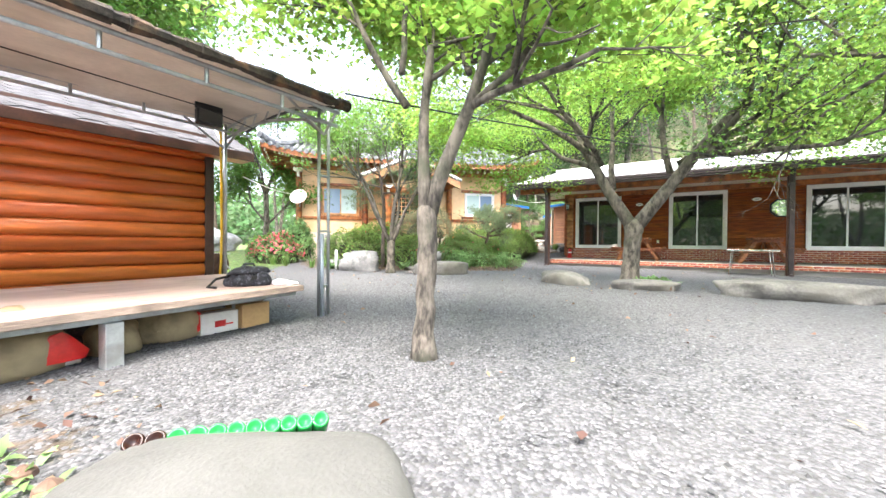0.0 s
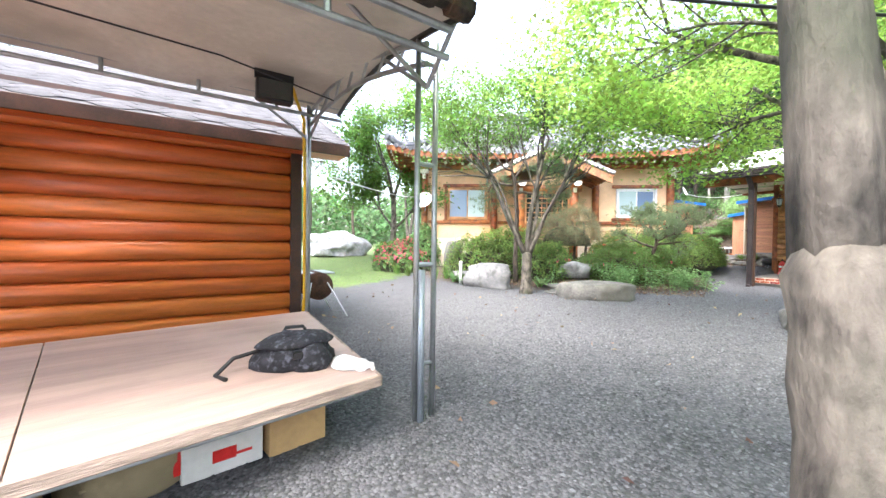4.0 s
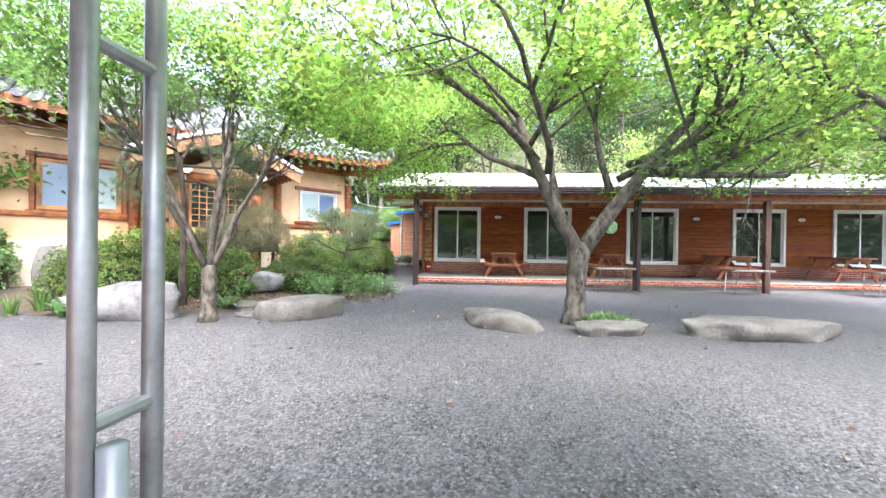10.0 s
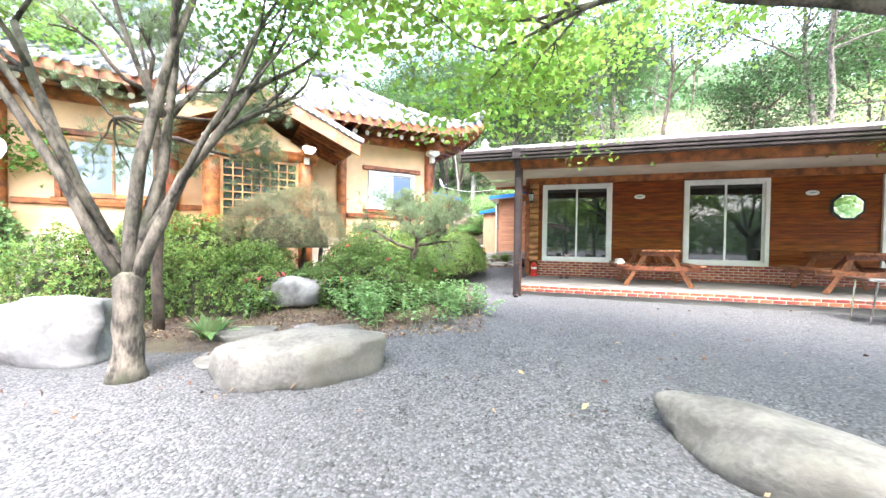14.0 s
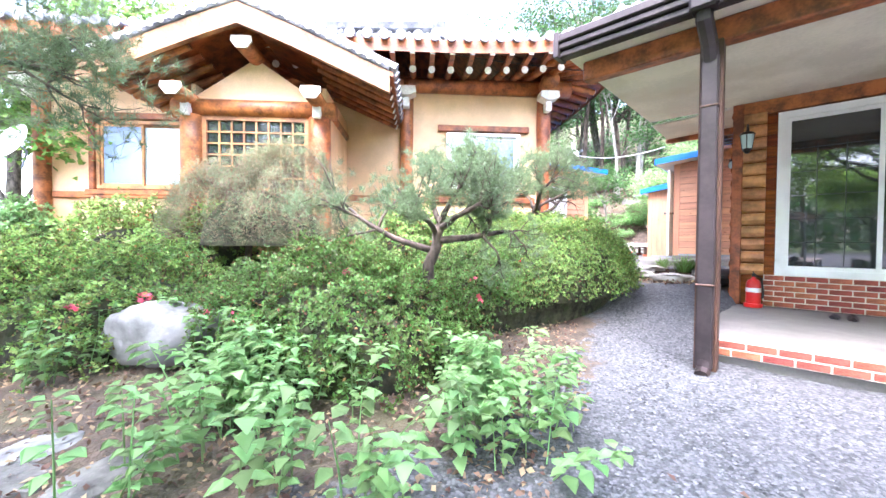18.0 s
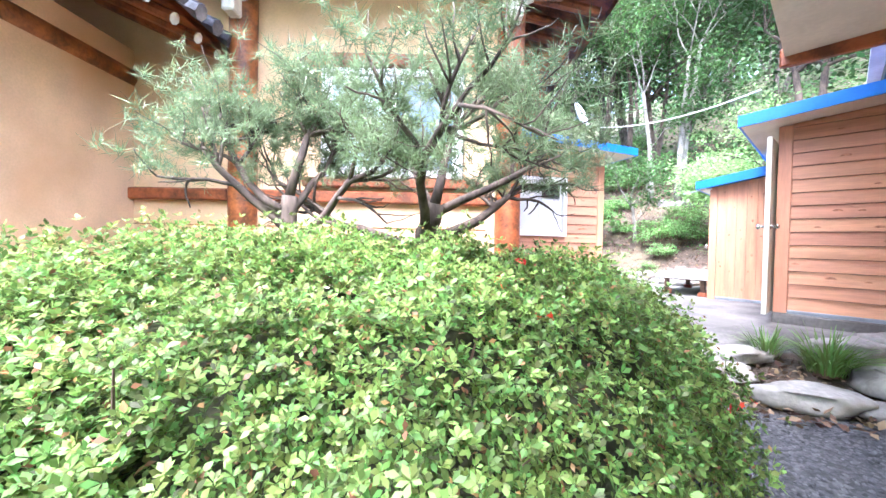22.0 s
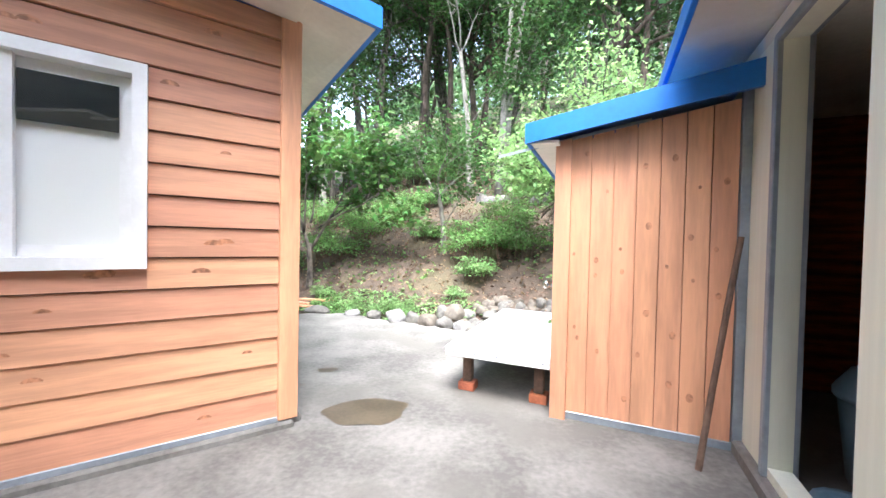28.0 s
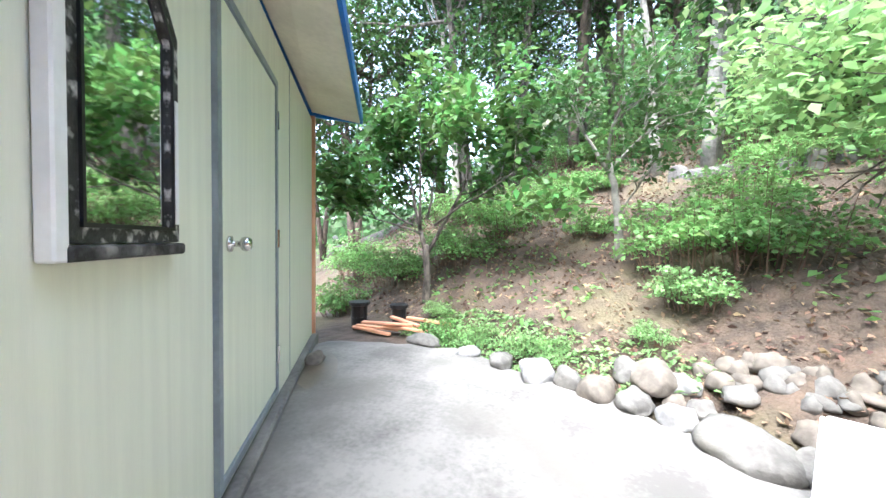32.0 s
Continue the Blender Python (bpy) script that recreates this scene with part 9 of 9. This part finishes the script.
# ---- garden pines ----
def pine(name, label, x, y, trunk, limbs, tuft_n, needle, seed, z=None, zmin=-9.0, tl=0.10, pads=0.14, zmax=9.0):
    rnd, rng = random.Random(seed), np.random.default_rng(seed)
    t = thing(name, Matrix.Translation((x, y, land_z(x, y) if z is None else z)), label, "pine")
    pts = [Vector(q[:3]) for q in trunk]
    fine, fr = [], []
    for i in range(len(pts) - 1):
        for k in range(3):
            fine.append(pts[i].lerp(pts[i + 1], k / 3) + rvec(rnd, 0.008))
            fr.append((trunk[i][3] + (trunk[i + 1][3] - trunk[i][3]) * k / 3) * rnd.uniform(0.9, 1.1))
    fine.append(pts[-1])
    fr.append(trunk[-1][3])
    bm = bmesh.new()
    add_tube(bm, fine, fr, 10)
    part("trunk", bm, M_BARKD, t, smooth=True)
    tips = []
    bm = bmesh.new()
    for st, d, L, r in limbs:
        grow(bm, rnd, Vector(st), Vector(d), L, r, 1, 3, tips, 0.05, 0.2, (4, 6), 0.8, shrink=0.52)
    part("branchwork", bm, M_BARKD, t, smooth=True)
    P = np.array([q[0] for q in tips])
    idx = rng.integers(0, len(P), tuft_n)
    C = P[idx] + rng.normal(0, pads, (tuft_n, 3)) * np.array([1, 1, 0.45])
    C = C[(C[:, 2] > zmin) & (C[:, 2] < zmax)]
    tuft_n = len(C)
    k = 34
    base = np.repeat(C, k, 0) + rng.normal(0, 0.012, (tuft_n * k, 3))
    D = rng.normal(0, 1, (tuft_n * k, 3)) + np.array([0, 0, 0.55])
    D /= np.linalg.norm(D, axis=1)[:, None]
    S = np.cross(D, rng.normal(0, 1, D.shape))
    S /= np.linalg.norm(S, axis=1)[:, None] + 1e-9
    L = (tl * rng.uniform(0.7, 1.25, len(D)))[:, None]
    V = np.stack([base - S * 0.0022, base + S * 0.0022, base + D * L], 1).reshape(-1, 3)
    n = len(D)
    me = bpy.data.meshes.new("needles")
    me.vertices.add(n * 3)
    me.vertices.foreach_set("co", V.ravel())
    me.loops.add(n * 3)
    me.loops.foreach_set("vertex_index", np.arange(n * 3, dtype=np.int32))
    me.polygons.add(n)
    me.polygons.foreach_set("loop_start", np.arange(0, n * 3, 3, dtype=np.int32))
    me.update(calc_edges=True)
    link_data("needles", me, M_PINE, t)
    return t


pine("garden_pine", "crooked dwarf pine with flat cloud-like pads", 2.28, 15.05,
     [(0, 0, 0.1, 0.058), (0.03, 0, 0.52, 0.05), (0.11, 0.0, 0.78, 0.046), (0.15, 0, 0.95, 0.04)],
     [((0.13, 0, 0.75), (0.95, 0.1, 0.16), 0.62, 0.036), ((0.06, 0, 0.66), (-0.95, -0.1, 0.16), 0.85, 0.034), ((0.13, 0, 0.85), (0.75, -0.3, 0.34), 0.55, 0.03), ((0.13, 0, 0.9), (-0.45, 0.2, 0.5), 0.48, 0.03), ((0.14, 0, 0.9), (0.45, -0.2, 0.55), 0.48, 0.03), ((0.13, 0, 0.85), (0.2, 0.7, 0.4), 0.5, 0.028), ((0.1, 0, 0.8), (-0.3, -0.7, 0.35), 0.5, 0.028)],
     900, None, 5, tl=0.058, z=0.36, pads=0.08, zmax=1.84)
pine("garden_pine", "spreading garden pine rising from the azalea", 3.0, 17.75,
     [(0, 0, 0.3, 0.075), (0.0, 0, 0.75, 0.07), (0.03, 0.0, 1.1, 0.06), (0.10, 0, 1.35, 0.05)],
     [((0.05, 0, 1.15), (0.8, 0.1, 0.6), 0.75, 0.033), ((0.02, 0, 1.1), (-0.9, -0.1, 0.35), 0.9, 0.033), ((0.1, 0, 1.35), (0.1, 0.2, 1.0), 0.65, 0.03), ((0.05, 0, 1.2), (0.4, -0.7, 0.6), 0.8, 0.03), ((0.05, 0, 1.2), (-0.3, 0.7, 0.6), 0.7, 0.026), ((0.1, 0, 1.3), (0.6, 0.4, 0.5), 0.8, 0.026)],
     850, None, 6, tl=0.075, zmin=1.46, pads=0.09)
pine("garden_pine", "second garden pine beside the house wall", 2.38, 17.55,
     [(0, 0, 0.3, 0.055), (0.0, 0, 0.85, 0.05), (-0.06, 0.0, 1.15, 0.045), (-0.05, 0, 1.4, 0.04)],
     [((-0.05, 0, 1.2), (-0.8, -0.1, 0.7), 0.62, 0.03), ((-0.03, 0, 1.1), (0.6, -0.2, 0.8), 0.7, 0.028), ((-0.05, 0, 1.4), (0.0, 0.2, 1.0), 0.6, 0.026), ((-0.05, 0, 1.3), (-0.4, -0.6, 0.7), 0.7, 0.026), ((-0.05, 0, 1.3), (0.3, 0.6, 0.6), 0.6, 0.022)],
     750, None, 7, tl=0.075, zmin=1.46, pads=0.09)
pine("garden_pine", "tall slender pine with loose pads before the house", -1.05, 13.15,
     [(0, 0, 0.0, 0.075), (0.0, 0, 1.0, 0.062), (0.0, 0.05, 2.0, 0.055), (-0.1, 0.1, 2.9, 0.045), (-0.25, 0.2, 3.4, 0.035)],
     [((-0.05, 0.05, 2.5), (0.9, 0.1, 0.15), 1.1, 0.035), ((-0.05, 0.1, 2.7), (-0.9, 0.3, 0.25), 1.5, 0.036), ((-0.1, 0.1, 2.9), (0.4, 0.9, 0.3), 1.3, 0.033), ((-0.2, 0.2, 3.2), (-0.7, 0.8, 0.35), 1.4, 0.03), ((-0.2, 0.2, 3.3), (0.2, 0.2, 1.0), 0.8, 0.03), ((-0.15, 0.1, 3.1), (-0.6, -0.7, 0.3), 1.2, 0.03), ((-0.05, 0.1, 2.8), (0.8, 0.7, 0.25), 1.2, 0.03)],
     1500, None, 8, tl=0.12, pads=0.16, z=-0.03)

# ---- shrubs, ferns and litter on the bank ----
def bank_shrub(seed, r, lmat, lsize, n):
    rng = np.random.default_rng(seed)
    rr = random.Random(seed)
    t = thing("bank_shrub", Matrix(), "low leafy green shrub on the bank", "shrub", "shrubs on the bank")
    sb = bmesh.new()
    P, Nn = [], []
    for i in range(n):
        a, w = rr.uniform(0, math.tau), r * 0.55 * math.sqrt(rr.random())
        h = r * rr.uniform(0.35, 1.0) * (1.1 - 0.5 * w / r)
        foot = Vector((w * math.cos(a), w * math.sin(a), -0.04))
        top = foot * 1.35 + Vector((0, 0, h))
        add_tube(sb, [foot, foot.lerp(top, 0.6), top], [0.006, 0.004, 0.002], 3, cap=False)
        # arching fronds with leaflets in pairs
        for f in range(5):
            b = rr.uniform(0, math.tau)
            d = Vector((math.cos(b), math.sin(b), 0))
            o, L = foot.lerp(top, rr.uniform(0.5, 1.0)), r * rr.uniform(0.28, 0.5)
            side = Vector((-d.y, d.x, 0))
            for k in range(6):
                u = (k + 0.7) / 6
                q = o + d * L * u + Vector((0, 0, L * (0.45 * u - 0.6 * u * u)))
                for sg in (-1, 1):
                    P.append(q + side * sg * lsize * 0.5)
                    Nn.append((d.x * 0.3 * u + side.x * sg * 0.25, d.y * 0.3 * u + side.y * sg * 0.25, 1))
    part("stalk_work", sb, M_TWIG, t)["kind"] = "stuff"
    leaves("foliage", P, Nn, lsize, lmat, t, "leaf", seed=seed)
    return t


sk = [bank_shrub(501, 0.55, M_BANK, 0.055, 26), bank_shrub(502, 0.75, M_BANK, 0.055, 38), bank_shrub(503, 0.5, M_MINT, 0.05, 24), bank_shrub(504, 0.9, M_BANK, 0.058, 46)]
rnd = random.Random(5)
near = [(5.6, 25.9, 1, 1.0), (6.0, 25.7, 3, 0.9), (5.5, 25.4, 2, 0.8), (6.2, 26.6, 1, 0.8), (4.2, 25.25, 2, 0.7), (3.75, 25.45, 2, 0.7), (4.5, 25.1, 2, 0.6), (3.0, 27.3, 3, 1.0), (3.6, 27.7, 3, 1.0), (1.9, 27.4, 3, 1.0), (1.0, 27.2, 0, 1.2), (4.2, 28.2, 3, 0.9),
        (3.4, 25.6, 0, 0.5), (7.5, 26.0, 1, 0.9), (6.9, 27.4, 3, 0.8), (5.0, 28.6, 0, 0.9), (0.6, 28.4, 3, 1.3), (2.5, 28.9, 3, 1.2), (7.9, 28.3, 0, 1.0), (4.75, 27.0, 0, 0.6), (5.2, 25.1, 2, 0.5), (3.15, 26.1, 2, 0.6)]
for i in range(34):
    s, d = rnd.uniform(-4, 12), rnd.uniform(3.0, 12)
    near.append((3.5 + 0.84 * s + 0.54 * d, 25.4 - 0.54 * s + 0.84 * d, rnd.choice((0, 1, 3, 3)), rnd.uniform(0.7, 1.6)))
used = set()
for x, y, k, s in near:
    m = Matrix.Translation((x, y, land_z(x, y))) @ Matrix.Rotation(rnd.uniform(0, 6.28), 4, "Z") @ Matrix.Diagonal((s, s, s, 1))
    if k not in used:
        sk[k].matrix_world = m
        used.add(k)
    else:
        copy_thing(sk[k], m)
rng = np.random.default_rng(8)


def scatter(name, label, n, box, lmat, size, seed, ok, shape="leaf", lift_=0.012, cat="litter"):
    rng = np.random.default_rng(seed)
    x, y = rng.uniform(box[0], box[1], n), rng.uniform(box[2], box[3], n)
    keep = ok(x, y)
    x, y = x[keep], y[keep]
    z = land(x, y) + lift_ + rng.uniform(0, 0.02, len(x))
    ob = leaves(name, np.stack([x, y, z], 1), np.tile([0, 0, 1.0], (len(x), 1)), size, lmat, None, shape, 0.4, seed)
    tagged(ob, label, cat, kind="stuff")


hill_d = lambda x, y: (x - 3.5) * 0.54 + (y - 25.4) * 0.84
scatter("leaf_litter", "brown fallen leaves over the bank", 42000, (-1, 11, 24, 34), M_LITTER, 0.048, 1, lambda x, y: (hill_d(x, y) > 0.15))
scatter("leaf_litter", "brown fallen leaves in the garden bed", 9000, (-1.5, 3.6, 12.3, 16.6), M_LITTER, 0.042, 2, lambda x, y: (y > 12.45 + 0.12 * np.abs(x - 1)) & (x < 3.2 + 0.25 * (y - 13)))
scatter("leaf_litter", "brown fallen leaves on the soil by the deck", 300, (-1.2, 1.2, 0.9, 3.3), M_LITTER, 0.05, 9, lambda x, y: (np.hypot((x - 0.1) / 1.1, (y - 2.0) / 1.1) < 1))
scatter("leaf_litter", "brown fallen leaves by the step stones", 900, (4.5, 6.3, 18.5, 19.7), M_LITTER, 0.06, 3, lambda x, y: (np.hypot((x - 5.3) / 0.9, (y - 19.15) / 0.5) < 1))
scatter("yard_leaves", "scattered orange leaves on the gravel", 420, (-4, 9, 0, 14), M_LITTER, 0.065, 4, lambda x, y: (np.sin(x * 1.3 + 1) * np.sin(y * 1.7) > -0.3))
scatter("tree_leaves", "orange leaves gathered round the tree feet", 420, (-1.5, 7, 8.3, 12.6), M_LITTER, 0.05, 5, lambda x, y: (np.hypot(x + 0.2, y - 11.2) < 0.9) | (np.hypot(x - 4.3, y - 9.2) < 0.8))
scatter("ground_plants", "low green weeds over the bank", 16000, (-3, 12, 24.5, 34), M_BANK, 0.07, 6, lambda x, y: (hill_d(x, y) > 0.25) & (np.sin(x * 1.9 + 0.6) + np.sin(y * 2.3 + x) > 0.45), lift_=0.05, cat="ground cover")
scatter("ground_plants", "bright green creepers along the stones", 4600, (2.8, 5.5, 24.6, 26.0), M_MINT, 0.05, 7, lambda x, y: (np.abs(hill_d(x, y) - 0.24) < 0.34), lift_=0.04, cat="ground cover")
scatter("lawn_grass", "short grass of the lawn beyond the cabin", 30000, (-10, -2.5, 8.5, 16), M_GRASS, 0.075, 8, lambda x, y: (x + 0.15 * (y - 9.5) + 0.25 * np.sin(x * 3 + y * 2) < -4.1) & (y > 9.8), shape="blade", lift_=0.0, cat="grass")


# ---- loose gravel ----
def gravel():
    rng = np.random.default_rng(3)
    n = 95000
    path = np.array([(2.2, 2.6), (1.6, 4.6), (1.6, 6.8), (2.2, 9.5), (3.0, 12.0), (4.0, 14.6), (4.6, 16.6), (5.0, 18.4)])
    seg = rng.integers(0, len(path) - 1, n)
    u = rng.uniform(0, 1, n)[:, None]
    c = path[seg] * (1 - u) + path[seg + 1] * u + rng.normal(0, 1.5, (n, 2)) * np.array([1.25, 0.9])
    x, y = c.T
    loc = np.array(LB.inverted())
    lx = loc[0, 0] * x + loc[0, 1] * y + loc[0, 3]
    ly = loc[1, 0] * x + loc[1, 1] * y + loc[1, 3]
    bed = (((x + 0.7) / 4.0) ** 2 + ((y - 15.6) / 3.0) ** 2 < 1) | ((y > 14.2) & (x < 3.3 + 0.33 * (y - 15))) | ((y > 12.9) & (x < 3.2))
    ok = ~(((lx > -0.5) & (ly > -2.85)) | (y > 18.8) | bed)
    x, y = x[ok], y[ok]
    n = len(x)
    s = rng.uniform(0.006, 0.016, n)
    o = np.array([(1, 0, 0), (0, 1, 0), (-1, 0, 0), (0, -1, 0), (0.1, 0.1, 0.75), (0, 0, -0.5)], float)
    V = o[None] * rng.uniform(0.6, 1.3, (n, 6, 1)) * s[:, None, None]
    a = rng.uniform(0, math.tau, n)
    ca, sa = np.cos(a)[:, None], np.sin(a)[:, None]
    X = V[:, :, 0] * ca - V[:, :, 1] * sa + x[:, None]
    Y = V[:, :, 0] * sa + V[:, :, 1] * ca + y[:, None]
    Z = V[:, :, 2] + (land(x, y) + 0.002)[:, None]
    f = np.array([(0, 1, 4), (1, 2, 4), (2, 3, 4), (3, 0, 4)])
    F = (f[None] + 6 * np.arange(n)[:, None, None]).reshape(-1, 3)
    me = bpy.data.meshes.new("gravel")
    me.vertices.add(n * 6)
    me.vertices.foreach_set("co", np.stack([X, Y, Z], -1).ravel())
    me.loops.add(len(F) * 3)
    me.loops.foreach_set("vertex_index", F.ravel().astype(np.int32))
    me.polygons.add(len(F))
    me.polygons.foreach_set("loop_start", np.arange(0, len(F) * 3, 3, dtype=np.int32))
    me.update(calc_edges=True)
    m = mat("gravel_stone", (0.092, 0.094, 0.10), 0.85, 0.2, 40, 0.2, 90, island=0.7)
    tagged(link_data("gravel", me, m), "loose grey crushed gravel over the yard", "gravel", kind="stuff")


gravel()

# ---- bricks of the porch kerb and of the wall base, nearest ones as pieces ----
def brick_wall(name, m, x0, x1, z0, courses, y, label, split):
    """Courses of bricks on a mortar bed; those past split stay in one mesh."""
    L, H, J = 0.19, 0.057, 0.012
    hold = thing(name, m, label, "brickwork", kind="structure")
    part("mortar", bbox(x0, x1, y + 0.006, y + 0.05, z0, z0 + courses * (H + J), bevel=0), M_MORTAR, hold)
    bm = bbox(0, L, 0, 0.05, 0, H, bevel=0.004)
    me = bpy.data.meshes.new("brick")
    bm.to_mesh(me)
    bm.free()
    me.materials.append(M_BRICK)
    rest = bmesh.new()
    for c in range(courses):
        x = x0 + (0.0 if c % 2 else -0.1) + J
        while x < x1 - 0.05:
            zz = z0 + J / 2 + c * (H + J)
            a, b = max(x, x0), min(x + L, x1)
            if x > split:
                add_box(rest, a, b, y, y + 0.05, zz, zz + H)
            elif b - a > 0.04:
                ob = new("brick", me)
                ob.parent = hold
                ob.matrix_local = Matrix.Translation((a, y + random.uniform(-0.002, 0.002), zz)) @ Matrix.Diagonal(((b - a) / L, 1, 1, 1))
            x += L + J
    if rest.verts:
        r = link_mesh("bricks", rest, M_BRICK, hold)
        r["kind"] = "stuff"
    else:
        rest.free()


brick_wall("porch_kerb", LB, XL + 0.12, 18.6, 0.117, 2, -2.565, "two courses of red brick along the porch edge", 13.0)
brick_wall("brick_base", LB, XL + 0.33, 18.6, PORCH_Z + 0.01, 6, -0.045, "red brick wall base under the windows", 9.4)
